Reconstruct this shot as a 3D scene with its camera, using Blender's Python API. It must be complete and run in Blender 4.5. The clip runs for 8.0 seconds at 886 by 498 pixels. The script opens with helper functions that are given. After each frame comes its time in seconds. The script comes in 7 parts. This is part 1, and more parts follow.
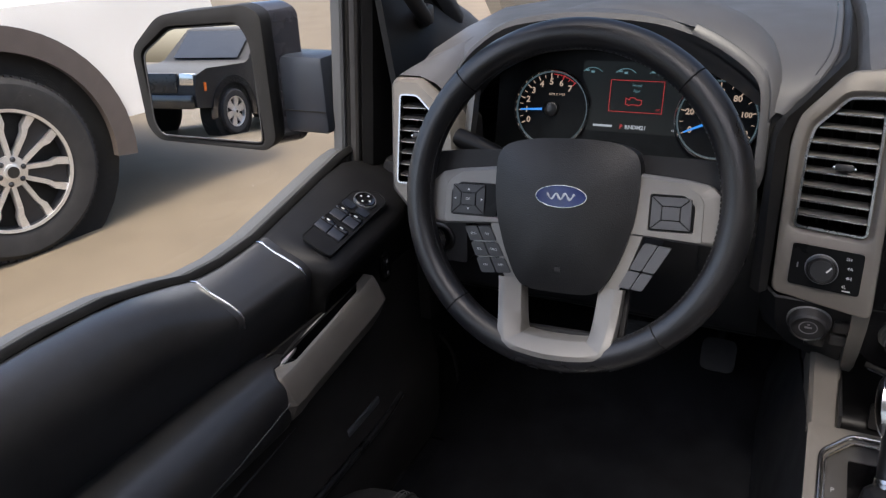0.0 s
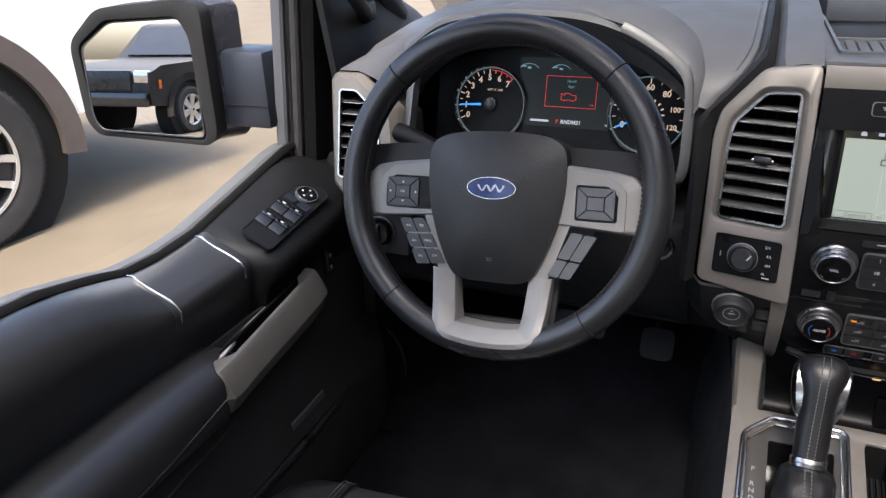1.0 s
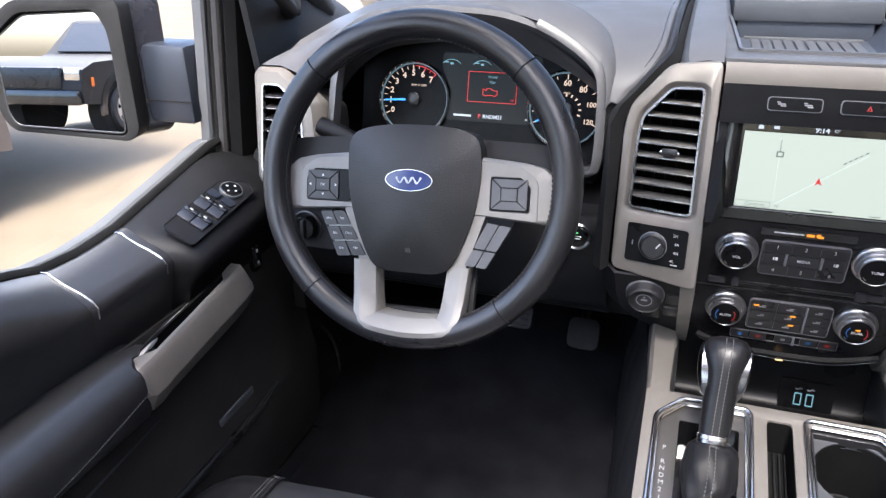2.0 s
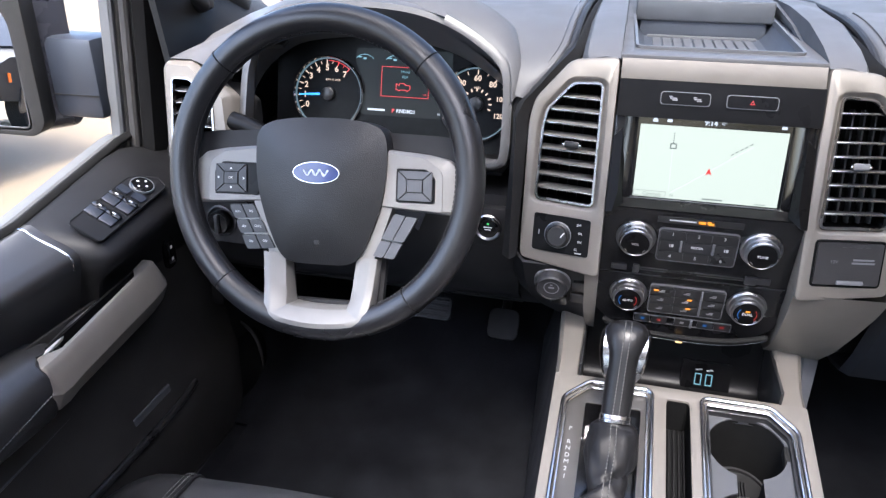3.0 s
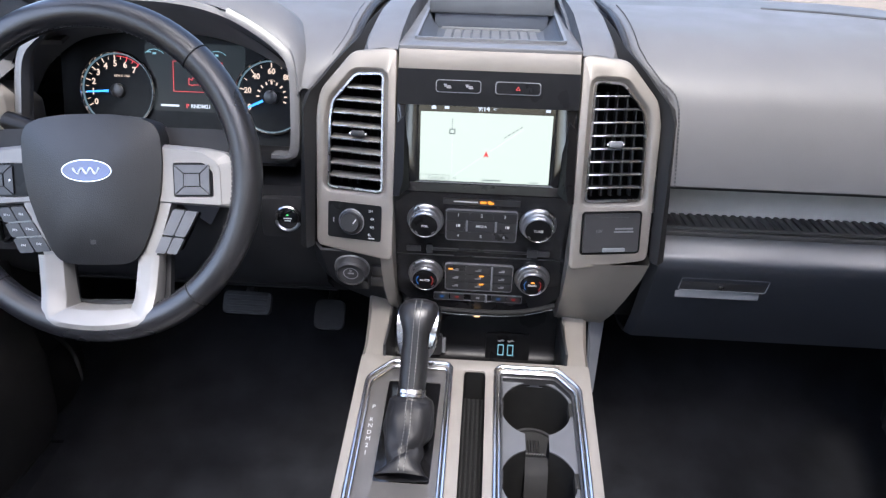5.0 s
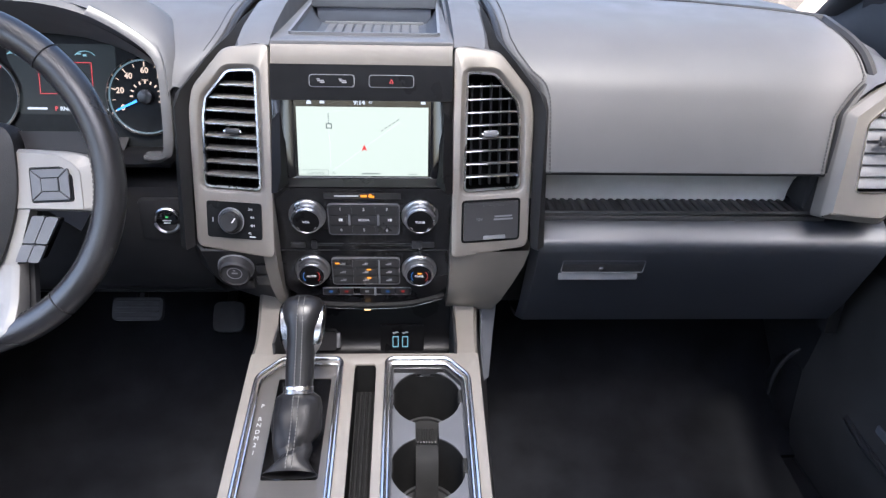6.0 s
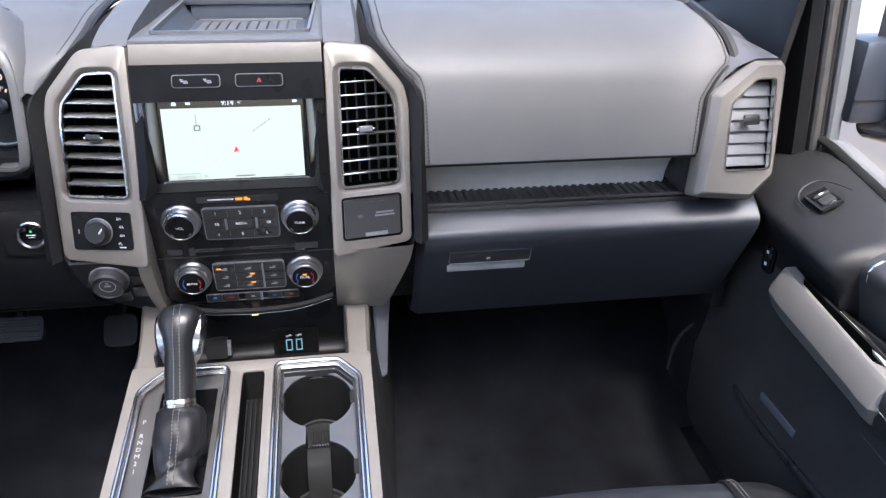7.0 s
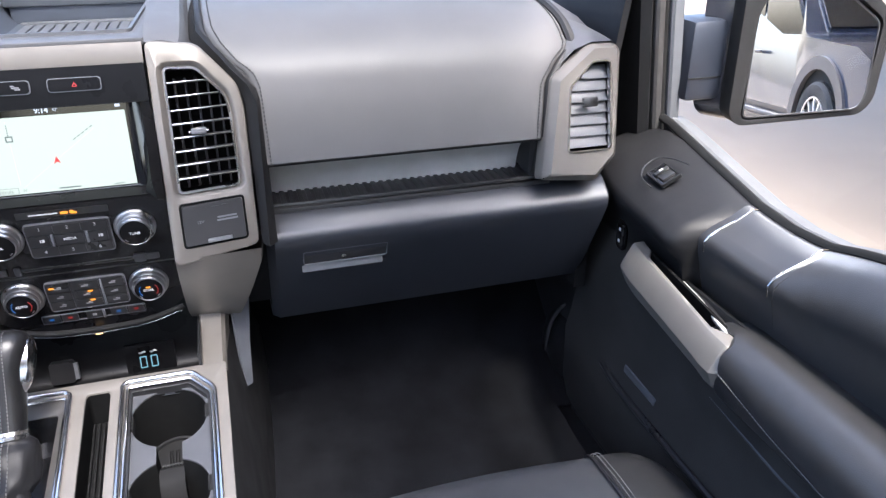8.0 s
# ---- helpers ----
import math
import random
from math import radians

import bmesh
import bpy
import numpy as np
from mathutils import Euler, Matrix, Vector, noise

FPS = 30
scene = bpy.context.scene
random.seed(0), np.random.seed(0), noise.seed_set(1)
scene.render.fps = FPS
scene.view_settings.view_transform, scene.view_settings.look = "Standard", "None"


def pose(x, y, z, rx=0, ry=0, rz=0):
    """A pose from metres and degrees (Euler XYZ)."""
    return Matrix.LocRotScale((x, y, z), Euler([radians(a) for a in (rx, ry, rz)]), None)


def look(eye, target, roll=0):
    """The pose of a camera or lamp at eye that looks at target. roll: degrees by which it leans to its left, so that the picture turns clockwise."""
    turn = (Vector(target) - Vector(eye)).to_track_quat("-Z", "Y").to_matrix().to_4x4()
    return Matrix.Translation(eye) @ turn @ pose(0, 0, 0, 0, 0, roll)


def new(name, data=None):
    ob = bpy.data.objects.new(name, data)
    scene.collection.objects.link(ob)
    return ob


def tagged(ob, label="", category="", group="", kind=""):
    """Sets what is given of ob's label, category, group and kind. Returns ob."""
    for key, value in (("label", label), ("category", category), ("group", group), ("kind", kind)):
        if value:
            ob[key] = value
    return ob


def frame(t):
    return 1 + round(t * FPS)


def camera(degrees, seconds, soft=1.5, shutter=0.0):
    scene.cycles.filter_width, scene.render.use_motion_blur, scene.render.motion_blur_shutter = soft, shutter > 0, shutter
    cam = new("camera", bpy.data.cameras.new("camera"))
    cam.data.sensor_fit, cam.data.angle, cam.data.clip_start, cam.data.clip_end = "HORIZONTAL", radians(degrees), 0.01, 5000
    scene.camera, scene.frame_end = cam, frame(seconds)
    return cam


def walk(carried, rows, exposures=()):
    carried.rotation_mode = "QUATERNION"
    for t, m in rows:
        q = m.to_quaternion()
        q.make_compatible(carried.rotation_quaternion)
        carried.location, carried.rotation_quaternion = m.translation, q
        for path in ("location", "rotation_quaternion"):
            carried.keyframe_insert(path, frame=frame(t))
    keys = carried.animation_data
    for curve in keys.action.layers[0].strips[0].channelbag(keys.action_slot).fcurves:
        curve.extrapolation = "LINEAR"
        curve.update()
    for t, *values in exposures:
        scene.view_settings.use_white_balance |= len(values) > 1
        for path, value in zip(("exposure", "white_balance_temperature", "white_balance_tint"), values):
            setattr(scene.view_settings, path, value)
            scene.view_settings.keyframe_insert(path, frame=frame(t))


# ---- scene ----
cam = camera(63.2, 8.0, soft=1.3)
PATH = [
    (0, (-0.219, 0.021, 1.49), (-1.06, 1.633, 0.656), -3.2),
    (0.5, (-0.207, 0.02, 1.487), (-1.013, 1.648, 0.651), -2.8),
    (1, (-0.182, 0.019, 1.487), (-0.929, 1.672, 0.646), -2.3),
    (2.5, (-0.129, 0.011, 1.483), (-0.659, 1.742, 0.633), -0.4),
    (3, (-0.107, 0.007, 1.483), (-0.554, 1.76, 0.63), 0.3),
    (3.5, (-0.091, 0.003, 1.483), (-0.462, 1.773, 0.63), 0.8),
    (4, (-0.067, 0.0, 1.485), (-0.345, 1.786, 0.628), 1.1),
    (4.5, (-0.037, -0.002, 1.485), (-0.227, 1.796, 0.629), 1.4),
    (6, (0.061, -0.012, 1.486), (0.155, 1.788, 0.619), 1.4),
    (6.5, (0.086, -0.012, 1.485), (0.273, 1.78, 0.615), 1.2),
    (7, (0.126, -0.009, 1.486), (0.408, 1.765, 0.606), 0.7),
    (7.5, (0.157, -0.009, 1.485), (0.548, 1.741, 0.599), 0.5),
    (8, (0.205, -0.015, 1.48), (0.728, 1.698, 0.591), -0.0),
]
walk(cam, [(t, look(eye, target, roll)) for t, eye, target, roll in PATH],
     [(0.0, 2.15, 6350, 11), (1.0, 2.68, 6250, 11), (2.5, 3.56, 5950, 12), (4.5, 3.64, 5900, 12), (6.0, 3.60, 5880, 12), (8.0, 3.71, 5830, 12)])

# ---- daylight: a bright hazy morning ----
SUN_EL, SUN_AZ = 62.0, 172.0
world = bpy.data.worlds.new("sky")
scene.world = world
world.use_nodes = True
wn = world.node_tree.nodes
sky = wn.new("ShaderNodeTexSky")
sky.sky_type, sky.sun_disc = "NISHITA", False
sky.sun_elevation, sky.sun_rotation = radians(SUN_EL), radians(SUN_AZ)
sky.dust_density, sky.air_density, sky.ozone_density = 5.0, 0.9, 0.8
world.node_tree.links.new(sky.outputs[0], wn["Background"].inputs[0])
wn["Background"].inputs[1].default_value = 0.13
sun = new("sun", bpy.data.lights.new("sun", "SUN"))
sun.data.energy, sun.data.angle, sun.data.color = 1.10, radians(11), (1.0, 0.88, 0.73)
sun.rotation_euler = Vector((-math.sin(radians(SUN_AZ)) * math.cos(radians(SUN_EL)), -math.cos(radians(SUN_AZ)) * math.cos(radians(SUN_EL)), -math.sin(radians(SUN_EL)))).to_track_quat("-Z", "Y").to_euler()


# ---- materials ----
def mat(name, color, rough=0.5, metal=0.0, bump=None, vary=None, coat=0.0, spec=0.5, smudge=0.0, weave=None, glow=0.0):
    """bump: (cells per metre, strength, depth); vary: (blotches per metre, amount); smudge: change of gloss; weave: (threads per metre, strength)."""
    m = bpy.data.materials.new(name)
    m.use_nodes = True
    n, l = m.node_tree.nodes, m.node_tree.links
    b = n["Principled BSDF"]
    b.inputs["Base Color"].default_value = (*color, 1)
    b.inputs["Roughness"].default_value = rough
    b.inputs["Metallic"].default_value = metal
    b.inputs["Specular IOR Level"].default_value = spec
    b.inputs["Coat Weight"].default_value = coat
    b.inputs["Coat Roughness"].default_value = 0.08
    tc = n.new("ShaderNodeTexCoord")
    if vary:
        nz = n.new("ShaderNodeTexNoise")
        nz.inputs["Scale"].default_value, nz.inputs["Detail"].default_value = vary[0], 6
        l.new(tc.outputs["Object"], nz.inputs["Vector"])
        mr = n.new("ShaderNodeMapRange")
        mr.inputs["From Min"].default_value, mr.inputs["From Max"].default_value = 0.3, 0.7
        mr.inputs["To Min"].default_value, mr.inputs["To Max"].default_value = 1 - vary[1], 1 + vary[1]
        l.new(nz.outputs[0], mr.inputs["Value"])
        mx = n.new("ShaderNodeMix")
        mx.data_type, mx.blend_type = "RGBA", "MULTIPLY"
        mx.inputs[0].default_value = 1.0
        mx.inputs[6].default_value = (*color, 1)
        l.new(mr.outputs[0], mx.inputs[7])
        l.new(mx.outputs[2], b.inputs["Base Color"])
    if smudge:
        ns = n.new("ShaderNodeTexNoise")
        ns.inputs["Scale"].default_value, ns.inputs["Detail"].default_value = 14, 5
        l.new(tc.outputs["Object"], ns.inputs["Vector"])
        ms = n.new("ShaderNodeMapRange")
        ms.inputs["From Min"].default_value, ms.inputs["From Max"].default_value = 0.35, 0.65
        ms.inputs["To Min"].default_value, ms.inputs["To Max"].default_value = max(rough - smudge, 0.02), rough + smudge
        l.new(ns.outputs[0], ms.inputs["Value"])
        l.new(ms.outputs[0], b.inputs["Roughness"])
    height = None
    if bump:
        vo = n.new("ShaderNodeTexVoronoi")
        vo.feature = "SMOOTH_F1"
        vo.inputs["Scale"].default_value = bump[0]
        l.new(tc.outputs["Object"], vo.inputs["Vector"])
        height = vo.outputs["Distance"]
        strength, depth = bump[1], bump[2]
    if weave:
        wv = n.new("ShaderNodeTexNoise")
        wv.inputs["Scale"].default_value, wv.inputs["Detail"].default_value = weave[0], 3
        l.new(tc.outputs["Object"], wv.inputs["Vector"])
        height, strength, depth = wv.outputs[0], weave[1], 0.002
    if height:
        bp = n.new("ShaderNodeBump")
        bp.inputs["Strength"].default_value, bp.inputs["Distance"].default_value = strength, depth
        l.new(height, bp.inputs["Height"])
        l.new(bp.outputs[0], b.inputs["Normal"])
    if glow:
        b.inputs["Emission Color"].default_value = (*color, 1)
        b.inputs["Emission Strength"].default_value = glow
    return m


def clear(name, tint=(1, 1, 1)):
    """Thin window glass: clear with a mirror gloss."""
    m = bpy.data.materials.new(name)
    m.use_nodes = True
    n, l = m.node_tree.nodes, m.node_tree.links
    n.remove(n["Principled BSDF"])
    tr, gl, mx, fr = n.new("ShaderNodeBsdfTransparent"), n.new("ShaderNodeBsdfGlossy"), n.new("ShaderNodeMixShader"), n.new("ShaderNodeLayerWeight")
    tr.inputs[0].default_value = (*tint, 1)
    gl.inputs["Roughness"].default_value = 0.02
    fr.inputs[0].default_value = 0.5
    pw, ma = n.new("ShaderNodeMath"), n.new("ShaderNodeMath")
    pw.operation, pw.inputs[1].default_value = "POWER", 5.0
    ma.operation, ma.inputs[1].default_value, ma.inputs[2].default_value = "MULTIPLY_ADD", 0.9, 0.03
    l.new(fr.outputs["Facing"], pw.inputs[0]), l.new(pw.outputs[0], ma.inputs[0])
    l.new(ma.outputs[0], mx.inputs[0]), l.new(tr.outputs[0], mx.inputs[1]), l.new(gl.outputs[0], mx.inputs[2])
    l.new(mx.outputs[0], n["Material Output"].inputs[0])
    return m


SOFT = mat("soft_black_plastic", (0.021, 0.021, 0.0225), 0.54, bump=(1100, 0.14, 0.0005), vary=(18, 0.12), smudge=0.05, spec=0.26)
DASH = mat("grey_grained_dash_plastic", (0.088, 0.088, 0.092), 0.50, bump=(1100, 0.12, 0.0005), vary=(10, 0.08), smudge=0.05, spec=0.28)
LEATHER = mat("black_leather", (0.026, 0.026, 0.027), 0.34, bump=(900, 0.20, 0.0005), vary=(60, 0.10), smudge=0.03, spec=0.6)
PERF = mat("perforated_leather", (0.046, 0.047, 0.050), 0.42, bump=(900, 0.3, 0.0006), vary=(20, 0.12), spec=0.6)
WRAP = mat("wheel_leather", (0.0115, 0.0115, 0.013), 0.32, bump=(950, 0.30, 0.0005), vary=(60, 0.15), smudge=0.05, spec=0.6)
PADL = mat("stitched_dash_leather", (0.098, 0.097, 0.099), 0.44, bump=(900, 0.14, 0.0005), vary=(8, 0.06), smudge=0.05, spec=0.20)
# Darker copy of the silver paint; shade on the cluster cheeks put into colour.
SILVERD = mat("pewter_satin_paint", (0.082, 0.082, 0.083), 0.42, metal=0.25, bump=(2500, 0.06, 0.0002), vary=(30, 0.05), smudge=0.05)
SILVER = mat("satin_silver_paint", (0.168, 0.155, 0.138), 0.44, metal=0.25, bump=(2500, 0.06, 0.0002), vary=(30, 0.05), smudge=0.05, spec=0.35)
# Spoke silver, a little lighter than the dash silver.
ALU = mat("bright_satin_aluminium", (0.20, 0.194, 0.187), 0.48, metal=0.25, spec=0.35, bump=(2500, 0.06, 0.0002), vary=(30, 0.05), smudge=0.05)
BRUSH = mat("brushed_silver_band", (0.55, 0.54, 0.53), 0.42, metal=0.15, weave=(1500, 0.06), vary=(30, 0.06))
SMOKE = mat("smoked_chrome", (0.42, 0.42, 0.43), 0.26, metal=1.0, smudge=0.08)
KNOBM = mat("satin_chrome_knob", (0.46, 0.46, 0.47), 0.30, metal=1.0, smudge=0.06)
CHROME = mat("chrome", (0.74, 0.74, 0.75), 0.18, metal=1.0, smudge=0.07)
GLOSS = mat("gloss_black", (0.008, 0.008, 0.009), 0.12, coat=0.6, smudge=0.05)
SATIN = mat("satin_black", (0.018, 0.018, 0.019), 0.32, vary=(30, 0.12), smudge=0.06)
KEY = mat("button_black", (0.023, 0.023, 0.0255), 0.40, vary=(60, 0.1))
KEYL = mat("button_grey", (0.14, 0.145, 0.155), 0.38, vary=(60, 0.06))
SPOKEKEY = mat("slate_grey_key", (0.072, 0.075, 0.083), 0.40, vary=(60, 0.08))
RUBBER = mat("black_rubber", (0.010, 0.010, 0.010), 0.75, vary=(40, 0.2), spec=0.2)
CARPET = mat("black_carpet", (0.0100, 0.0106, 0.0128), 0.95, weave=(900, 0.9), vary=(14, 0.35), spec=0.1)
VINYL = mat("floor_vinyl", (0.034, 0.033, 0.032), 0.46, bump=(700, 0.25, 0.0007), vary=(14, 0.18), spec=0.25)
INK = mat("white_print", (0.62, 0.62, 0.62), 0.5)
GREYINK = mat("soft_white_print", (0.40, 0.40, 0.40), 0.5)
DIM = mat("faint_grey_print", (0.20, 0.20, 0.21), 0.5)
THREAD = mat("grey_thread", (0.095, 0.095, 0.092), 0.7)
DARKTHREAD = mat("dark_thread", (0.020, 0.020, 0.021), 0.8)
PADTHREAD = mat("dark_grey_thread", (0.040, 0.040, 0.041), 0.8)
MIDTHREAD = mat("mid_grey_thread", (0.16, 0.16, 0.155), 0.7)
PANEL = mat("matt_black_panel", (0.0055, 0.0055, 0.006), 0.32, spec=0.12, vary=(40, 0.15), smudge=0.06)
# Unseen ceiling cloth, kept pale to bounce light down into the cabin.
HEADLINER = mat("grey_headliner", (0.66, 0.64, 0.60), 0.9, weave=(700, 0.4), vary=(10, 0.05))
TRIM = mat("pillar_trim", (0.013, 0.013, 0.0135), 0.65, weave=(900, 0.2), vary=(12, 0.1), spec=0.25)
GLASS = clear("window_glass", (0.88, 0.90, 0.89))
# Windscreen tinted far darker than real glass to dim light on the dash top.
SHIELD = clear("windscreen_glass", (0.38, 0.40, 0.41))
ROOFGLASS = clear("dark_roof_glass", (0.46, 0.475, 0.50))
# Unseen rear glass, tint lightened to let in more light from behind.
REARGLASS = clear("rear_glass", (0.82, 0.84, 0.82))
DUCT = mat("dark_duct", (0.006, 0.006, 0.006), 0.8, spec=0.1, vary=(50, 0.2))
MIRROR = mat("mirror_silvering", (0.86, 0.88, 0.90), 0.0, metal=1.0)


def lit(name, color, glow):
    m = mat(name, color, 0.4, glow=glow * 0.115)
    m.node_tree.nodes["Principled BSDF"].inputs["Base Color"].default_value = (0.012, 0.012, 0.012, 1)
    return m


MAP = lit("lit_map", (0.80, 0.88, 0.74), 0.76)
L_WHITE = lit("lit_white", (0.85, 0.92, 1.0), 0.8)
L_AMBER = lit("lit_amber", (1.0, 0.32, 0.02), 1.2)
L_RED = lit("lit_red", (0.9, 0.03, 0.03), 0.8)
L_BLUE = lit("lit_blue", (0.05, 0.35, 1.0), 1.6)
L_ICE = lit("lit_ice", (0.35, 0.75, 0.85), 0.5)
L_RING = lit("lit_ring", (0.45, 0.70, 0.80), 0.22)
L_SKIN = lit("lit_warm_white", (1.0, 0.74, 0.55), 0.75)
L_GREEN = lit("lit_green", (0.1, 0.8, 0.2), 0.8)

# ---- shapes ----
OFF, FLIP = {}, [1]


def thing(name, at=(0, 0, 0), label="", category="", group="", kind=""):
    """An Empty at the thing's base; its parts are given in world metres."""
    ob = new(name)
    ob.location = (FLIP[0] * at[0], at[1], at[2])
    ob.empty_display_size = 0.05
    OFF[ob] = ob.location.copy()
    return tagged(ob, label, category, group, kind)


def part(name, bm, material, parent, label="", smooth=38):
    """Links a bmesh as one mesh object under a thing or a part."""
    if FLIP[0] < 0:
        bm.transform(Matrix.Diagonal((-1, 1, 1, 1)))
        bmesh.ops.reverse_faces(bm, faces=bm.faces)
    off = OFF[parent] if parent else Vector()
    bm.transform(Matrix.Translation(-off))
    me = bpy.data.meshes.new(name)
    bm.to_mesh(me), bm.free()
    me.polygons.foreach_set("use_smooth", [True] * len(me.polygons))
    me.set_sharp_from_angle(angle=radians(smooth))
    me.materials.append(material)
    ob = new(name, me)
    ob.parent = parent
    OFF[ob] = off
    return tagged(ob, label)


def solo(name, bm, material, label, category, group="", kind="", smooth=38):
    return tagged(part(name, bm, material, None, "", smooth), label, category, group, kind)


def frame_at(x, y, z, lean=0.0, yaw=0.0, spin=0.0):
    """Axes of a panel that faces the seats: X right, Y up along it, Z out of it. lean: its top leans forward."""
    a = radians(lean)
    m = Matrix(((1, 0, 0), (0, math.sin(a), -math.cos(a)), (0, math.cos(a), math.sin(a)))).to_4x4()
    return Matrix.Translation((x, y, z)) @ Matrix.Rotation(radians(yaw), 4, "Z") @ m @ Matrix.Rotation(radians(spin), 4, "Z")


def bevel(bm, r, seg=2, angle=25):
    edges = [e for e in bm.edges if len(e.link_faces) == 2 and e.calc_face_angle(0) > radians(angle)]
    if r > 0 and edges:
        bmesh.ops.bevel(bm, geom=edges, offset=r, segments=seg, profile=0.5, affect="EDGES", clamp_overlap=True)


def block(cx, cy, cz, sx, sy, sz, r=0.002, m=None, seg=2):
    bm = bmesh.new()
    bmesh.ops.create_cube(bm, size=1, matrix=Matrix.Translation((cx, cy, cz)) @ Matrix.Diagonal((sx, sy, sz, 1)))
    bevel(bm, min(r, 0.45 * min(sx, sy, sz)), seg)
    if m:
        bm.transform(m)
    return bm


def prism(poly, z0, z1, r=0.0, m=None, seg=2, taper=0.0):
    """A polygon (counter-clockwise) from z0 up to z1; the top may be drawn in by taper."""
    bm = bmesh.new()
    top = inset(poly, taper) if taper else poly
    a = [bm.verts.new((x, y, z0)) for x, y in poly]
    b = [bm.verts.new((x, y, z1)) for x, y in top]
    bm.faces.new(a[::-1]), bm.faces.new(b)
    for i in range(len(a)):
        j = (i + 1) % len(a)
        bm.faces.new((a[i], a[j], b[j], b[i]))
    bevel(bm, r, seg)
    if m:
        bm.transform(m)
    return bm


def inset(poly, d):
    out, n = [], len(poly)
    for i in range(n):
        p, q, s = Vector(poly[i - 1]), Vector(poly[i]), Vector(poly[(i + 1) % n])
        a, b = (q - p).normalized(), (s - q).normalized()
        na, nb = Vector((-a.y, a.x)), Vector((-b.y, b.x))
        k = na + nb
        k = k / max(k.length_squared / 2, 0.3)
        out.append((q.x + d * k.x, q.y + d * k.y))
    return out


def rim(outer, inner, z0, z1, r=0.0, m=None, seg=2):
    """A frame between two outlines with as many corners."""
    bm = bmesh.new()
    n = len(outer)
    rows = [[bm.verts.new((x, y, z)) for x, y in poly] for poly, z in ((outer, z0), (outer, z1), (inner, z1), (inner, z0))]
    for k in range(4):
        a, b = rows[k], rows[(k + 1) % 4]
        for i in range(n):
            j = (i + 1) % n
            bm.faces.new((a[i], a[j], b[j], b[i]))
    bevel(bm, r, seg)
    if m:
        bm.transform(m)
    return bm


def round_poly(poly, r, seg=4):
    """The polygon with its corners rounded."""
    out, n = [], len(poly)
    for i in range(n):
        p, q, s = Vector(poly[i - 1]), Vector(poly[i]), Vector(poly[(i + 1) % n])
        d = min(r, 0.45 * (p - q).length, 0.45 * (s - q).length)
        a, b = q + (p - q).normalized() * d, q + (s - q).normalized() * d
        for k in range(seg + 1):
            t = k / seg
            c = a * (1 - t) ** 2 + q * 2 * t * (1 - t) + b * t * t
            out.append((c.x, c.y))
    return out


def rect(x0, y0, x1, y1):
    return [(x0, y0), (x1, y0), (x1, y1), (x0, y1)]


def disc(r, n=32, cx=0.0, cy=0.0, a0=0.0):
    return [(cx + r * math.cos(a0 + 2 * math.pi * i / n), cy + r * math.sin(a0 + 2 * math.pi * i / n)) for i in range(n)]


def loft(rows, closed=False, caps=False, thick=0.0):
    """A skin over rows of points. closed: each row is a ring. thick: given a thickness along its normals."""
    bm = bmesh.new()
    vs = [[bm.verts.new(p) for p in row] for row in rows]
    for a, b in zip(vs, vs[1:]):
        n = len(a)
        for i in range(n if closed else n - 1):
            j = (i + 1) % n
            bm.faces.new((a[i], a[j], b[j], b[i]))
    if caps:
        bm.faces.new(vs[0][::-1]), bm.faces.new(vs[-1])
    bmesh.ops.recalc_face_normals(bm, faces=bm.faces)
    if thick:
        bmesh.ops.solidify(bm, geom=bm.faces, thickness=thick)
        bmesh.ops.recalc_face_normals(bm, faces=bm.faces)
    return bm


def spline(pts, n=6, closed=False):
    """A smooth line through the points (Catmull-Rom)."""
    p = [Vector(q) for q in pts]
    out, k = [], len(p)
    for i in range(k if closed else k - 1):
        a, b, c, d = (p[(i - 1) % k], p[i], p[(i + 1) % k], p[(i + 2) % k]) if closed else (p[max(i - 1, 0)], p[i], p[i + 1], p[min(i + 2, k - 1)])
        for s in range(n):
            t = s / n
            out.append(0.5 * ((2 * b) + (c - a) * t + (2 * a - 5 * b + 4 * c - d) * t * t + (3 * b - a - 3 * c + d) * t ** 3))
    return out if closed else out + [p[-1]]


def tube(pts, r, n=8, closed=False, m=None, flat=1.0):
    """A round bar along the points; r may be a list."""
    p = [Vector(q) for q in pts]
    k, rows, up = len(p), [], None
    for i in range(k):
        d = (p[(i + 1) % k] - p[i - 1]) if closed else (p[min(i + 1, k - 1)] - p[max(i - 1, 0)])
        d.normalize()
        if up is None:
            up = d.orthogonal().normalized()
        side = d.cross(up).normalized()
        up = side.cross(d).normalized()
        q = r[i] if isinstance(r, (list, tuple)) else r
        rows.append([p[i] + q * (math.cos(a) * side + flat * math.sin(a) * up) for a in (2 * math.pi * j / n for j in range(n))])
    bm = loft(rows + ([rows[0]] if closed else []), closed=True, caps=not closed)
    if closed:
        bmesh.ops.remove_doubles(bm, verts=bm.verts, dist=1e-6)
    if m:
        bm.transform(m)
    return bm


def lathe(profile, n=32, m=None, caps=True):
    """Profile of (radius, height) turned about Z, closed at both ends."""
    bm = loft([[(r * math.cos(2 * math.pi * i / n), r * math.sin(2 * math.pi * i / n), z) for i in range(n)] for r, z in profile], closed=True, caps=caps)
    if m:
        bm.transform(m)
    return bm


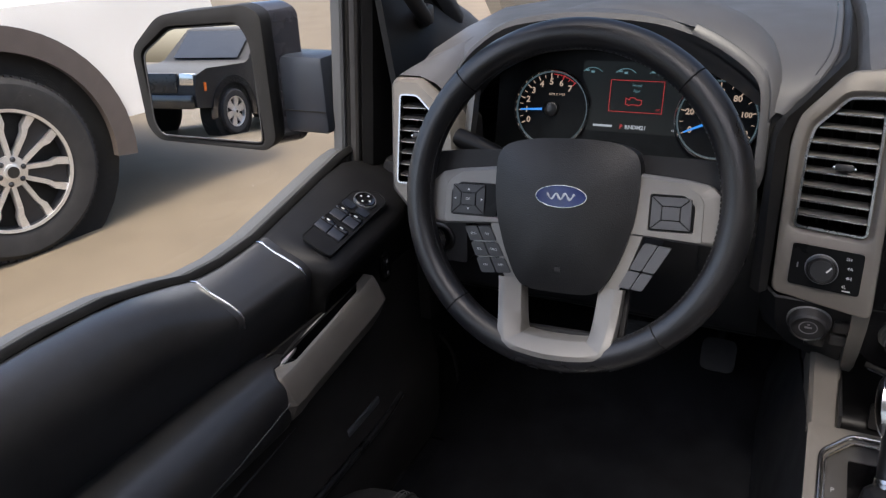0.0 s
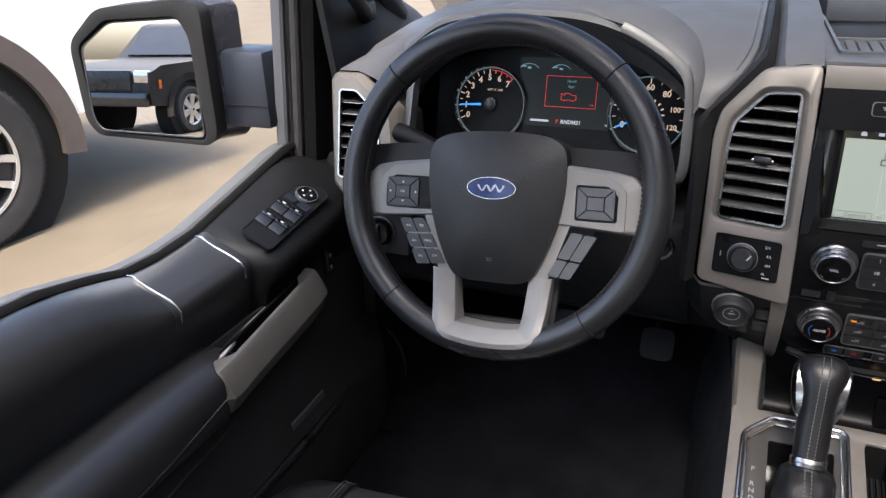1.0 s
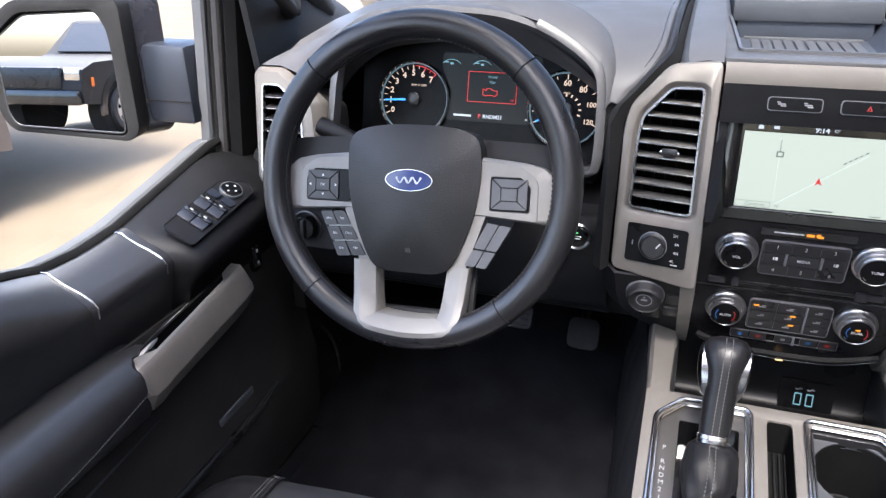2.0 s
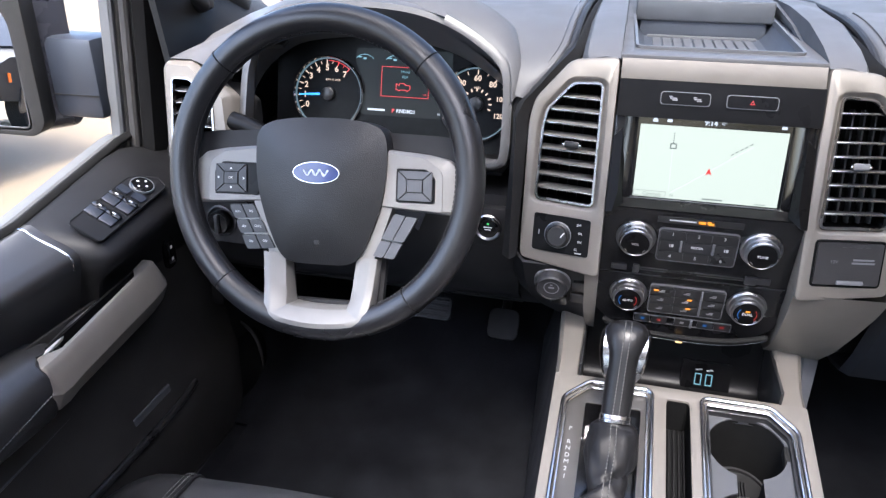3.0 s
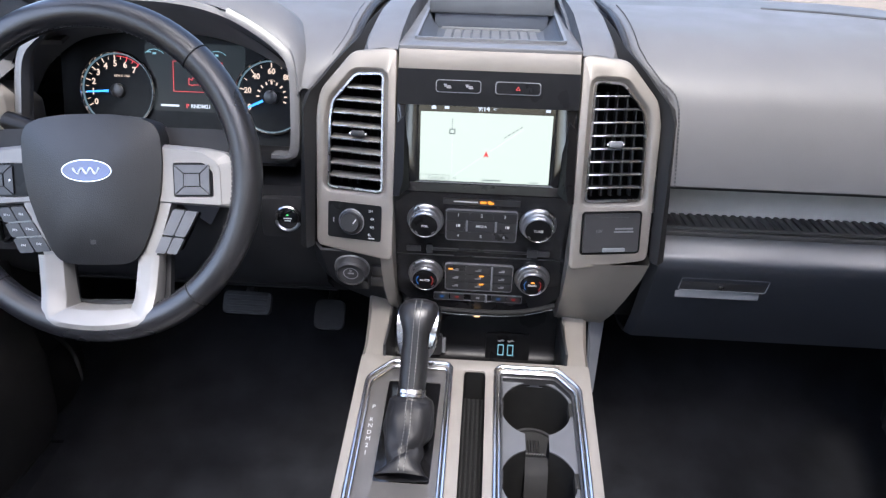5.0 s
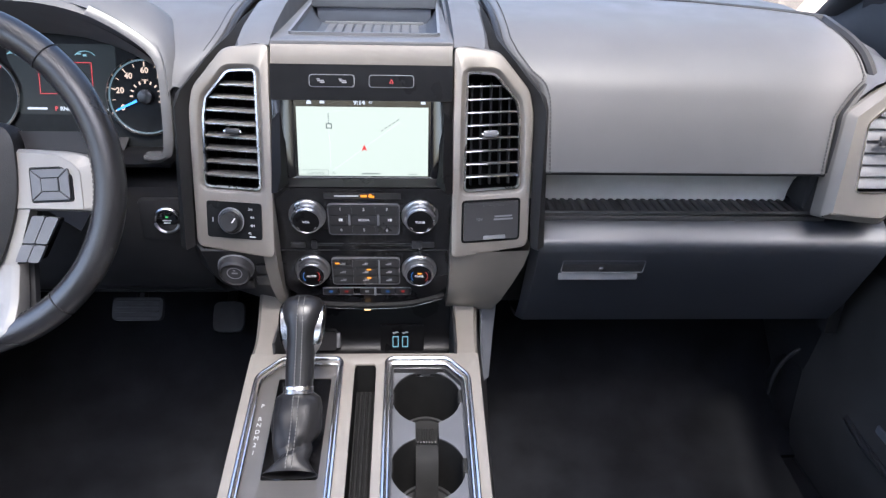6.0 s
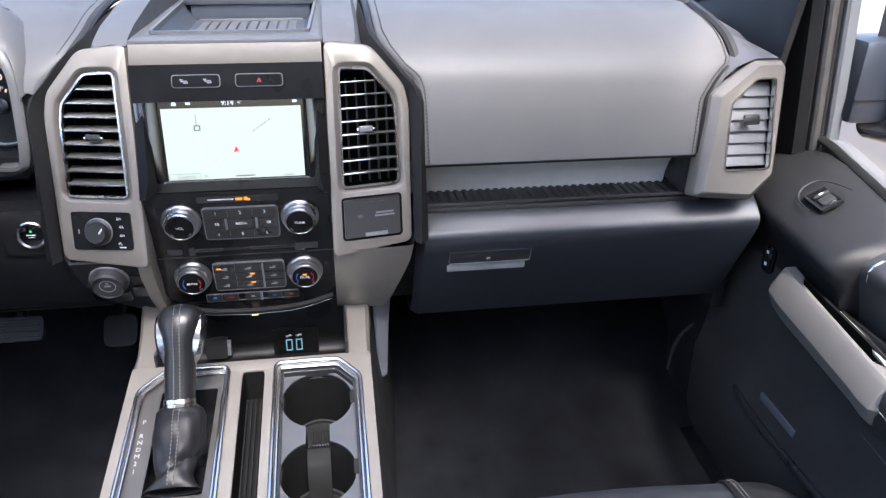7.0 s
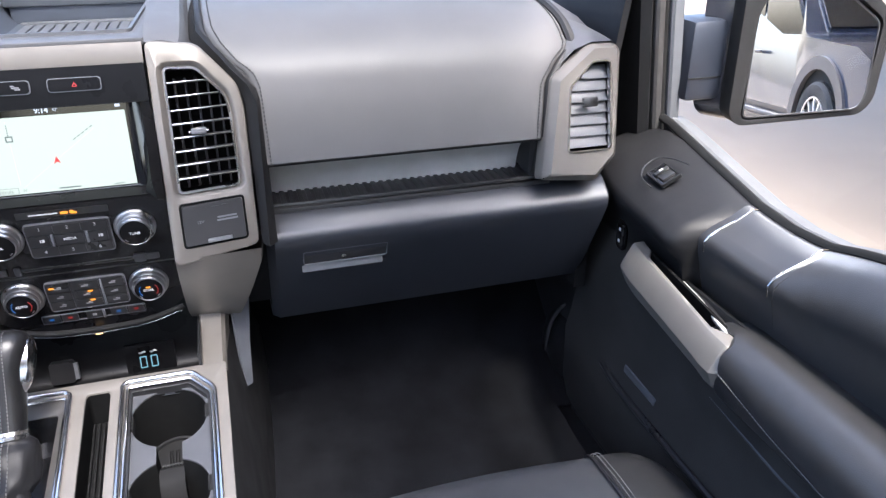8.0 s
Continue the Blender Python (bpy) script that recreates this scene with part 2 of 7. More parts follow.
def words(text, size, m, cx=0.0, cy=0.0, turn=0.0, depth=0.0002, align="CENTER", squeeze=1.0, bold=0.0):
    """Letters in the built-in font as a bmesh, centred on the point."""
    cu = bpy.data.curves.new("letters", "FONT")
    cu.body, cu.size, cu.extrude, cu.resolution_u = text, size, depth, 2
    cu.align_x, cu.align_y, cu.offset = align, "CENTER", bold * size
    ob = bpy.data.objects.new("letters", cu)
    me = bpy.data.meshes.new_from_object(ob)
    bm = bmesh.new()
    bm.from_mesh(me)
    bm.transform(m @ Matrix.Translation((cx, cy, 0)) @ Matrix.Rotation(radians(turn), 4, "Z") @ Matrix.Diagonal((squeeze, 1, 1, 1)))
    bpy.data.objects.remove(ob), bpy.data.curves.remove(cu), bpy.data.meshes.remove(me)
    return bm


def merged(*bms):
    """One bmesh out of several pieces of one part."""
    out = bmesh.new()
    for b in bms:
        me = bpy.data.meshes.new("piece")
        b.to_mesh(me), b.free()
        out.from_mesh(me)
        bpy.data.meshes.remove(me)
    return out


def stitches(pts, step=0.006, r=0.0006, lift=0.0):
    """A row of short threads along a line."""
    p = [Vector(q) for q in pts]
    out, carry = bmesh.new(), 0.0
    for a, b in zip(p, p[1:]):
        d = b - a
        n = d.length
        if n < 1e-6:
            continue
        d /= n
        t = carry
        while t < n:
            q = a + d * t
            rot = d.to_track_quat("Z", "Y").to_matrix().to_4x4()
            bmesh.ops.create_cone(out, cap_ends=True, segments=5, radius1=r, radius2=r, depth=step * 0.62, matrix=Matrix.Translation(q) @ rot)
            t += step
        carry = t - n
    return out


def plate(outer, holes, z0, z1, m=None, r=0.0):
    """A flat sheet with holes in it, from z0 to z1."""
    bm = bmesh.new()
    edges = []
    for poly in (outer, *holes):
        vs = [bm.verts.new((x, y, z0)) for x, y in poly]
        edges += [bm.edges.new((vs[i], vs[(i + 1) % len(vs)])) for i in range(len(vs))]
    bmesh.ops.triangle_fill(bm, use_beauty=True, use_dissolve=False, edges=edges)
    bmesh.ops.recalc_face_normals(bm, faces=bm.faces)
    up = bmesh.ops.extrude_face_region(bm, geom=bm.faces[:])
    bmesh.ops.translate(bm, verts=[v for v in up["geom"] if isinstance(v, bmesh.types.BMVert)], vec=(0, 0, z1 - z0))
    bmesh.ops.recalc_face_normals(bm, faces=bm.faces)
    bevel(bm, r, 2, 60)
    if m:
        bm.transform(m)
    return bm


# ---- setting: ground and cab shell ----
GROUND = mat("pale_concrete", (0.130, 0.106, 0.076), 0.85, weave=(160, 0.4), vary=(2.2, 0.10), spec=0.2)
CASE = mat("dark_mirror_paint", (0.020, 0.021, 0.029), 0.24, coat=0.6, vary=(8, 0.1), smudge=0.05)
# Grey stands in for sky and ground reflected in dark belt paint.
BELT = mat("grey_belt_moulding", (0.085, 0.088, 0.094), 0.6, spec=0.15, vary=(14, 0.08), smudge=0.06)
PAINT = mat("black_car_paint", (0.012, 0.012, 0.014), 0.2, coat=1.0, vary=(5, 0.1))
MOULD = mat("black_moulding", (0.017, 0.021, 0.031), 0.40, bump=(800, 0.2, 0.0006), vary=(20, 0.15))

bm = bmesh.new()
bmesh.ops.create_grid(bm, x_segments=8, y_segments=8, size=400)
solo("ground", bm, GROUND, "pale worn concrete car park ground", "ground", kind="structure")
# Paler copy of the ground makes up for missing light on the passenger side.
BAYM = mat("bleached_concrete", (0.205, 0.166, 0.126), 0.85, weave=(160, 0.4), vary=(1.1, 0.07), spec=0.2)
solo("pavement", merged(*[block(5.2, -22.0 + i * 5.0, -0.046, 10.4, 4.985, 0.10, 0.006) for i in range(14)]), BAYM, "concrete bay slabs coloured paler for passenger side light", "pavement", kind="structure")

bm = merged(block(0, 0.1, 0.52, 1.64, 2.7, 0.06, 0.01), loft([[(x, 1.02, 0.55), (x, 1.18, 0.60), (x, 1.38, 0.78), (x, 1.52, 1.05), (x, 1.55, 1.28)] for x in (-0.82, 0.82)], thick=0.01))
solo("floor", bm, CARPET, "black carpeted cab floor and firewall", "floor", kind="structure")
for s in (-1, 1):
    solo("floor_mat", loft([[(s * 0.19 + dx, y, z) for y, z in ((0.22, 0.556), (0.9, 0.558), (1.05, 0.575), (1.2, 0.63), (1.3, 0.72))] for dx in ((-0.56, 0.0) if s < 0 else (0.0, 0.56))], thick=0.006), CARPET, "black carpet floor mat on the cab floor", "floor mat", group="floor mats")

for s in (-1, 1):
    solo("wall_left" if s < 0 else "wall_right", merged(block(s * 0.83, 1.27, 0.79, 0.03, 0.60, 0.58, 0.01), block(s * 0.84, 0.1, 0.52, 0.10, 2.6, 0.10, 0.02)), SOFT, "black kick panel and door opening", "wall", kind="structure")
# roof, back wall and rear sides close the cab
roof_z = lambda x, y: 1.80 - 0.10 * x * x - (0.06 if y > 0.56 else 0)
bm = bmesh.new()
XS, YS = (-0.70, -0.55, -0.40, -0.2, 0, 0.2, 0.40, 0.55, 0.70), (0.66, 0.52, 0.46, 0.0, -0.40, -0.8, -1.25)
grid = [[bm.verts.new((x, y, roof_z(x, y))) for y in YS] for x in XS]
for i in range(len(XS) - 1):
    for j in range(len(YS) - 1):
        if not (abs(XS[i] + XS[i + 1]) < 0.8 and -0.40 <= YS[j + 1] and YS[j] <= 0.46):
            bm.faces.new((grid[i][j], grid[i + 1][j], grid[i + 1][j + 1], grid[i][j + 1]))
bmesh.ops.recalc_face_normals(bm, faces=bm.faces)
bmesh.ops.solidify(bm, geom=bm.faces, thickness=0.03)
solo("ceiling", bm, HEADLINER, "light grey fabric headliner with an opening for the added roof window", "ceiling", kind="structure")
# Unseen roof window, guessed from highlights, added to light the cabin from above.
solo("window_5", loft([[(x, y, roof_z(x, y) + 0.012) for y in (0.47, 0.0, -0.41)] for x in (-0.41, -0.2, 0, 0.2, 0.41)]), ROOFGLASS, "unseen tinted roof window, added for light from above", "window", kind="structure")
RB = frame_at(0, -1.28, 0.55)
solo("wall_back", plate(rect(-0.84, 0, 0.84, 1.25), [round_poly(rect(-0.60, 0.62, 0.60, 1.10), 0.06)], -0.02, 0.02, RB), TRIM, "dark trimmed back wall of the cab", "wall", kind="structure")
solo("window_1", plate(rect(-0.60, 0.62, 0.60, 1.10), [], -0.004, 0.002, RB), REARGLASS, "lightly tinted rear window of the cab", "window", kind="structure")
for s, nm in ((-1, "wall_left"), (1, "wall_right")):
    m = Matrix.Translation((s * 0.86, 0, 0)) @ Matrix(((0, 0, 1, 0), (1, 0, 0, 0), (0, 1, 0, 0), (0, 0, 0, 1)))
    solo(nm, merged(plate(rect(-1.28, 0.5, -0.32, 1.74), [round_poly(rect(-1.15, 1.13, -0.46, 1.62), 0.05)], -0.015, 0.015, m)), TRIM, "dark trimmed rear door side of the cab", "wall", kind="structure")
    solo("window_3" if s < 0 else "window_4", plate(round_poly(rect(-1.15, 1.13, -0.46, 1.62), 0.05), [], -0.003, 0.003, m), REARGLASS, "lightly tinted rear side window", "window", kind="structure")
    # roof rail over the front door and the pillar beside the windscreen
    rail = spline([(s * 0.890, 1.50, 1.14), (s * 0.875, 1.38, 1.27), (s * 0.840, 1.10, 1.46), (s * 0.78, 0.72, 1.69), (s * 0.745, 0.50, 1.755), (s * 0.735, 0.1, 1.775), (s * 0.735, -0.4, 1.775), (s * 0.735, -1.2, 1.74)], 5)
    solo("pillar_left" if s < 0 else "pillar_right", tube(rail, [0.080, 0.078, 0.074, 0.070, 0.066] + [0.055] * (len(rail) - 5), 12, flat=0.7), TRIM, "dark fabric-trimmed windscreen pillar and roof rail", "pillar", kind="structure")
for s in (-1, 1):
    FLIP[0] = s
    solo("trim", loft([[(0.775, y, 1.10), (0.785, y, 1.255), (0.83, y + 0.02, zr), (0.865, y + 0.02, zr + 0.03)] for y, zr in ((0.985, 1.50), (1.08, 1.44), (1.18, 1.385), (1.30, 1.33), (1.42, 1.28))], thick=0.01), TRIM, "dark lower pillar trim at the dash end", "trim", kind="structure")
    FLIP[0] = 1
solo("window_2", loft([[(-0.82, 1.46, 1.29), (-0.65, 0.64, 1.765)], [(-0.4, 1.90, 1.295), (-0.33, 0.66, 1.775)], [(0.4, 1.90, 1.295), (0.33, 0.66, 1.775)], [(0.82, 1.46, 1.29), (0.65, 0.64, 1.765)]]), SHIELD, "windscreen darkened to cut light on the dash", "window", kind="structure")

# ---- dashboard ----
P = frame_at(0, 0.866, 1.075, 15.1)
dash = thing("dashboard", (0, 1.2, 0.9), "grey and black pickup dashboard with satin silver trim", "dashboard")
for x0, x1, front in ((-0.762, -0.690, 7), (-0.690, -0.610, 5), (-0.610, -0.400, 3), (-0.400, -0.115, 1), (0.115, 0.762, 7)):
    rows = []
    if front == 1:
        continue
    for i in range(9):
        x = x0 + (x1 - x0) * i / 8
        drop = 0.22 * max(abs(x) - 0.62, 0) ** 1.3
        rows.append([(x, 1.90 - 0.50 * (abs(x) / 0.84) ** 2.5, 1.312 - drop), (x, 1.38, 1.345 - drop), (x, 1.2, 1.334 - drop), (x, 1.07, 1.318 - drop), (x, 1.01, 1.300 - drop), (x, 0.995, 1.27 - drop), (x, 0.99, 1.12)][:front])
    part("top_skin", loft(rows, thick=0.006), DASH, dash, "grey grained dash top")
# dark carcass behind and under the faces
part("carcass", merged(block(-0.50, 1.15, 1.02, 0.70, 0.28, 0.22, 0.02), block(0.50, 1.18, 0.98, 0.70, 0.30, 0.20, 0.02), block(0, 1.16, 1.04, 0.34, 0.30, 0.40, 0.02)), SOFT, dash, "black under-dash body")

# silver pillars either side of the screen
VENT = [(0.135, 0.069), (0.2085, 0.070), (0.2075, 0.160), (0.2035, 0.184), (0.173, 0.2195), (0.137, 0.222)]
OUT = [(0.117, -0.022), (0.2235, -0.012), (0.2265, 0.165), (0.221, 0.196), (0.178, 0.249), (0.119, 0.257)]
VENT_R, OUT_R = round_poly(VENT, 0.006, 3), round_poly(OUT, 0.010, 3)


def swept(side):
    """The stack's side faces turn away a little towards the doors."""
    m = Matrix.Identity(4)
    m[1][0], m[1][3] = 0.17 * side, -0.17 * 0.157
    return m


PR, PL = swept(1) @ P, swept(-1) @ P


def slatted(name, outline, m, n, parent_label, gap, slope, tab_at, slat_mat, depth=0.055, vanes=5, edged=True, roll=0.0):
    """An air vent: chrome frame, dark throat, slats across, vanes behind and a tab."""
    c = m.translation
    v = thing(name, (FLIP[0] * c.x if FLIP[0] < 0 else c.x, c.y, c.z), parent_label, "air vent", group="dashboard air vents")
    part("vent_frame", rim(inset(outline, -0.0014), inset(outline, 0.0010), -0.006, 0.0024, 0.0008, m), SMOKE if edged else CHROME, v, "chrome surround")
    throat = merged(rim(inset(outline, -0.002), inset(outline, 0.0005), -depth, -0.004, 0, m), prism(inset(outline, -0.002), -depth - 0.003, -depth, 0, m))
    part("throat", throat, DUCT, v, "dark air duct")
    ys = [p[1] for p in outline]
    y0, y1 = min(ys), max(ys)

    def span(y):
        xs = []
        for a, b in zip(outline, outline[1:] + outline[:1]):
            if (a[1] - y) * (b[1] - y) < 0:
                xs.append(a[0] + (b[0] - a[0]) * (y - a[1]) / (b[1] - a[1]))
        return min(xs), max(xs)

    for i in range(n):
        y = y0 + gap + (y1 - y0 - 2 * gap) * i / (n - 1)
        a, b = span(y)
        mm = m @ Matrix.Translation(((a + b) / 2, y, -0.012)) @ Matrix.Rotation(radians(roll), 4, "Z") @ Matrix.Rotation(radians(slope), 4, "X")
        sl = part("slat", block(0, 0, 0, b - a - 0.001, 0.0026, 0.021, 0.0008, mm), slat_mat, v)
        if edged:
            part("slat_edge", block(0, 0.0002, 0.0112, b - a - 0.002, 0.0018, 0.0014, 0.0006, mm), CHROME, sl, "bright front edge of the slat")
    a, b = span((y0 + y1) / 2)
    for i in range(vanes):
        x = a + (b - a) * (i + 0.7) / (vanes + 0.4)
        # Vane and tab tones change by side, following how light falls there.
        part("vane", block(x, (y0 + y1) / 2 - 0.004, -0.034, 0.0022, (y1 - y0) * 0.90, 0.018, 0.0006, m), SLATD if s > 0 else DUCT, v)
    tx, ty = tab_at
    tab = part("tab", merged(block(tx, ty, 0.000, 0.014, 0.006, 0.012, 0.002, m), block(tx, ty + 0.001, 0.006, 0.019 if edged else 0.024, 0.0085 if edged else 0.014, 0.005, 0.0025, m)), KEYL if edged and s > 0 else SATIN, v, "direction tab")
    for q in (-1, 1):
        part("tab_tip", block(tx + q * 0.0105, ty + 0.0005, 0.0055, 0.003, 0.0035, 0.005, 0.001, m), CHROME, tab, "small chrome tip")
    return v


# One slat plastic in several tones: light and shade per side put into colour.
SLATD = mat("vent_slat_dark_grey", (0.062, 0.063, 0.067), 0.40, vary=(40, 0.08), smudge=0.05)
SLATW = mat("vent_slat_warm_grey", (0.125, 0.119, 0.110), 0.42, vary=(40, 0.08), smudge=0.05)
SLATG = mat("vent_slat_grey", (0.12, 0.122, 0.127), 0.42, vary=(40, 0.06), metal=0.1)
for s in (1, -1):
    FLIP[0] = s
    rings = ((OUT_R, -0.045), (OUT_R, -0.0035), (inset(OUT_R, 0.001), -0.001), (inset(OUT_R, 0.0035), 0.0), (inset(VENT_R, -0.0085), 0.0), (inset(VENT_R, -0.0065), -0.0012), (inset(VENT_R, -0.0028), -0.0075), (VENT_R, -0.0075), (VENT_R, -0.045))
    bm = loft([[(x, y, z - 0.30 * max(0.0, y - 0.228)) for x, y in poly] for poly, z in rings], closed=True)
    bm.transform(PR)
    part("vent_pillar", bm, SILVER, dash, "satin silver vent pillar")
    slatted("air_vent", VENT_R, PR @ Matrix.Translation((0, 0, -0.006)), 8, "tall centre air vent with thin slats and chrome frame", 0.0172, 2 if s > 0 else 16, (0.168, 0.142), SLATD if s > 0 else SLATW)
    # pillar tops that run forward over the dash
    rows = []
    for y, z, a, b in ((0.941, 1.317, 0.119, 0.164), (0.953, 1.3240, 0.119, 0.166), (0.995, 1.334, 0.119, 0.167), (1.1, 1.349, 0.119, 0.167), (1.25, 1.352, 0.120, 0.167), (1.4, 1.348, 0.121, 0.168), (1.9, 1.320, 0.124, 0.170)):
        rows.append([(a, y, z - 0.03), (a, y, z), (a + 0.4 * (b - a), y, z + 0.002), (b - 0.006, y, z - 0.002), (b, y + 0.004, z - 0.012), (b + 0.006, y + 0.006, z - 0.05)])
    part("pillar_top", loft(rows), DASH, dash, "grey grained ridge running to the windscreen")
    # soft black channel outside the pillar
    rows = [[(0.2275, 0.885 + 0.27 * (z - 1.075) + q, z), (0.236 + 0.002 * k, 0.872 + 0.27 * (z - 1.075) + q, z), (0.247, 0.885 + 0.27 * (z - 1.075) + q, z), (0.25, 0.96 + q, z)] for k, (z, q) in enumerate(((1.06, 0), (1.12, 0), (1.18, 0), (1.24, 0)))]
    for z, y, x in ((1.262, 0.924, -0.004), (1.280, 0.932, -0.0205), (1.298, 0.940, -0.035), (1.312, 0.953, -0.048), (1.321, 0.980, -0.0575), (1.333, 1.08, -0.060), (1.338, 1.25, -0.0605), (1.334, 1.40, -0.0605), (1.305, 1.88, -0.0605)):
        rows.append([(0.2275 + x, y + 0.012, z - 0.012), (0.237 + x, y, z), (0.248 + x, y + 0.012, z - 0.008), (0.256 + x, y + 0.05, z - 0.05)])
    part("channel", loft(rows), TRIM, dash, "soft black channel beside the pillar")
FLIP[0] = 1
TRAYM = mat("blue_grey_tray_plastic", (0.050, 0.058, 0.074), 0.5, bump=(700, 0.2, 0.0006), vary=(20, 0.1))
TRAYL = mat("grey_tray_lip", (0.10, 0.102, 0.108), 0.45, vary=(30, 0.05))
# silver band over the screen and dash shelf behind it
part("upper_band", loft([[(x, 0.945, 1.290), (x, 0.927, 1.2945), (x, 0.9265, 1.2965), (x, 0.9365, 1.3190), (x, 0.940, 1.3185), (x, 0.941, 1.312)] for x in (-0.1165, 0, 0.1165)]), SILVER, dash, "satin silver band")
CUBBY = round_poly([(-0.100, 0.990), (0.100, 0.990), (0.108, 1.315), (-0.108, 1.315)], 0.010)
part("shelf_rim", plate([(-0.1185, 0.943), (0.1185, 0.943), (0.150, 1.90), (-0.150, 1.90)], [CUBBY], 1.314, 1.3225, r=0.0012), DASH, dash, "grey rim of the open dash tray")
part("tray_lip", rim(inset(CUBBY, -0.0025), inset(CUBBY, 0.0015), 1.318, 1.3265, 0.0015), TRAYL, dash, "pale lip round the tray")
rows = [[(x * k, 1.15 + (y - 1.15) * q, z) for x, y in CUBBY] for z, k, q in ((1.320, 0.99, 0.995), (1.305, 0.93, 0.985), (1.294, 0.84, 0.975), (1.292, 0.5, 0.6))]
part("tray", loft(rows, closed=True, caps=False), TRAYM, dash, "blue-grey open tray")
part("tray_floor", block(0, 1.15, 1.2905, 0.17, 0.30, 0.003, 0.001), TRAYM, dash)
for i in range(10):
    part("tray_rib", block(-0.0702 + i * 0.0156, 1.14, 1.2935, 0.0125, 0.27, 0.0035, 0.0012), TRAYL, dash)
part("tray_back", block(0, 1.300, 1.306, 0.196, 0.010, 0.036, 0.002), TRAYM, dash, "blue-grey back wall of the tray")
part("tray_ledge", block(0, 1.290, 1.2945, 0.170, 0.012, 0.004, 0.001), TRAYL, dash)
part("tray_lid", block(0, 1.445, 1.336, 0.214, 0.31, 0.034, 0.004), mat("pale_blue_grey_lid", (0.072, 0.078, 0.088), 0.5, bump=(900, 0.15, 0.0005), vary=(20, 0.08)), dash, "blue-grey lid behind the tray")

# right-hand pad
def pad_edges(y):
    """Left and right edge of the pad at a distance y forward."""
    left = np.interp(y, [0.905, 0.935, 0.944, 0.955, 0.975, 1.0, 1.05, 1.2, 1.34, 1.6], [0.241, 0.239, 0.233, 0.214, 0.198, 0.189, 0.187, 0.186, 0.186, 0.186])
    right = np.interp(y, [0.905, 0.928, 0.938, 0.950, 0.985, 1.05, 1.10, 1.20, 1.225], [0.638, 0.649, 0.668, 0.692, 0.689, 0.679, 0.682, 0.51, 0.42])
    return float(left), float(right)


PROFILE = spline([(0, 0.905, 1.160), (0, 0.917, 1.20), (0, 0.930, 1.24), (0, 0.948, 1.278), (0, 0.985, 1.312), (0, 1.04, 1.334), (0, 1.11, 1.345), (0, 1.17, 1.349), (0, 1.225, 1.350)], 5)
rows, seam_l, seam_r, rim_l, rim_r = [], [], [], [], []
for i, p in enumerate(PROFILE):
    a, b = pad_edges(p.y)
    q = PROFILE[min(i + 1, len(PROFILE) - 1)] - PROFILE[max(i - 1, 0)]
    nrm = Vector((0, -q.z, q.y)).normalized()
    row = []
    for t in (0, 0.006, 0.013, 0.022, 0.06, 0.15, 0.25, 0.4, 0.55, 0.7, 0.8, 0.88, 0.94, 0.978, 0.987, 0.994, 1):
        edge = max(0.0, 1 - min(t, 1 - t) * (b - a) / 0.009)
        row.append(Vector((a + (b - a) * t, p.y, p.z)) - nrm * 0.008 * edge ** 2)
    rows.append(row)
    seam_l.append(Vector((a + 0.0100, p.y, p.z)) + nrm * 0.0010)
    seam_r.append(Vector((b - 0.0100, p.y, p.z)) + nrm * 0.0010)
    rim_l.append(Vector((a - 0.0035, p.y, p.z)) - nrm * 0.0065)
    rim_r.append(Vector((b + 0.0065, p.y, p.z)) - nrm * 0.005)
rows.insert(0, [v + Vector((0, 0.03, -0.006)) for v in rows[0]])
rows.append([v + Vector((0, 0.006, -0.02)) for v in rows[-1]])
part("leather_pad", loft(rows, thick=0.004), PADL, dash, "grey leather-wrapped dash pad")
for line in (seam_l[:-2], seam_r[:-1]):
    part("stitching", stitches(line, 0.0052, 0.0010), PADTHREAD, dash, "stitching in the leather's own grey")
part("pad_welt", tube(rim_r, 0.0075, 8), SOFT, dash, "black welt along the pad")
part("pad_welt", tube(rim_l + [Vector((0.1825, y, z)) for y, z in ((1.30, 1.3425), (1.42, 1.340), (1.60, 1.328))], 0.0050, 8), SOFT, dash, "black welt along the pad")
# dash top on the driver's side, cut to the same edge
rows, rim_d = [], []
for y, z in ((0.940, 1.262), (0.948, 1.278), (0.957, 1.290), (0.970, 1.302), (0.985, 1.313), (1.01, 1.324), (1.05, 1.336), (1.09, 1.343), (1.13, 1.347), (1.16, 1.350), (1.33, 1.350), (1.60, 1.335), (1.85, 1.312)):
    a = pad_edges(y)[0]
    b = float(np.interp(y, [0.94, 0.957, 0.985, 1.05, 1.09, 1.13], [0.252, 0.256, 0.264, 0.285, 0.300, 0.46]))
    b = max(b, a + 0.014)
    rows.append([(-a, y + 0.002, z - 0.008), (-a - 0.003, y, z - 0.002)] + [(-a - 0.008 - (b - a - 0.008) * t, y, z) for t in (0.0, 0.3, 0.6, 1.0)])
    rim_d.append((-a + 0.0035, y, z - 0.006))
part("top_skin", loft(rows), DASH, dash, "grey grained dash top")
part("top_welt", tube(rim_d, 0.0050, 8), SOFT, dash, "black welt along the dash top")
part("top_seam", tube([(x - 0.013, y, z + 0.0062) for x, y, z in rim_d[3:]], 0.0007, 5), SATIN, dash)
part("channel_bed", merged(*[block(q * 0.19, 1.45, 1.292, 0.13, 0.86, 0.02, 0.004) for q in (-1, 1)]), SOFT, dash, "black bed of the channels")
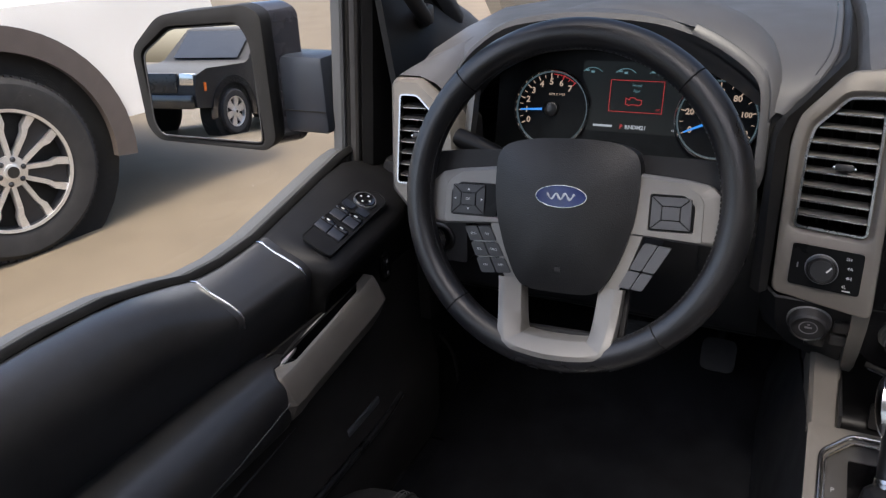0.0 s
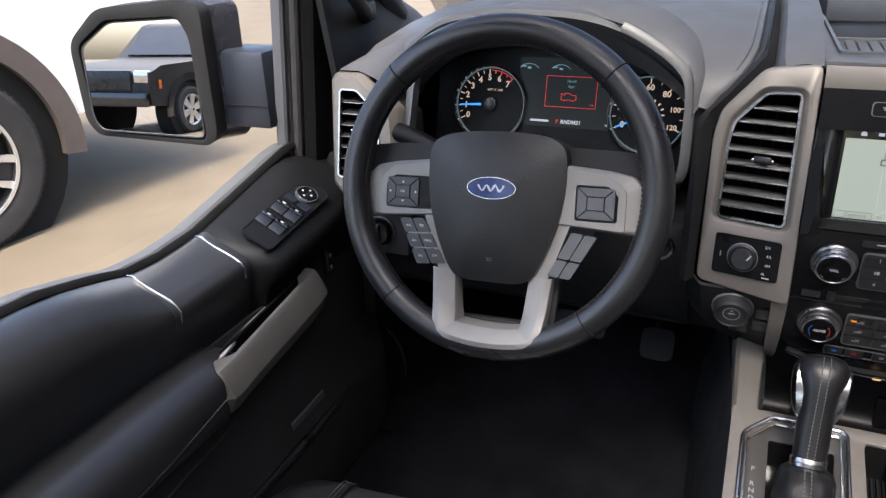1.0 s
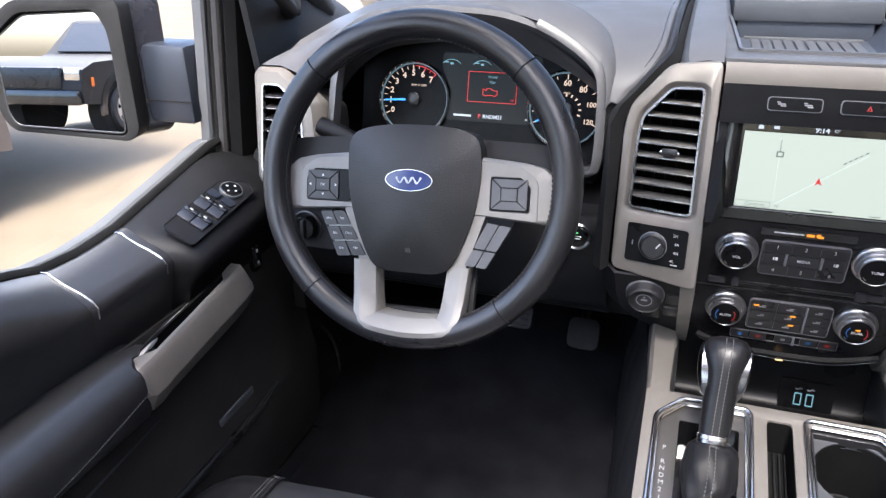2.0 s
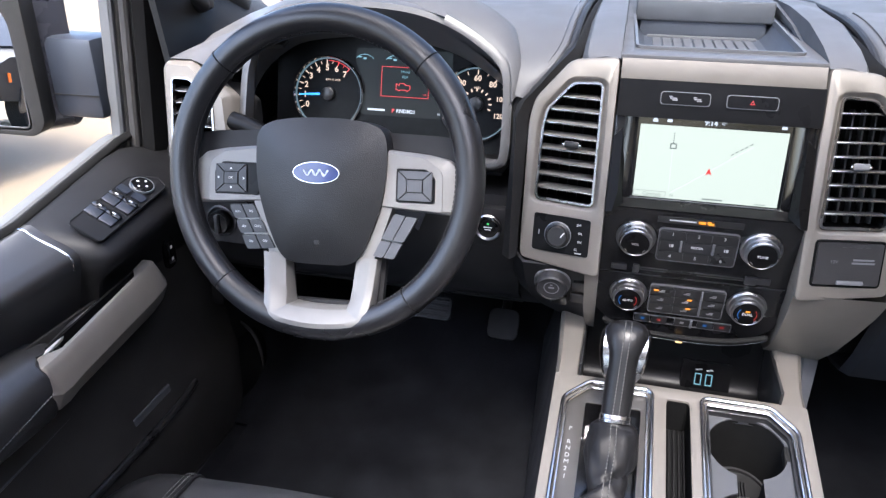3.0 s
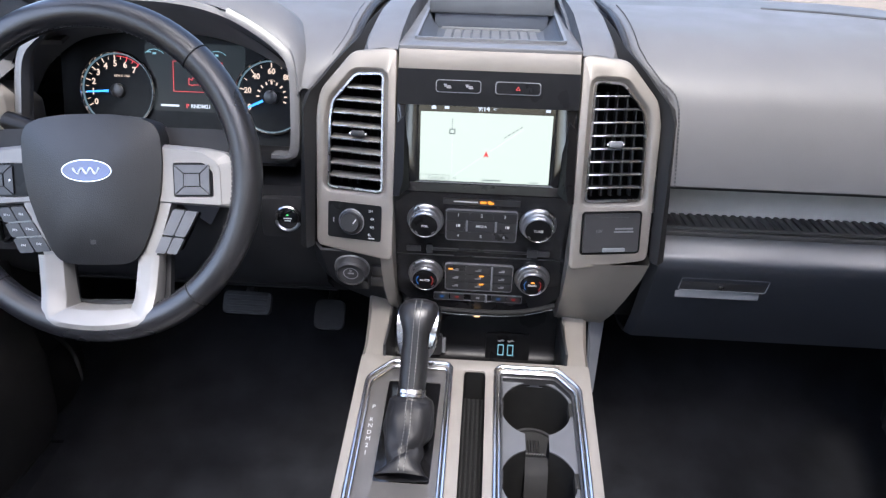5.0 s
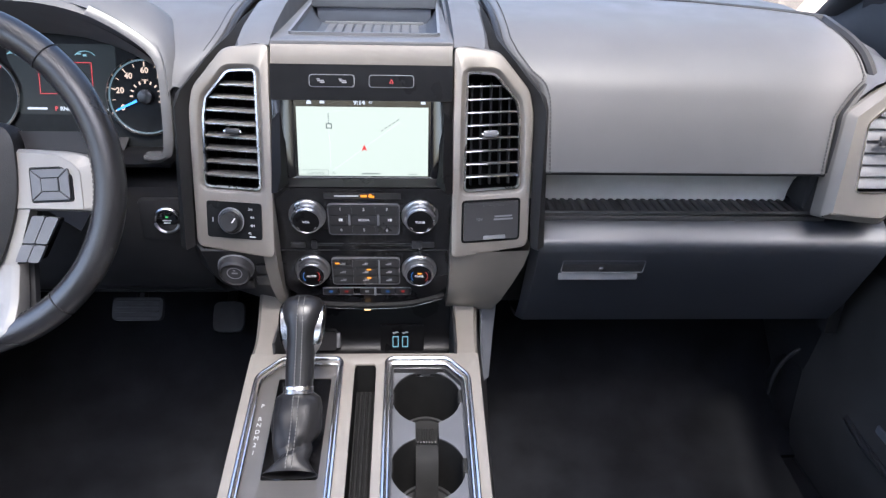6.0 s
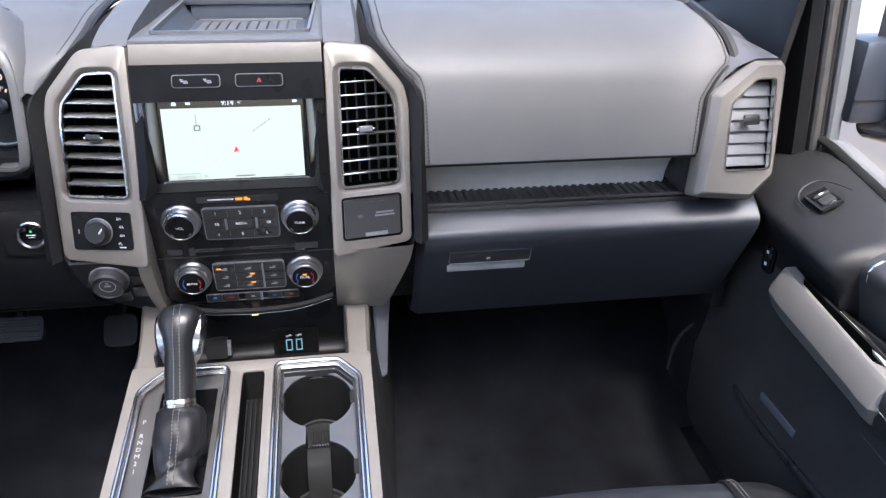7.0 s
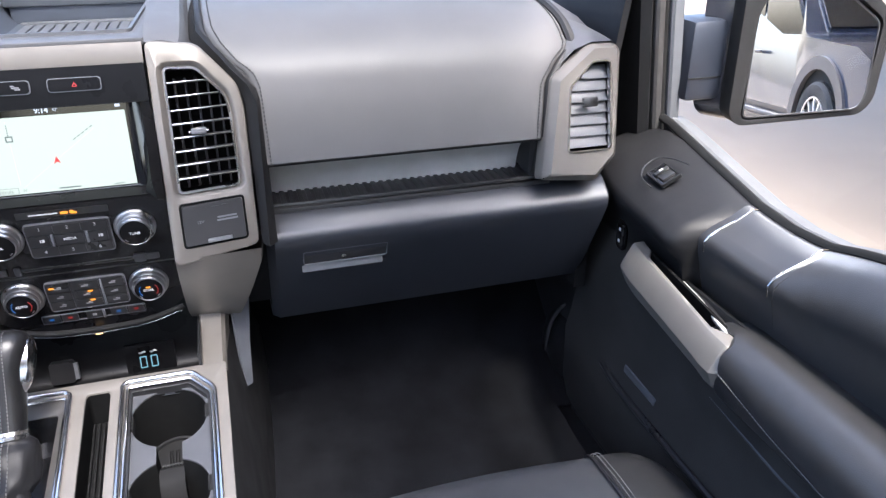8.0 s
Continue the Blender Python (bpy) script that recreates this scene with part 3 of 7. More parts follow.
# Dark bead drawn in for the shaded line where pad meets band.
part("pad_shade_line", tube([(0.244, 0.914, 1.1565), (0.44, 0.914, 1.1565), (0.640, 0.914, 1.1565)], 0.0035, 8), SOFT, dash, "dark bead for the shade under the pad")
# pocket under the pad: silver band at the back, ribbed mat on its floor
part("pocket_band", loft([[(x, 0.945, 1.160), (x, 0.972, 1.130), (x, 0.981, 1.110), (x, 0.985, 1.090)] for x in (0.232, 0.43, 0.628)], thick=0.004), BRUSH, dash, "brushed silver band under the pad")
RIBM = mat("ribbed_mat_rubber", (0.020, 0.020, 0.021), 0.48, vary=(40, 0.15), spec=0.45)
part("pocket_mat", block(0.445, 0.957, 1.085, 0.43, 0.078, 0.010, 0.002), RIBM, dash, "black ribbed mat")
for i in range(33):
    part("mat_rib", block(0.240 + i * 0.0122, 0.9575, 1.0910, 0.0072, 0.050, 0.0032, 0.0014), RIBM, dash)
part("pocket_lip", tube(spline([(0.234, 0.934, 1.090), (0.4, 0.925, 1.093), (0.652, 0.917, 1.097)], 6), 0.0028, 6), SATIN, dash)
part("pocket_end", block(0.654, 0.965, 1.129, 0.052, 0.07, 0.062, 0.004), SOFT, dash, "black end of the pocket")
# lower roll and glovebox
# Blue mixed into the black to suggest sky sheen on the roll.
GLOVE = mat("soft_glovebox_skin", (0.013, 0.0155, 0.022), 0.44, bump=(1000, 0.12, 0.0005), vary=(9, 0.06), smudge=0.015, spec=1.0)
GX = (0.232, 0.243, 0.42, 0.60, 0.745, 0.752)
GP = ((0.955, 1.080), (0.922, 1.0845), (0.914, 1.0825), (0.903, 1.0755), (0.893, 1.0675), (0.8885, 1.0620), (0.8868, 1.0550), (0.889, 1.0450), (0.900, 1.020), (0.918, 0.985), (0.945, 0.93), (0.975, 0.885), (1.02, 0.872), (1.12, 0.865))
rows = []
for x in GX:
    end = 0.012 if x in (GX[0], GX[-1]) else 0.0
    rows.append([(x, y + end, z) for y, z in GP])
part("glovebox_face", loft(rows, thick=0.005), GLOVE, dash, "soft black glovebox face with a padded roll")
G = frame_at(0.342, 0.9060, 1.0045, -18)
hand = part("glovebox_latch", block(-0.002, 0.0085, -0.0125, 0.124, 0.040, 0.020, 0.003, G), SATIN, dash, "dark glovebox latch")
part("latch_plate", block(-0.002, 0.0155, -0.0012, 0.118, 0.0215, 0.005, 0.0012, G), KEY, hand)
part("latch_rim", rim(round_poly(rect(-0.0620, 0.0035, 0.0585, 0.0285), 0.003), round_poly(rect(-0.0610, 0.0045, 0.0575, 0.0275), 0.003), -0.002, 0.0022, 0.0003, G), KEYL, hand, "thin pale rim")
# Lower lip coloured pale for the light its upward face catches.
part("latch_lower", block(-0.006, -0.0055, -0.0010, 0.116, 0.0110, 0.003, 0.001, G @ Matrix.Translation((0, -0.005, 0)) @ Matrix.Rotation(radians(-22), 4, "X") @ Matrix.Translation((0, 0.005, 0))), KEYL, hand, "lower lip of the latch, pale for caught light")
part("lock", lathe([(0.004, 0.0), (0.004, 0.0022), (0.0025, 0.003)], 14, G @ Matrix.Translation((-0.005, 0.0130, 0.001))), CHROME, hand, "chrome lock barrel")

# outer vents at the dash ends
OV = [(0.667, 0.0), (0.735, 0.0), (0.739, 0.125), (0.712, 0.125), (0.675, 0.092)]
O = frame_at(0, 0.8845, 1.142, 15.6)
OVR = round_poly(OV, 0.006, 4)
OOR = round_poly([(0.628, -0.037), (0.713, -0.046), (0.749, -0.012), (0.762, 0.140), (0.752, 0.152), (0.712, 0.152), (0.652, 0.106)], 0.006, 3)
for s in (1, -1):
    FLIP[0] = s
    shell = loft([[O @ Vector((x, y, z)) for x, y in inset(OOR, k)] for z, k in ((-0.034, 0.003), (-0.034, 0.0), (-0.009, 0.0), (-0.007, 0.0006), (0.0025, 0.0085), (0.004, 0.0095))], closed=True)
    part("vent_housing", merged(shell, plate(inset(OOR, 0.0094), [inset(OVR, -0.001)], -0.006, 0.004, O, 0.0)), SILVER, dash, "satin silver end housing")
    part("housing_core", plate(inset(OOR, 0.003), [inset(OVR, -0.004)], -0.10, -0.032, O, 0.002), SOFT, dash, "black body behind the end housing")
    # Right end slats coloured as lit; left ones dark with bright edges.
    slatted("air_vent", OVR, Matrix.Translation((0, 0, 0)) @ O @ Matrix.Translation((0, 0, 0.004)), 7, "small end air vent, slats coloured for the light", 0.014, 70 if s > 0 else 22, (0.702, 0.068), SLATG if s > 0 else KEY, vanes=3, edged=s < 0)
    # dash end wall
    part("dash_end", loft([[(0.765, y, z) for z in (0.86, 1.0, 1.10, 1.20 - 0.05 * (y > 1.2))] for y in (0.97, 1.1, 1.3, 1.5)], thick=0.02), TRIM, dash, "black dash end")
    part("end_shoulder", loft([[(0.668, y + 0.004, 1.255 + h), (0.690, y, 1.278 + h), (0.714, y - 0.002, 1.288 + h), (0.748, y - 0.002, 1.288 + 0.4 * h), (0.760, y, 1.268 + 0.2 * h), (0.757, y + 0.02, 1.20), (0.756, y + 0.02, 1.12)] for y, h in ((0.931, 0.0), (0.96, 0.008), (1.02, 0.020), (1.12, 0.026), (1.26, 0.022), (1.42, 0.010))]), DASH, dash, "grey grained dash shoulder")
FLIP[0] = 1

# ---- centre stack ----
stack = thing("centre_stack", (0, 0.95, 0.96), "gloss black centre stack with screen, radio and climate controls", "control panel")
part("upper_panel", prism(round_poly(rect(-0.1165, 0.184, 0.1165, 0.229), 0.002), -0.03, 0.006, 0.002, P), PANEL, stack, "satin black strip with two switches")
for x0, x1 in ((-0.066, -0.010), (0.010, 0.066)):
    b = part("switch", prism(round_poly(rect(x0, 0.2015, x1, 0.2155), 0.004), 0.004, 0.0085, 0.001, P), PANEL, stack)
    part("switch_edge", rim(round_poly(rect(x0 - 0.001, 0.2005, x1 + 0.001, 0.2165), 0.0045), round_poly(rect(x0, 0.2015, x1, 0.2155), 0.004), 0.004, 0.0078, 0.0004, P), KEYL, b)
tri = [(0.038 + 0.0036 * math.cos(a), 0.2078 + 0.0036 * math.sin(a)) for a in (radians(90), radians(210), radians(330))]
part("hazard_mark", rim(tri, inset(tri, 0.0009), 0.0085, 0.0088, 0, P), L_RED, stack, "red hazard triangle")
for cx in (-0.052, -0.024):
    part("switch_mark", merged(block(cx, 0.2085, 0.0087, 0.008, 0.0016, 0.0004, 0, P), block(cx + 0.002, 0.2065, 0.0087, 0.006, 0.0016, 0.0004, 0, P), block(cx - 0.003, 0.2105, 0.0087, 0.004, 0.0014, 0.0004, 0, P)), DIM, stack)
S = frame_at(0, 0.9005, 1.154, 8)
part("screen_bezel", plate(rect(-0.1165, -0.014, 0.1165, 0.108), [round_poly(rect(-0.0890, -0.001, 0.0890, 0.1020), 0.002)], -0.012, 0.0015, S, 0.0008), GLOSS, stack, "gloss black screen surround")
scr = part("screen", block(0, 0.0505, -0.004, 0.179, 0.104, 0.004, 0, S), GLOSS, stack, "lit touchscreen showing a pale map")
part("map", block(0, 0.0458, -0.0018, 0.1720, 0.0910, 0.0006, 0, S), MAP, scr, "pale green map picture")
ROAD = lit("lit_road", (0.82, 0.93, 0.80), 0.84)
GREYM = lit("lit_grey_mark", (0.36, 0.42, 0.38), 0.35)


def stroke(x0, y0, x1, y1, w, z, m):
    d = math.atan2(y1 - y0, x1 - x0)
    n = math.hypot(x1 - x0, y1 - y0)
    return block(0, 0, 0, n, w, 0.0003, 0, m @ Matrix.Translation(((x0 + x1) / 2, (y0 + y1) / 2, z)) @ Matrix.Rotation(d, 4, "Z"))


part("road", merged(stroke(-0.042, 0.006, 0.048, 0.072, 0.0011, -0.0012, S), stroke(-0.043, 0.010, -0.045, 0.086, 0.0008, -0.0012, S)), ROAD, scr)
for i in range(5):
    part("map_dash", stroke(0.024 + i * 0.0050, 0.0605 + i * 0.0033, 0.0270 + i * 0.0050, 0.0625 + i * 0.0033, 0.0011, -0.0009, S), GREYM, scr)
    part("map_dash", block(-0.0445, 0.071 + 0.0028 * i, -0.0009, 0.0012, 0.0018, 0.0003, 0, S), GREYM, scr)
part("map_sign", rim(rect(-0.0480, 0.0630, -0.0400, 0.0700), rect(-0.0466, 0.0644, -0.0414, 0.0686), -0.0011, -0.0008, 0, S), GREYM, scr, "small grey road sign")
part("map_bar", block(0.010, 0.0035, -0.0009, 0.024, 0.0016, 0.0003, 0, S), GREYM, scr)
part("map_bar", block(0.066, 0.0025, -0.0009, 0.012, 0.0010, 0.0003, 0, S), GREYM, scr)
part("map_box", rim(round_poly(rect(-0.0855, 0.0012, -0.046, 0.0085), 0.001), round_poly(rect(-0.0850, 0.0017, -0.0465, 0.0080), 0.001), -0.0012, -0.0009, 0, S), GREYM, scr)
part("map_words", words("Controls", 0.0062, S, -0.063, 0.0047, 0, 0.0001), GREYM, scr)
part("map_words", words("N", 0.0055, S, -0.039, 0.0047, 0, 0.0001), GREYM, scr)
part("map_arrow", prism([(0.0015, 0.0425), (-0.0022, 0.0335), (0.0016, 0.0358), (0.0052, 0.0340)], -0.0012, -0.0008, 0, S), L_RED, scr, "red position arrow")
part("clock", words("9:14", 0.0088, S, -0.004, 0.0972, 0, 0.0001, bold=0.03), L_WHITE, scr, "white clock digits")
part("status_word", words("42°", 0.0045, S, 0.011, 0.0972, 0, 0.0001), L_WHITE, scr)
part("status_mark", prism([(-0.072, 0.0948), (-0.066, 0.0948), (-0.066, 0.0978), (-0.0690, 0.1008), (-0.072, 0.0978)], -0.001, -0.0006, 0, S), L_WHITE, scr)
for x in (-0.052, 0.079):
    part("status_mark", block(x, 0.0972, -0.0008, 0.006, 0.0034, 0.0003, 0, S), L_WHITE, scr)
for s in (-1, 1):
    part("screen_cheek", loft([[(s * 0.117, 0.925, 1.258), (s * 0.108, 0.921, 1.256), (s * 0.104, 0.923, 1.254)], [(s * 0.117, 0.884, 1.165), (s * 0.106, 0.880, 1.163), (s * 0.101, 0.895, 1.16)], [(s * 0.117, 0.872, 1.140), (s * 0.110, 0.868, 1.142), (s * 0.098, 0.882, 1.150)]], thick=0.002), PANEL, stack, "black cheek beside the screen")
part("screen_ledge", loft([[(x, 0.899, 1.1515), (x, 0.886, 1.1500), (x, 0.8775, 1.1475), (x, 0.8785, 1.143)] for x in (-0.1165, 0, 0.1165)], thick=0.002), PANEL, stack, "black ledge under the screen")
R = frame_at(0, 0.886, 1.105, -11.3)
CTRL = mat("satin_control_black", (0.0075, 0.0075, 0.0085), 0.24, spec=0.34, vary=(40, 0.12), smudge=0.06)
FACE = round_poly([(-0.080, -0.159), (0.080, -0.159), (0.117, -0.126), (0.117, 0.041), (-0.117, 0.041), (-0.117, -0.126)], 0.006)
part("control_face", prism(FACE, -0.03, 0.0, 0.003, R), CTRL, stack, "satin black control face")


def knob(name, x, y, r, dot, parent, m, cap=PANEL):
    """A ribbed chrome-ringed rotary knob."""
    at = m @ Matrix.Translation((x, y, 0))
    k = part(name, lathe([(r * 1.30, 0.0), (r * 1.30, 0.0025), (r * 1.24, 0.0040), (r * 1.16, 0.0044), (r * 1.15, 0.0080), (r * 1.11, 0.0098), (r * 1.06, 0.0102), (r * 1.05, 0.0142), (r * 1.00, 0.0160), (r * 0.93, 0.0165), (r * 0.90, 0.0158)], 44, at), KNOBM, parent, "stepped satin chrome rotary knob")
    part("knob_cap", lathe([(r * 0.90, 0.0150), (r * 0.90, 0.0164), (r * 0.82, 0.0170), (0.001, 0.0172)], 32, at), cap, k, "black knob cap")
    grip = bmesh.new()
    for i in range(48):
        a = 2 * math.pi * i / 48
        bmesh.ops.create_cube(grip, size=1, matrix=m @ Matrix.Translation((x + r * 1.055 * math.cos(a), y + r * 1.055 * math.sin(a), 0.0122)) @ Matrix.Rotation(a, 4, "Z") @ Matrix.Diagonal((0.0010, 0.0011, 0.0034, 1)))
    part("knob_grip", grip, KNOBM, k)
    # Two bright dashes stand in for chrome highlights at the cap's lower edge.
    for q in (222, 318):
        a = radians(q)
        part("knob_glint", block(0, 0, 0, 0.0012, 0.0050, 0.0006, 0.0003, m @ Matrix.Translation((x + r * 0.78 * math.cos(a), y + r * 0.78 * math.sin(a), 0.0171)) @ Matrix.Rotation(a, 4, "Z")), KNOBM, k)
    part("knob_mark", words(dot, r * 0.26, m @ Matrix.Translation((x, y, 0.0174)), 0, 0.0, 0, 0.0001, bold=0.02), INK, k)
    return k


for x, t in ((-0.0755, "VOL"), (0.0755, "TUNE")):
    knob("knob", x, -0.001, 0.0192, t, stack, R)
part("preset_pad", prism(round_poly(rect(-0.047, -0.0300, 0.047, 0.0170), 0.005), 0, 0.0035, 0.0012, R), KEY, stack, "black radio button block")
for i, t in enumerate(("1", "2", "3")):
    x = (-0.031, 0.0, 0.031)[i]
    part("radio_button", prism(round_poly(rect(x - 0.0148, 0.0030, x + 0.0148, 0.0155), 0.002), 0.003, 0.0048, 0.0006, R), SATIN, stack)
    part("radio_button", prism(round_poly(rect(x - 0.0148, -0.0285, x + 0.0148, -0.0155), 0.002), 0.003, 0.0048, 0.0006, R), SATIN, stack)
    part("digit", words(t, 0.0068, R @ Matrix.Translation((0, 0, 0.0050)), x, 0.0112, 0, 0.0001), INK, stack)
    part("digit", words(str(4 + i), 0.0068, R @ Matrix.Translation((0, 0, 0.0050)), x, -0.0225, 0, 0.0001), INK, stack)
# Pale grey rim, lighter than the buttons it frames.
EDGE = mat("worn_grey_button_edge", (0.10, 0.10, 0.105), 0.40, vary=(60, 0.15))
for y0, y1 in ((-0.0300, 0.0170), (-0.1185, -0.0735)):
    part("pad_edge", rim(round_poly(rect(-0.0482, y0 - 0.0012, 0.0482, y1 + 0.0012), 0.0055), round_poly(rect(-0.0472, y0 - 0.0002, 0.0472, y1 + 0.0002), 0.005), 0.0, 0.0040, 0.0005, R), EDGE, stack, "thin pale edge round the buttons")
part("media_button", prism(round_poly(rect(-0.016, -0.0128, 0.016, 0.0012), 0.001), 0.003, 0.0052, 0.0006, R), KEY, stack)
part("button_word", words("MEDIA", 0.0050, R @ Matrix.Translation((0, 0, 0.0054)), 0, -0.0057, 0, 0.0001, bold=0.02), INK, stack)
for x in (-0.0195, 0.0195):
    part("divider", block(x, -0.0058, 0.0045, 0.0028, 0.0175, 0.0035, 0.0008, R), KEYL, stack, "pale divider")
for x in (-0.033, 0.033):
    part("skip_button", prism(rect(x - 0.012, -0.0128, x + 0.010, 0.0012), 0.003, 0.0048, 0.0006, R), SATIN, stack)
    part("skip_mark", merged(block(x, -0.0057, 0.0050, 0.0012, 0.004, 0.0004, 0, R), block(x + 0.003, -0.0057, 0.0050, 0.003, 0.004, 0.0004, 0, R)), INK, stack)
part("status_bar", prism(rect(-0.052, 0.0255, 0.050, 0.0345), 0, 0.0012, 0.0004, R), SATIN, stack)
part("bag_words", block(-0.022, 0.0302, 0.0014, 0.032, 0.0016, 0.0005, 0, R), INK, stack)
part("bag_lamp", merged(block(0.001, 0.0302, 0.0016, 0.0085, 0.0034, 0.0006, 0, R), lathe([(0.0026, 0), (0.0026, 0.0008)], 10, R @ Matrix.Translation((0.0095, 0.0305, 0.0012))), block(0.0125, 0.0292, 0.0016, 0.005, 0.0028, 0.0006, 0, R)), L_AMBER, stack, "amber warning lamp")
part("disc_slot", block(0, -0.0500, 0.0006, 0.150, 0.0045, 0.002, 0.0006, R), SATIN, stack, "disc slot")
part("slot_shadow", block(0.0, -0.0495, 0.0012, 0.125, 0.0014, 0.0014, 0, R), RUBBER, stack)
for x in (-0.092, 0.086):
    part("eject_key", block(x, -0.0500, 0.0012, 0.020, 0.009, 0.003, 0.001, R), KEY, stack)
part("seam_strip", block(0, -0.0600, 0.0004, 0.232, 0.0014, 0.002, 0, R), SATIN, stack)
for x, t in ((-0.0755, "AUTO"), (0.0755, "DUAL")):
    k = knob("knob", x, -0.0935, 0.0192, t, stack, R)
    for sgn, mm in ((-1, lit("lit_cold", (0.03, 0.22, 0.75), 0.35)), (1, lit("lit_hot", (0.75, 0.03, 0.02), 0.35))):
        arc = [(x + sgn * 0.0115 * math.cos(a), -0.0935 + 0.0115 * math.sin(a), 0.0178) for a in (radians(q) for q in range(-40, 41, 10))]
        part("heat_arc", tube(arc, 0.0007, 4, m=R), mm, k)
part("setting_lamp", block(0.0755, -0.0885, 0.0178, 0.0055, 0.0026, 0.0006, 0.0002, R), L_AMBER, stack, "amber lamp on the knob")
part("climate_pad", prism(round_poly(rect(-0.047, -0.1185, 0.047, -0.0735), 0.003), 0, 0.003, 0.001, R), KEY, stack, "black climate button block")
for i in range(3):
    for j in range(3):
        x, y = (-0.032, 0.0, 0.033)[i], (-0.0815, -0.0960, -0.1105)[j]
        part("climate_button", prism(round_poly(rect(x - (0.0145 if i != 1 else 0.0155), y - 0.0064, x + (0.0135 if i != 1 else 0.0155), y + 0.0064), 0.001), 0.0028, 0.0044, 0.0005, R), SATIN, stack)
        part("climate_mark", merged(block(x - 0.001, y - 0.001, 0.0046, 0.008, 0.0016, 0.0004, 0, R), block(x + 0.001, y + 0.0012, 0.0046, 0.005, 0.0012, 0.0004, 0, R)), DIM, stack)
for x, y in ((-0.040, -0.0805), (0.004, -0.0915), (0.004, -0.1065)):
    part("setting_lamp", block(x, y, 0.0048, 0.0062, 0.0026, 0.0006, 0.0002, R), L_AMBER, stack, "amber button lamp")
part("divider", block(0.0185, -0.0960, 0.0040, 0.0026, 0.042, 0.0034, 0.0008, R), KEYL, stack, "pale divider")
for i, (x, mm) in enumerate(((-0.052, "lit_cold"), (-0.030, "lit_hot"), (0.0, ""), (0.030, "lit_cold"), (0.052, "lit_hot"))):
    part("seat_button", prism(round_poly(rect(x - 0.0100, -0.1395, x + 0.0100, -0.1290), 0.001), 0, 0.0022, 0.0005, R), SATIN, stack)
    part("seat_mark", block(x, -0.1340, 0.0024, 0.005, 0.0034, 0.0004, 0, R), bpy.data.materials[mm] if mm else DIM, stack)
part("divider", block(0.0120, -0.1340, 0.0030, 0.0030, 0.0130, 0.0034, 0.0008, R), KEYL, stack, "pale divider")
part("seat_key_edge", rim(round_poly(rect(-0.0640, -0.1410, 0.0640, -0.1275), 0.002), round_poly(rect(-0.0632, -0.1402, 0.0632, -0.1283), 0.002), 0, 0.0018, 0.0004, R), EDGE, stack, "edge round the seat heating keys")
for x, w in ((-0.0700, 0.008), (0.0720, 0.014)):
    part("slot_block", block(x, -0.0500, 0.0015, w, 0.0130, 0.0040, 0.0012, R), KEY, stack, "grey block beside the disc slot")
part("lower_lip", tube(spline([(-0.105, 0.915, 0.962), (-0.05, 0.905, 0.955), (0.05, 0.905, 0.955), (0.112, 0.912, 0.966)], 6), 0.0026, 8, flat=1.4), RUBBER, stack, "thin black lip")
part("lip_line", tube(spline([(-0.102, 0.911, 0.958), (-0.05, 0.901, 0.951), (0.05, 0.901, 0.951), (0.110, 0.908, 0.962)], 6), 0.0007, 6), CHROME, stack)
part("bin_lamp", block(0.0, 0.908, 0.944, 0.009, 0.004, 0.0022, 0.0008), lit("lit_bin_lamp", (1.0, 0.6, 0.25), 1.8), stack, "warm bin lamp")

# ---- skirts and side panels of the stack ----
SK = ((1.062, 0.8612, 0.2245, 0.8635), (1.03, 0.869, 0.2215, 0.882), (0.99, 0.889, 0.2085, 0.898), (0.955, 0.913, 0.196, 0.914), (0.928, 0.945, 0.186, 0.935))
part("right_skirt", loft([[(0.117, y0 + 0.03, z), (0.117, y0, z), (0.5 * (0.117 + x1), 0.5 * (y0 + y1) - 0.003, z), (x1, y1, z), (x1 + 0.004, y1 + 0.02, z), (x1, y1 + 0.16, z)] for z, y0, x1, y1 in SK]), SILVER, dash, "satin silver skirt under the vent pillar")
part("left_skirt", loft([[(-0.117, y0 + 0.03, z), (-0.117, y0, z), (-0.117 - w, y0 + 0.002, z), (-0.117 - w, y0 + 0.05, z)] for (z, y0, x1, y1), w in zip(SK, (0.018, 0.017, 0.016, 0.014, 0.012))]), SILVER, dash, "satin silver strip down the stack")
part("knee_panel", loft([[(-0.1345, 0.872, 1.060), (-0.1345, 0.895, 1.02), (-0.133, 0.925, 0.975), (-0.131, 0.955, 0.93)], [(-0.215, 0.872, 1.060), (-0.212, 0.893, 1.02), (-0.205, 0.92, 0.985), (-0.19, 0.96, 0.95)], [(-0.232, 0.90, 1.062), (-0.230, 0.915, 1.02), (-0.225, 0.94, 0.99), (-0.21, 1.0, 0.96)]], thick=0.004), SOFT, dash, "black panel below the mode dial")
# knee bolster under the wheel, cover round the start button
part("knee_bolster", loft([[(x, 0.985, 1.135), (x, 0.945, 1.120), (x, 0.935, 1.08), (x, 0.940, 1.03), (x, 0.975, 0.95), (x, 1.04, 0.90), (x, 1.15, 0.88)] for x in (-0.755, -0.60, -0.45, -0.30, -0.234)], thick=0.005), SOFT, dash, "black knee bolster")
part("bolster_line", tube([(-0.70, 0.963, 0.985), (-0.45, 0.962, 0.985), (-0.25, 0.962, 0.985)], 0.002, 5), SATIN, dash)
part("start_panel", block(-0.275, 0.940, 1.075, 0.084, 0.02, 0.062, 0.006, None), SOFT, dash, "black panel round the start button")
B = frame_at(-0.276, 0.929, 1.077, 3)
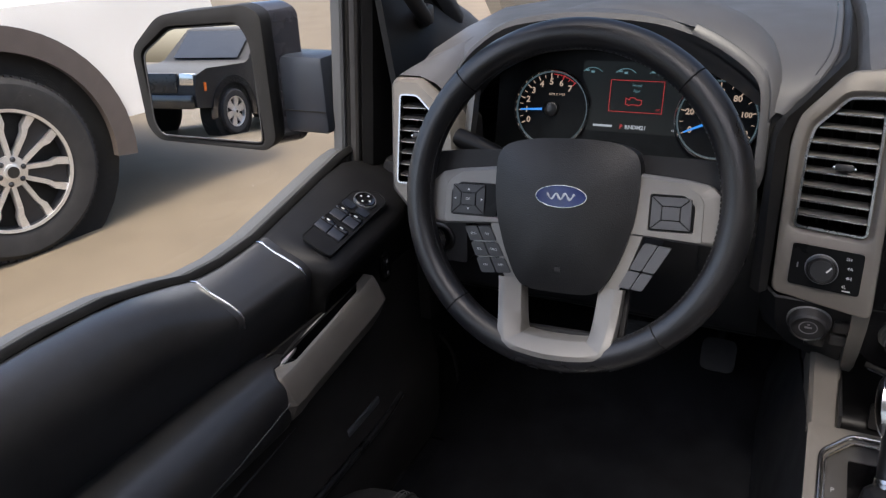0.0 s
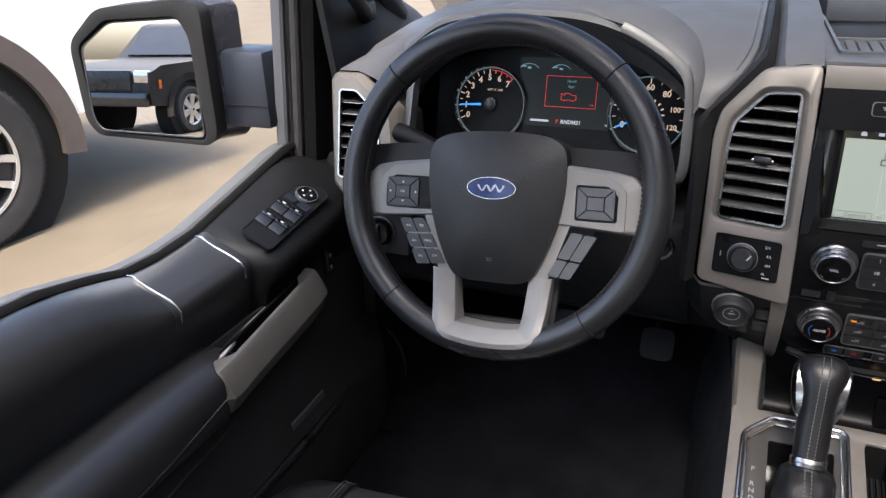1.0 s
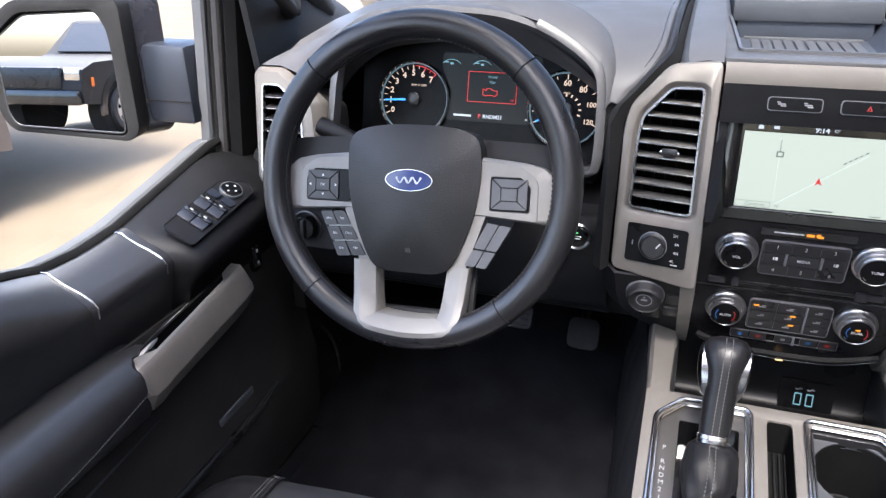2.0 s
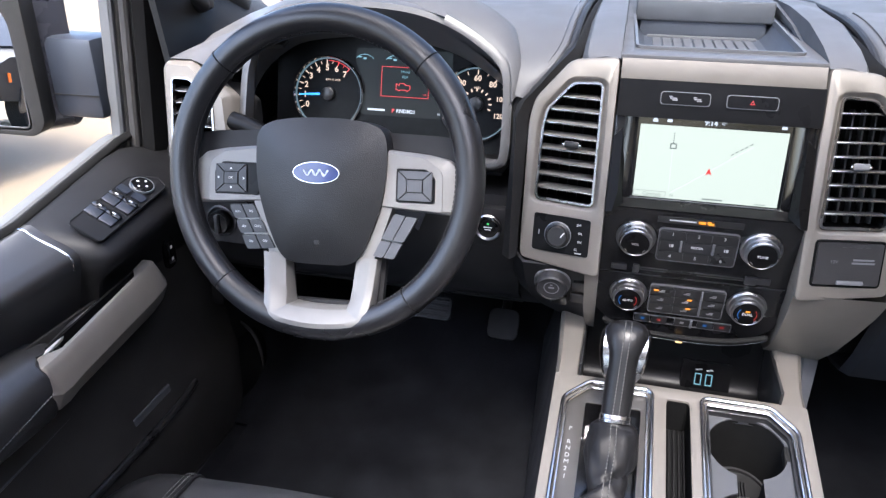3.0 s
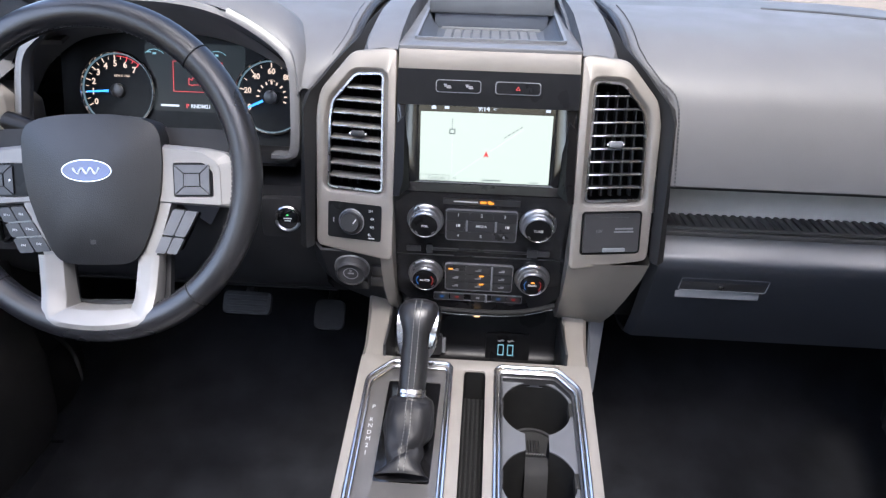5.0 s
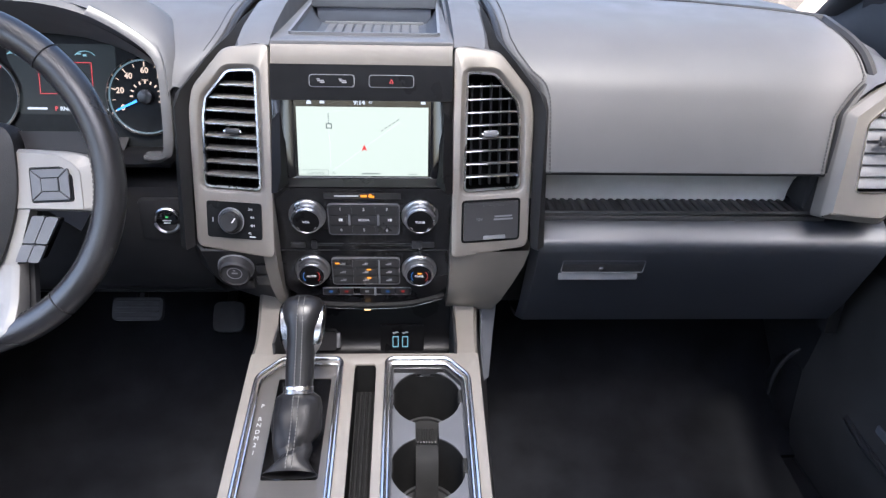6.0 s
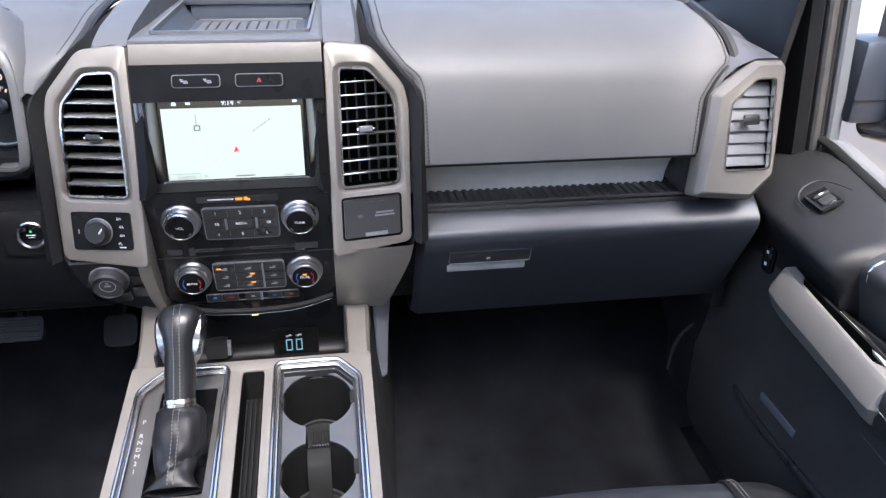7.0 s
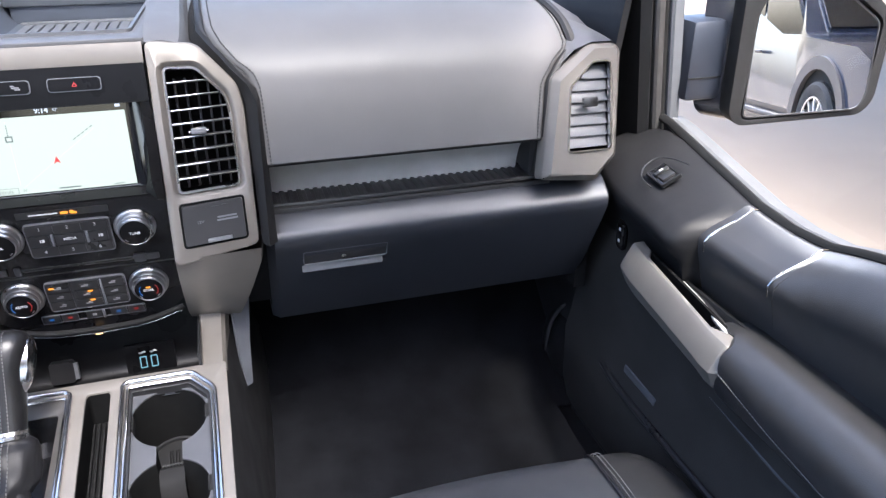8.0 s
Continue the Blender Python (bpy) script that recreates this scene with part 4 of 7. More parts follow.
sb = thing("start_button", (-0.276, 0.929, 1.077), "round black engine start button with a chrome ring", "button")
part("button_ring", lathe([(0.0195, 0.0), (0.0195, 0.004), (0.0175, 0.006), (0.0150, 0.0045), (0.0150, 0.0)], 32, B), SMOKE, sb, "chrome ring")
part("button_cap", lathe([(0.0148, 0.0), (0.0148, 0.0042), (0.012, 0.005), (0.001, 0.005)], 28, B), GLOSS, sb)
part("button_words", merged(block(0, 0.001, 0.0052, 0.012, 0.0016, 0.0004, 0, B), block(0, -0.0025, 0.0052, 0.009, 0.0014, 0.0004, 0, B)), INK, sb)
part("button_lamp", block(0, 0.006, 0.0052, 0.003, 0.0025, 0.0005, 0, B), L_GREEN, sb, "small green lamp")

# drive mode dial
D = PL @ Matrix.Translation((-0.170, 0.028, 0.0))
dial = thing("mode_dial_panel", tuple(D.translation), "black panel with a rotary drive mode dial", "control panel")
part("dial_plate", prism(round_poly(rect(-0.037, -0.0255, 0.037, 0.0230), 0.004), -0.004, 0.0025, 0.001, D), PANEL, dial)
k = part("dial", lathe([(0.0165, 0.002), (0.0165, 0.006), (0.0140, 0.008), (0.0130, 0.018), (0.0120, 0.0195), (0.001, 0.0195)], 32, D @ Matrix.Translation((-0.004, -0.002, 0))), SATIN, dial, "ribbed black dial")
part("dial_ring", lathe([(0.0175, 0.002), (0.0175, 0.0045), (0.0158, 0.0055), (0.0158, 0.002)], 32, D @ Matrix.Translation((-0.004, -0.002, 0))), KEYL, k)
part("dial_pointer", block(0.002, 0.0025, 0.0197, 0.0016, 0.008, 0.0005, 0, D @ Matrix.Rotation(radians(-35), 4, "Z")), INK, k)
for x, y, t in ((0.022, 0.0145, "2H"), (0.0245, 0.004, "4A"), (0.0245, -0.007, "4H"), (0.021, -0.0175, "4L")):
    part("dial_word", words(t, 0.005, D @ Matrix.Translation((0, 0, 0.0027)), x, y, 0, 0.0001), INK, dial)
part("dial_word", block(-0.029, -0.002, 0.0027, 0.0016, 0.006, 0.0004, 0, D), DIM, dial)
part("dial_word", block(0.024, -0.0220, 0.0027, 0.008, 0.0014, 0.0004, 0, D), INK, dial)
# trailer steering knob under it
T = frame_at(-0.1765, 0.884, 1.029, -16)
tk = thing("trailer_knob", tuple(T.translation), "round black trailer backup knob with chrome rim", "control knob")
part("knob_body", lathe([(0.0240, -0.012), (0.0240, 0.006), (0.0222, 0.009), (0.0215, 0.017), (0.0190, 0.0195), (0.0185, 0.017), (0.001, 0.016)], 36, T), KEY, tk)
part("knob_rim", lathe([(0.0248, 0.003), (0.0248, 0.0055), (0.0236, 0.007), (0.0236, 0.003)], 36, T), KEYL, tk, "pale rim")
part("knob_mark", merged(rim(disc(0.0105, 24), disc(0.0092, 24), 0.016, 0.0166, 0, T), block(0, 0, 0.0163, 0.008, 0.0025, 0.0006, 0, T), block(0, 0.005, 0.0163, 0.003, 0.0025, 0.0006, 0, T)), DIM, tk)
kb = thing("panel_keys", tuple(T.translation), "three small blank black switches beside a knob", "switch")
for x, y in ((0.038, -0.004), (0.036, -0.026), (0.010, -0.033)):
    part("key", block(x, y, 0.002, 0.022, 0.016, 0.006, 0.0015, T), SATIN, kb)
# power outlet cover
C = PR @ Matrix.Translation((0.1715, 0.029, 0.0))
oc = thing("outlet_cover", tuple(C.translation), "grey flap over the power outlets", "outlet cover")
part("cover", prism(round_poly(rect(-0.0375, -0.0270, 0.0365, 0.0240), 0.003), -0.003, 0.004, 0.0015, C), mat("grey_flap", (0.024, 0.024, 0.0255), 0.45, bump=(900, 0.2, 0.0005), vary=(30, 0.08)), oc)
part("cover_groove", tube([(x, y, 0.0006) for x, y in round_poly(rect(-0.0392, -0.0287, 0.0382, 0.0257), 0.004)], 0.0016, 5, closed=True, m=C), DUCT, oc, "dark gap round the flap")
part("cover_pull", block(0.004, -0.024, 0.005, 0.030, 0.005, 0.004, 0.001, C), KEYL, oc)
part("cover_line", block(0.004, 0.0185, 0.0042, 0.034, 0.0009, 0.0006, 0, C), SATIN, oc)
part("cover_words", merged(words("12V", 0.0055, C @ Matrix.Translation((0, 0, 0.0042)), -0.017, 0.001, 0, 0.0001), block(0.016, 0.004, 0.0043, 0.024, 0.0022, 0.0004, 0, C), block(0.016, 0.0, 0.0043, 0.026, 0.0022, 0.0004, 0, C)), KEYL, oc)

# ---- bin under the stack ----
bin_ = thing("storage_bin", (0.0, 0.93, 0.85), "open black storage bin with charging sockets", "storage bin")
part("bin_back", loft([[(x, 0.985, 0.955), (x, 0.970, 0.90), (x, 0.963, 0.868), (x, 0.957, 0.850), (x, 0.940, 0.838), (x, 0.83, 0.836)] for x in (-0.128, 0, 0.128)], thick=0.004), PANEL, bin_, "black bin liner")
for s in (-1, 1):
    part("bin_side", block(s * 0.127, 0.905, 0.885, 0.004, 0.13, 0.09, 0.001), SATIN, bin_)
U = frame_at(0.0505, 0.9525, 0.8655, 14)
u = part("socket_panel", prism(round_poly(rect(-0.034, -0.020, 0.034, 0.022), 0.003), -0.002, 0.003, 0.001, U), PANEL, bin_, "black socket panel")
for x in (-0.0105, 0.0045):
    part("usb_socket", rim(round_poly(rect(x - 0.0048, -0.014, x + 0.0048, 0.004), 0.001), round_poly(rect(x - 0.0034, -0.0124, x + 0.0034, 0.0024), 0.0006), 0.0028, 0.0038, 0, U), L_ICE, u, "lit socket outline")
    part("usb_mark", merged(block(x, 0.0100, 0.0034, 0.010, 0.0008, 0.0005, 0, U), block(x + 0.002, 0.0113, 0.0034, 0.004, 0.0008, 0.0005, 0, U), block(x - 0.002, 0.0087, 0.0034, 0.004, 0.0008, 0.0005, 0, U)), INK, u)
part("lighter_cap", prism(round_poly(rect(-0.134, -0.017, -0.102, 0.015), 0.005), -0.002, 0.009, 0.003, U), SATIN, bin_, "black socket cap")
part("lighter_tab", block(-0.0995, -0.001, 0.006, 0.006, 0.024, 0.006, 0.001, U), KEYL, bin_)

# ---- centre console ----
con = thing("centre_console", (0, 0.6, 0.56), "satin silver and black centre console with chrome-edged trays", "console")
SLOPE = Matrix.Identity(4)
SLOPE[2][1], SLOPE[2][3] = 0.20, -0.20 * 0.828


def cpart(name, bm, *rest):
    """A part of the console top, which falls away toward the back."""
    bm.transform(SLOPE)
    return part(name, bm, *rest)


SA = [(-0.141, 0.42), (-0.034, 0.42), (-0.034, 0.822), (-0.038, 0.827), (-0.112, 0.827), (-0.141, 0.796)]
SB = [(-0.0135, 0.42), (0.0160, 0.42), (0.0160, 0.816), (0.0135, 0.822), (-0.0110, 0.822), (-0.0135, 0.816)]
SC = [(0.033, 0.42), (0.140, 0.42), (0.140, 0.796), (0.114, 0.827), (0.037, 0.827), (0.033, 0.823)]
TOP = round_poly([(-0.157, 0.34), (0.157, 0.34), (0.159, 0.800), (0.159, 0.841), (-0.159, 0.841), (-0.159, 0.800)], 0.004)
SAr, SBr, SCr = round_poly(SA, 0.007), round_poly(SB, 0.004), round_poly(SC, 0.007)
cpart("console_top", plate(TOP, [SAr, SBr, SCr], 0.896, 0.909, r=0.003), SILVER, con, "satin silver console top")
for o in (SAr, SCr):
    cpart("chrome_edge", merged(tube([(x, y, 0.9105) for x, y in inset(o, -0.0030)], 0.0030, 10, closed=True), tube([(x, y, 0.9060) for x, y in inset(o, 0.0022)], 0.0019, 8, closed=True)), CHROME, con, "double chrome edging")
for s in (-1, 1):
    rows = []
    for y, z in ((0.838, 0.909), (0.875, 0.914), (0.91, 0.926), (0.935, 0.941), (0.952, 0.951), (0.985, 0.955)):
        x0, x1 = 0.1275, 0.1600 + 0.06 * max(0, y - 0.88)
        rows.append([(s * x0, y, z - 0.03), (s * x0, y, z - 0.003), (s * (x0 + 0.003), y, z), (s * (x1 - 0.005), y, z), (s * x1, y, z - 0.006), (s * (x1 + 0.002), y, z - 0.05)])
    part("console_arm", loft(rows, closed=True, caps=True), SILVER, con, "satin silver arm up to the stack")
    rows = []
    for y, w, zt in ((0.34, 0.155, 0.807), (0.6, 0.156, 0.859), (0.80, 0.158, 0.899), (0.84, 0.159, 0.902), (0.90, 0.1625, 0.898), (1.0, 0.170, 0.89), (1.2, 0.185, 0.86)):
        rows.append([(s * w, y, zt), (s * (w + 0.004), y, zt - 0.02), (s * (w + 0.010), y, zt - 0.06), (s * (w + 0.025), y, 0.74), (s * (w + 0.035), y, 0.56)])
    part("console_side", loft(rows, thick=0.004), SOFT, con, "black console flank")
part("flank_fin", loft([[(0.170, 0.955, 0.925), (0.172, 0.935, 0.87), (0.176, 0.93, 0.80)], [(0.197, 0.98, 0.925), (0.190, 0.955, 0.87), (0.186, 0.94, 0.80)]], thick=0.004), mat("grey_blue_plastic", (0.12, 0.13, 0.15), 0.5, vary=(20, 0.1)), con, "grey fin beside the console")
# shifter surround
BOOT = round_poly([(-0.115, 0.643), (-0.047, 0.643), (-0.044, 0.802), (-0.115, 0.802)], 0.004)
DARKM = mat("dark_brushed_trim", (0.090, 0.085, 0.080), 0.36, metal=0.5, weave=(1400, 0.06), vary=(25, 0.08))
cpart("shift_plate", plate(inset(SAr, -0.001), [BOOT], 0.897, 0.9035, r=0.0006), DARKM, con, "dark satin shifter plate")
cpart("boot_well", merged(rim(inset(BOOT, -0.002), inset(BOOT, 0.0005), 0.865, 0.902, 0), prism(inset(BOOT, -0.002), 0.862, 0.865)), GLOSS, con)
M4 = Matrix.Translation((0, 0, 0.9037))
for t, y in (("P", 0.754), ("R", 0.733), ("N", 0.7233), ("D", 0.713), ("M", 0.7033), ("2", 0.693), ("1", 0.682)):
    cpart("gear_letter", words(t, 0.0086, M4, -0.1293, y, 0, 0.0001), GREYINK, con)
# pen slot with a ribbed mat
cpart("slot_liner", merged(rim(inset(SBr, -0.002), inset(SBr, 0.0004), 0.86, 0.906, 0), prism(inset(SBr, -0.002), 0.857, 0.861)), DUCT, con, "black slot liner")
for i in range(5):
    cpart("slot_rib", block(-0.0111 + i * 0.0062, 0.6205, 0.864, 0.0026, 0.392, 0.006, 0.001), RUBBER, con)
# cup holders
CUP = mat("cup_tray_grey", (0.060, 0.062, 0.068), 0.42, bump=(900, 0.15, 0.0005), vary=(25, 0.1))
cpart("tray_step", rim(inset(SCr, -0.001), inset(SCr, 0.007), 0.892, 0.902, 0.002), SATIN, con)


CA, CB, GAP, LONG = (0.0845, 0.777, 0.0465), (0.0845, 0.666, 0.0465), 0.0150, 0.98
da, db = math.asin(GAP / CA[2]), math.asin(GAP / CB[2])
HOLE = [(CA[0] + CA[2] * math.cos(t), CA[1] + LONG * CA[2] * math.sin(t)) for t in np.linspace(-math.pi / 2 + da, 1.5 * math.pi - da, 30)]
HOLE += [(CB[0] + CB[2] * math.cos(t), CB[1] + LONG * CB[2] * math.sin(t)) for t in np.linspace(math.pi / 2 + db, 2.5 * math.pi - db, 30)]
HOLE = [(float(x), float(y)) for x, y in HOLE]
cpart("cup_plate", plate(inset(SCr, 0.005), [HOLE], 0.888, 0.895), CUP, con, "grey cup holder plate")
cpart("cup_wall", loft([[(0.0845 + (x - 0.0845) * k, y, z) for x, y in HOLE] for z, k in ((0.893, 1.0), (0.86, 0.96), (0.815, 0.92))], closed=True), DUCT, con, "black cup wells")
cpart("cup_floor", plate(HOLE, [], 0.810, 0.816), RUBBER, con, "black rubber well floor")
for cy, r in ((0.777, 0.041), (0.666, 0.041)):
    cpart("cup_ring", rim(disc(r, 28, 0.0845, cy), disc(r - 0.003, 28, 0.0845, cy), 0.816, 0.820), SATIN, con)
for i in range(7):
    cpart("cup_rib", block(0.0735 + i * 0.0037, 0.722, 0.8185, 0.0016, 0.15, 0.005, 0.0005), RUBBER, con)
cpart("cup_bridge", loft([[(x, y, z) for y, z in ((0.765, 0.816), (0.745, 0.848), (0.726, 0.868), (0.718, 0.874), (0.703, 0.874), (0.695, 0.867), (0.688, 0.846), (0.676, 0.816))] for x in (0.0700, 0.0845, 0.0990)], thick=0.004), RUBBER, con, "black saddle between the wells")
for i in range(7):
    cpart("saddle_rib", tube([(0.0735 + i * 0.0037, y, z + 0.001) for y, z in ((0.765, 0.818), (0.745, 0.850), (0.726, 0.870))], 0.0010, 5), SATIN, con)
for cy in (0.777, 0.668):
    for s in (-1, 1):
        cpart("cup_finger", block(0.0845 + s * 0.0465, cy, 0.889, 0.008, 0.022, 0.0145, 0.002), RUBBER, con, "rubber cup grip")
# flank of the console toward the back seats
part("console_end", block(0, 0.345, 0.68, 0.31, 0.02, 0.24, 0.008), SOFT, con)

# ---- gear lever ----
lever = thing("gear_lever", (-0.078, 0.73, 0.906), "leather and chrome gear lever with a stitched boot", "gear lever")
AX = (Vector((-0.074, 0.802, 1.020)) - Vector((-0.078, 0.736, 0.926))).normalized()
A0 = Vector((-0.078, 0.736, 0.926))
SIDE = Vector((1, 0, 0))
FRONT = AX.cross(SIDE).normalized()


def lever_ring(d, w, f, n=20, p=2.6, shift=0.0):
    out = []
    for i in range(n):
        a = 2 * math.pi * i / n
        c, s = math.cos(a), math.sin(a)
        out.append(A0 + AX * d + FRONT * shift + SIDE * w * abs(c) ** (2 / p) * (1 if c >= 0 else -1) + FRONT * f * abs(s) ** (2 / p) * (1 if s >= 0 else -1))
    return out


GRIPL = mat("shifter_leather", (0.009, 0.009, 0.010), 0.36, bump=(1100, 0.25, 0.0005), vary=(60, 0.15), smudge=0.05, spec=0.36)
KNOB = ((0.004, 0.0168, 0.0165), (0.02, 0.0176, 0.0175), (0.045, 0.0182, 0.0195), (0.062, 0.0180, 0.0225), (0.080, 0.0205, 0.0255), (0.094, 0.0262, 0.0265), (0.102, 0.0275, 0.0258), (0.111, 0.0255, 0.0230), (0.118, 0.0200, 0.0165), (0.1215, 0.0090, 0.0070))
part("knob_body", loft([lever_ring(*q) for q in KNOB], closed=True, caps=True), GRIPL, lever, "black leather grip")
back = -FRONT if FRONT.y > 0 else FRONT
for s in (-1, 1):
    rows = []
    for d, f, w in ((0.048, 0.003, 0.0180), (0.053, 0.0080, 0.0215), (0.062, 0.0120, 0.0252), (0.074, 0.0150, 0.0280), (0.086, 0.0165, 0.0294), (0.097, 0.0160, 0.0296), (0.106, 0.0125, 0.0286), (0.112, 0.004, 0.0262)):
        c = A0 + AX * d
        rows.append([c + SIDE * s * 0.012 + FRONT * f, c + SIDE * s * (w - 0.0035) + FRONT * f * 0.92, c + SIDE * s * w + FRONT * f * 0.5, c + SIDE * s * (w + 0.0006), c + SIDE * s * w - FRONT * f * 0.5, c + SIDE * s * (w - 0.0035) - FRONT * f * 0.92, c + SIDE * s * 0.012 - FRONT * f])
    part("knob_cheek", loft(rows), SMOKE, lever, "chrome cheek of the grip")
part("collar", loft([lever_ring(*q) for q in ((-0.004, 0.0175, 0.0175), (-0.003, 0.0186, 0.0186), (0.0005, 0.0188, 0.0188), (0.0012, 0.0180, 0.0180), (0.0020, 0.0188, 0.0188), (0.006, 0.0186, 0.0186), (0.007, 0.0165, 0.0165))], closed=True, caps=True), SMOKE, lever, "chrome collar")
for s in (-1, 1):
    line = [A0 + AX * d + SIDE * s * 0.0036 + back * (f + 0.0006) for d, w, f in KNOB[:6]] + [A0 + AX * 0.1125 + SIDE * s * 0.0036 + back * 0.0238, A0 + AX * 0.1195 + SIDE * s * 0.0036 + back * 0.0165]
    part("stitching", stitches(spline(line, 4), 0.0042, 0.0006), THREAD, lever, "grey stitching")
# boot: leather sleeve that slumps back along the well and flares at its foot
AXIS = spline([A0 - AX * 0.001, A0 - AX * 0.014, Vector((-0.0780, 0.704, 0.897)), Vector((-0.0795, 0.684, 0.882)), Vector((-0.0805, 0.666, 0.873)), Vector((-0.0810, 0.650, 0.868))], 5)
rows = []
for k, c in enumerate(AXIS):
    t = k / (len(AXIS) - 1)
    go = (AXIS[min(k + 1, len(AXIS) - 1)] - AXIS[max(k - 1, 0)]).normalized()
    up = SIDE.cross(go).normalized()
    if up.z < 0:
        up = -up
    w = float(np.interp(t, [0, 0.12, 0.3, 0.45, 0.62, 0.78, 0.9, 1], [0.0175, 0.0270, 0.0300, 0.0290, 0.0235, 0.0205, 0.0270, 0.0335]))
    h = float(np.interp(t, [0, 0.12, 0.3, 0.5, 0.75, 0.9, 1], [0.0165, 0.0185, 0.0205, 0.0210, 0.0190, 0.0150, 0.0100]))
    ring = []
    for i in range(48):
        a = 2 * math.pi * i / 48
        fold = math.sin(math.pi * min(1, t * 1.05)) ** 0.7 * (0.045 * math.sin(3 * a + 9 * t) + 0.035 * math.sin(5 * a - 11 * t + 1) + 0.022 * math.sin(20 * t + 3 * a) + 0.020 * math.sin(11 * a + 9 * t))
        fold += -0.16 * math.exp(-((t - 0.70 + 0.14 * math.cos(a)) / 0.045) ** 2) + 0.07 * math.exp(-((t - 0.30 + 0.08 * math.cos(a)) / 0.05) ** 2)
        ring.append(c + SIDE * w * (1 + fold) * math.cos(a) + up * h * (1 + 1.3 * fold) * math.sin(a))
    rows.append(ring)
part("boot", loft(rows, closed=True), mat("boot_leather", (0.009, 0.009, 0.010), 0.44, bump=(900, 0.2, 0.0005), vary=(50, 0.15), smudge=0.05, spec=0.20), lever, "creased black leather boot")
for s in (-1, 1):
    line = [Vector(r[12]) + Vector((s * 0.0034, -0.0006, 0.0008)) for r in rows]
    part("stitching", stitches(spline(line, 2), 0.0046, 0.0007), THREAD, lever, "grey stitching")

# ---- instrument cluster ----
I = frame_at(0, 1.045, 1.217, 14)
DEEP = mat("deep_black_dial", (0.006, 0.007, 0.008), 0.5, spec=0.12, vary=(60, 0.2))
clu = thing("instrument_cluster", (-0.445, 1.04, 1.15), "black instrument cluster with two lit gauges", "instrument cluster")
part("cluster_face", plate(round_poly([(-0.645, -0.075), (-0.25, -0.075), (-0.25, 0.06), (-0.34, 0.125), (-0.56, 0.125), (-0.645, 0.07)], 0.02), [], -0.01, -0.002, I), DEEP, clu, "dark cluster face")


def gauge(cx, cy, r, texts, sweep, needle, red):
    """texts round the dial over the sweep of degrees, from first to last."""
    g = part("gauge", lathe([(r, -0.002), (r, 0.004), (r - 0.002, 0.006), (r - 0.0035, 0.002), (r - 0.0035, -0.002)], 56, I @ Matrix.Translation((cx, cy, 0))), CHROME, clu, "round gauge with a pale ring")
    part("gauge_glow", rim(disc(r - 0.0036, 56, cx, cy), disc(r - 0.0048, 56, cx, cy), -0.0015, 0.0012, 0, I), L_RING, g, "thin lit ring")
    part("dial_face", prism(disc(r - 0.004, 48, cx, cy), -0.002, -0.0012, 0, I), DEEP, g)
    a0, a1 = sweep
    n = len(texts)
    for i, t in enumerate(texts):
        a = radians(a0 + (a1 - a0) * i / (n - 1))
        if t:
            part("numeral", words(t, 0.0125 if len(t) < 2 else 0.0115 if len(t) < 3 else 0.0100, I @ Matrix.Translation((0, 0, -0.0008)), cx + (r - 0.0185) * math.cos(a), cy + (r - 0.0185) * math.sin(a), 0, 0.0001, bold=0.03), L_SKIN, g)
    ticks, reds = [], []
    for i in range(2 * (n - 1) + 1):
        a = radians(a0 + (a1 - a0) * i / (2 * (n - 1)))
        w = 0.0016 if i % 2 == 0 else 0.0010
        ln = 0.007 if i % 2 == 0 else 0.005
        (reds if red and i >= 2 * (n - 1) - 2 else ticks).append(block(0, 0, 0, ln, w, 0.0004, 0, I @ Matrix.Translation((cx + (r - 0.0095) * math.cos(a), cy + (r - 0.0095) * math.sin(a), -0.0009)) @ Matrix.Rotation(a, 4, "Z")))
    part("ticks", merged(*ticks), L_SKIN, g)
    if reds:
        arc = [(cx + (r - 0.0075) * math.cos(a), cy + (r - 0.0075) * math.sin(a), -0.0008) for a in (radians(a1 + (a0 - a1) * k / 8 * 0.26) for k in range(9))]
        part("red_ticks", merged(*reds, tube(arc, 0.0008, 4, m=I)), L_RED, g, "red line")
    a = radians(needle)
    part("needle", prism([(0.014 * math.cos(a) + cx - 0.0018 * math.sin(a), 0.014 * math.sin(a) + cy + 0.0018 * math.cos(a)), (0.014 * math.cos(a) + cx + 0.0018 * math.sin(a), 0.014 * math.sin(a) + cy - 0.0018 * math.cos(a)), (cx + (r - 0.010) * math.cos(a) + 0.0011 * math.sin(a), cy + (r - 0.010) * math.sin(a) - 0.0011 * math.cos(a)), (cx + (r - 0.010) * math.cos(a) - 0.0011 * math.sin(a), cy + (r - 0.010) * math.sin(a) + 0.0011 * math.cos(a))][::-1], 0.002, 0.0032, 0, I), L_BLUE, g, "blue lit needle")
    part("needle_hub", lathe([(0.0105, -0.001), (0.0105, 0.005), (0.008, 0.0062), (0.001, 0.0062)], 24, I @ Matrix.Translation((cx, cy, 0))), SATIN, g)
    return g


gt = gauge(-0.5575, 0.0055, 0.0580, ["0", "1", "2", "3", "4", "5", "6", "7"], (207, 50), 184, True)
part("gauge_words", words("RPM X 1000", 0.0048, I @ Matrix.Translation((0, 0, -0.0008)), -0.5510, 0.0270, 0, 0.0001), L_SKIN, gt)
part("gauge_window", prism(rect(-0.528, -0.028, -0.508, 0.024), -0.001, -0.0005, 0, I), DEEP, gt)
gs = gauge(-0.3225, 0.0045, 0.0560, ["0", "20", "40", "60", "80", "100", "120"], (205, -25), 205, False)
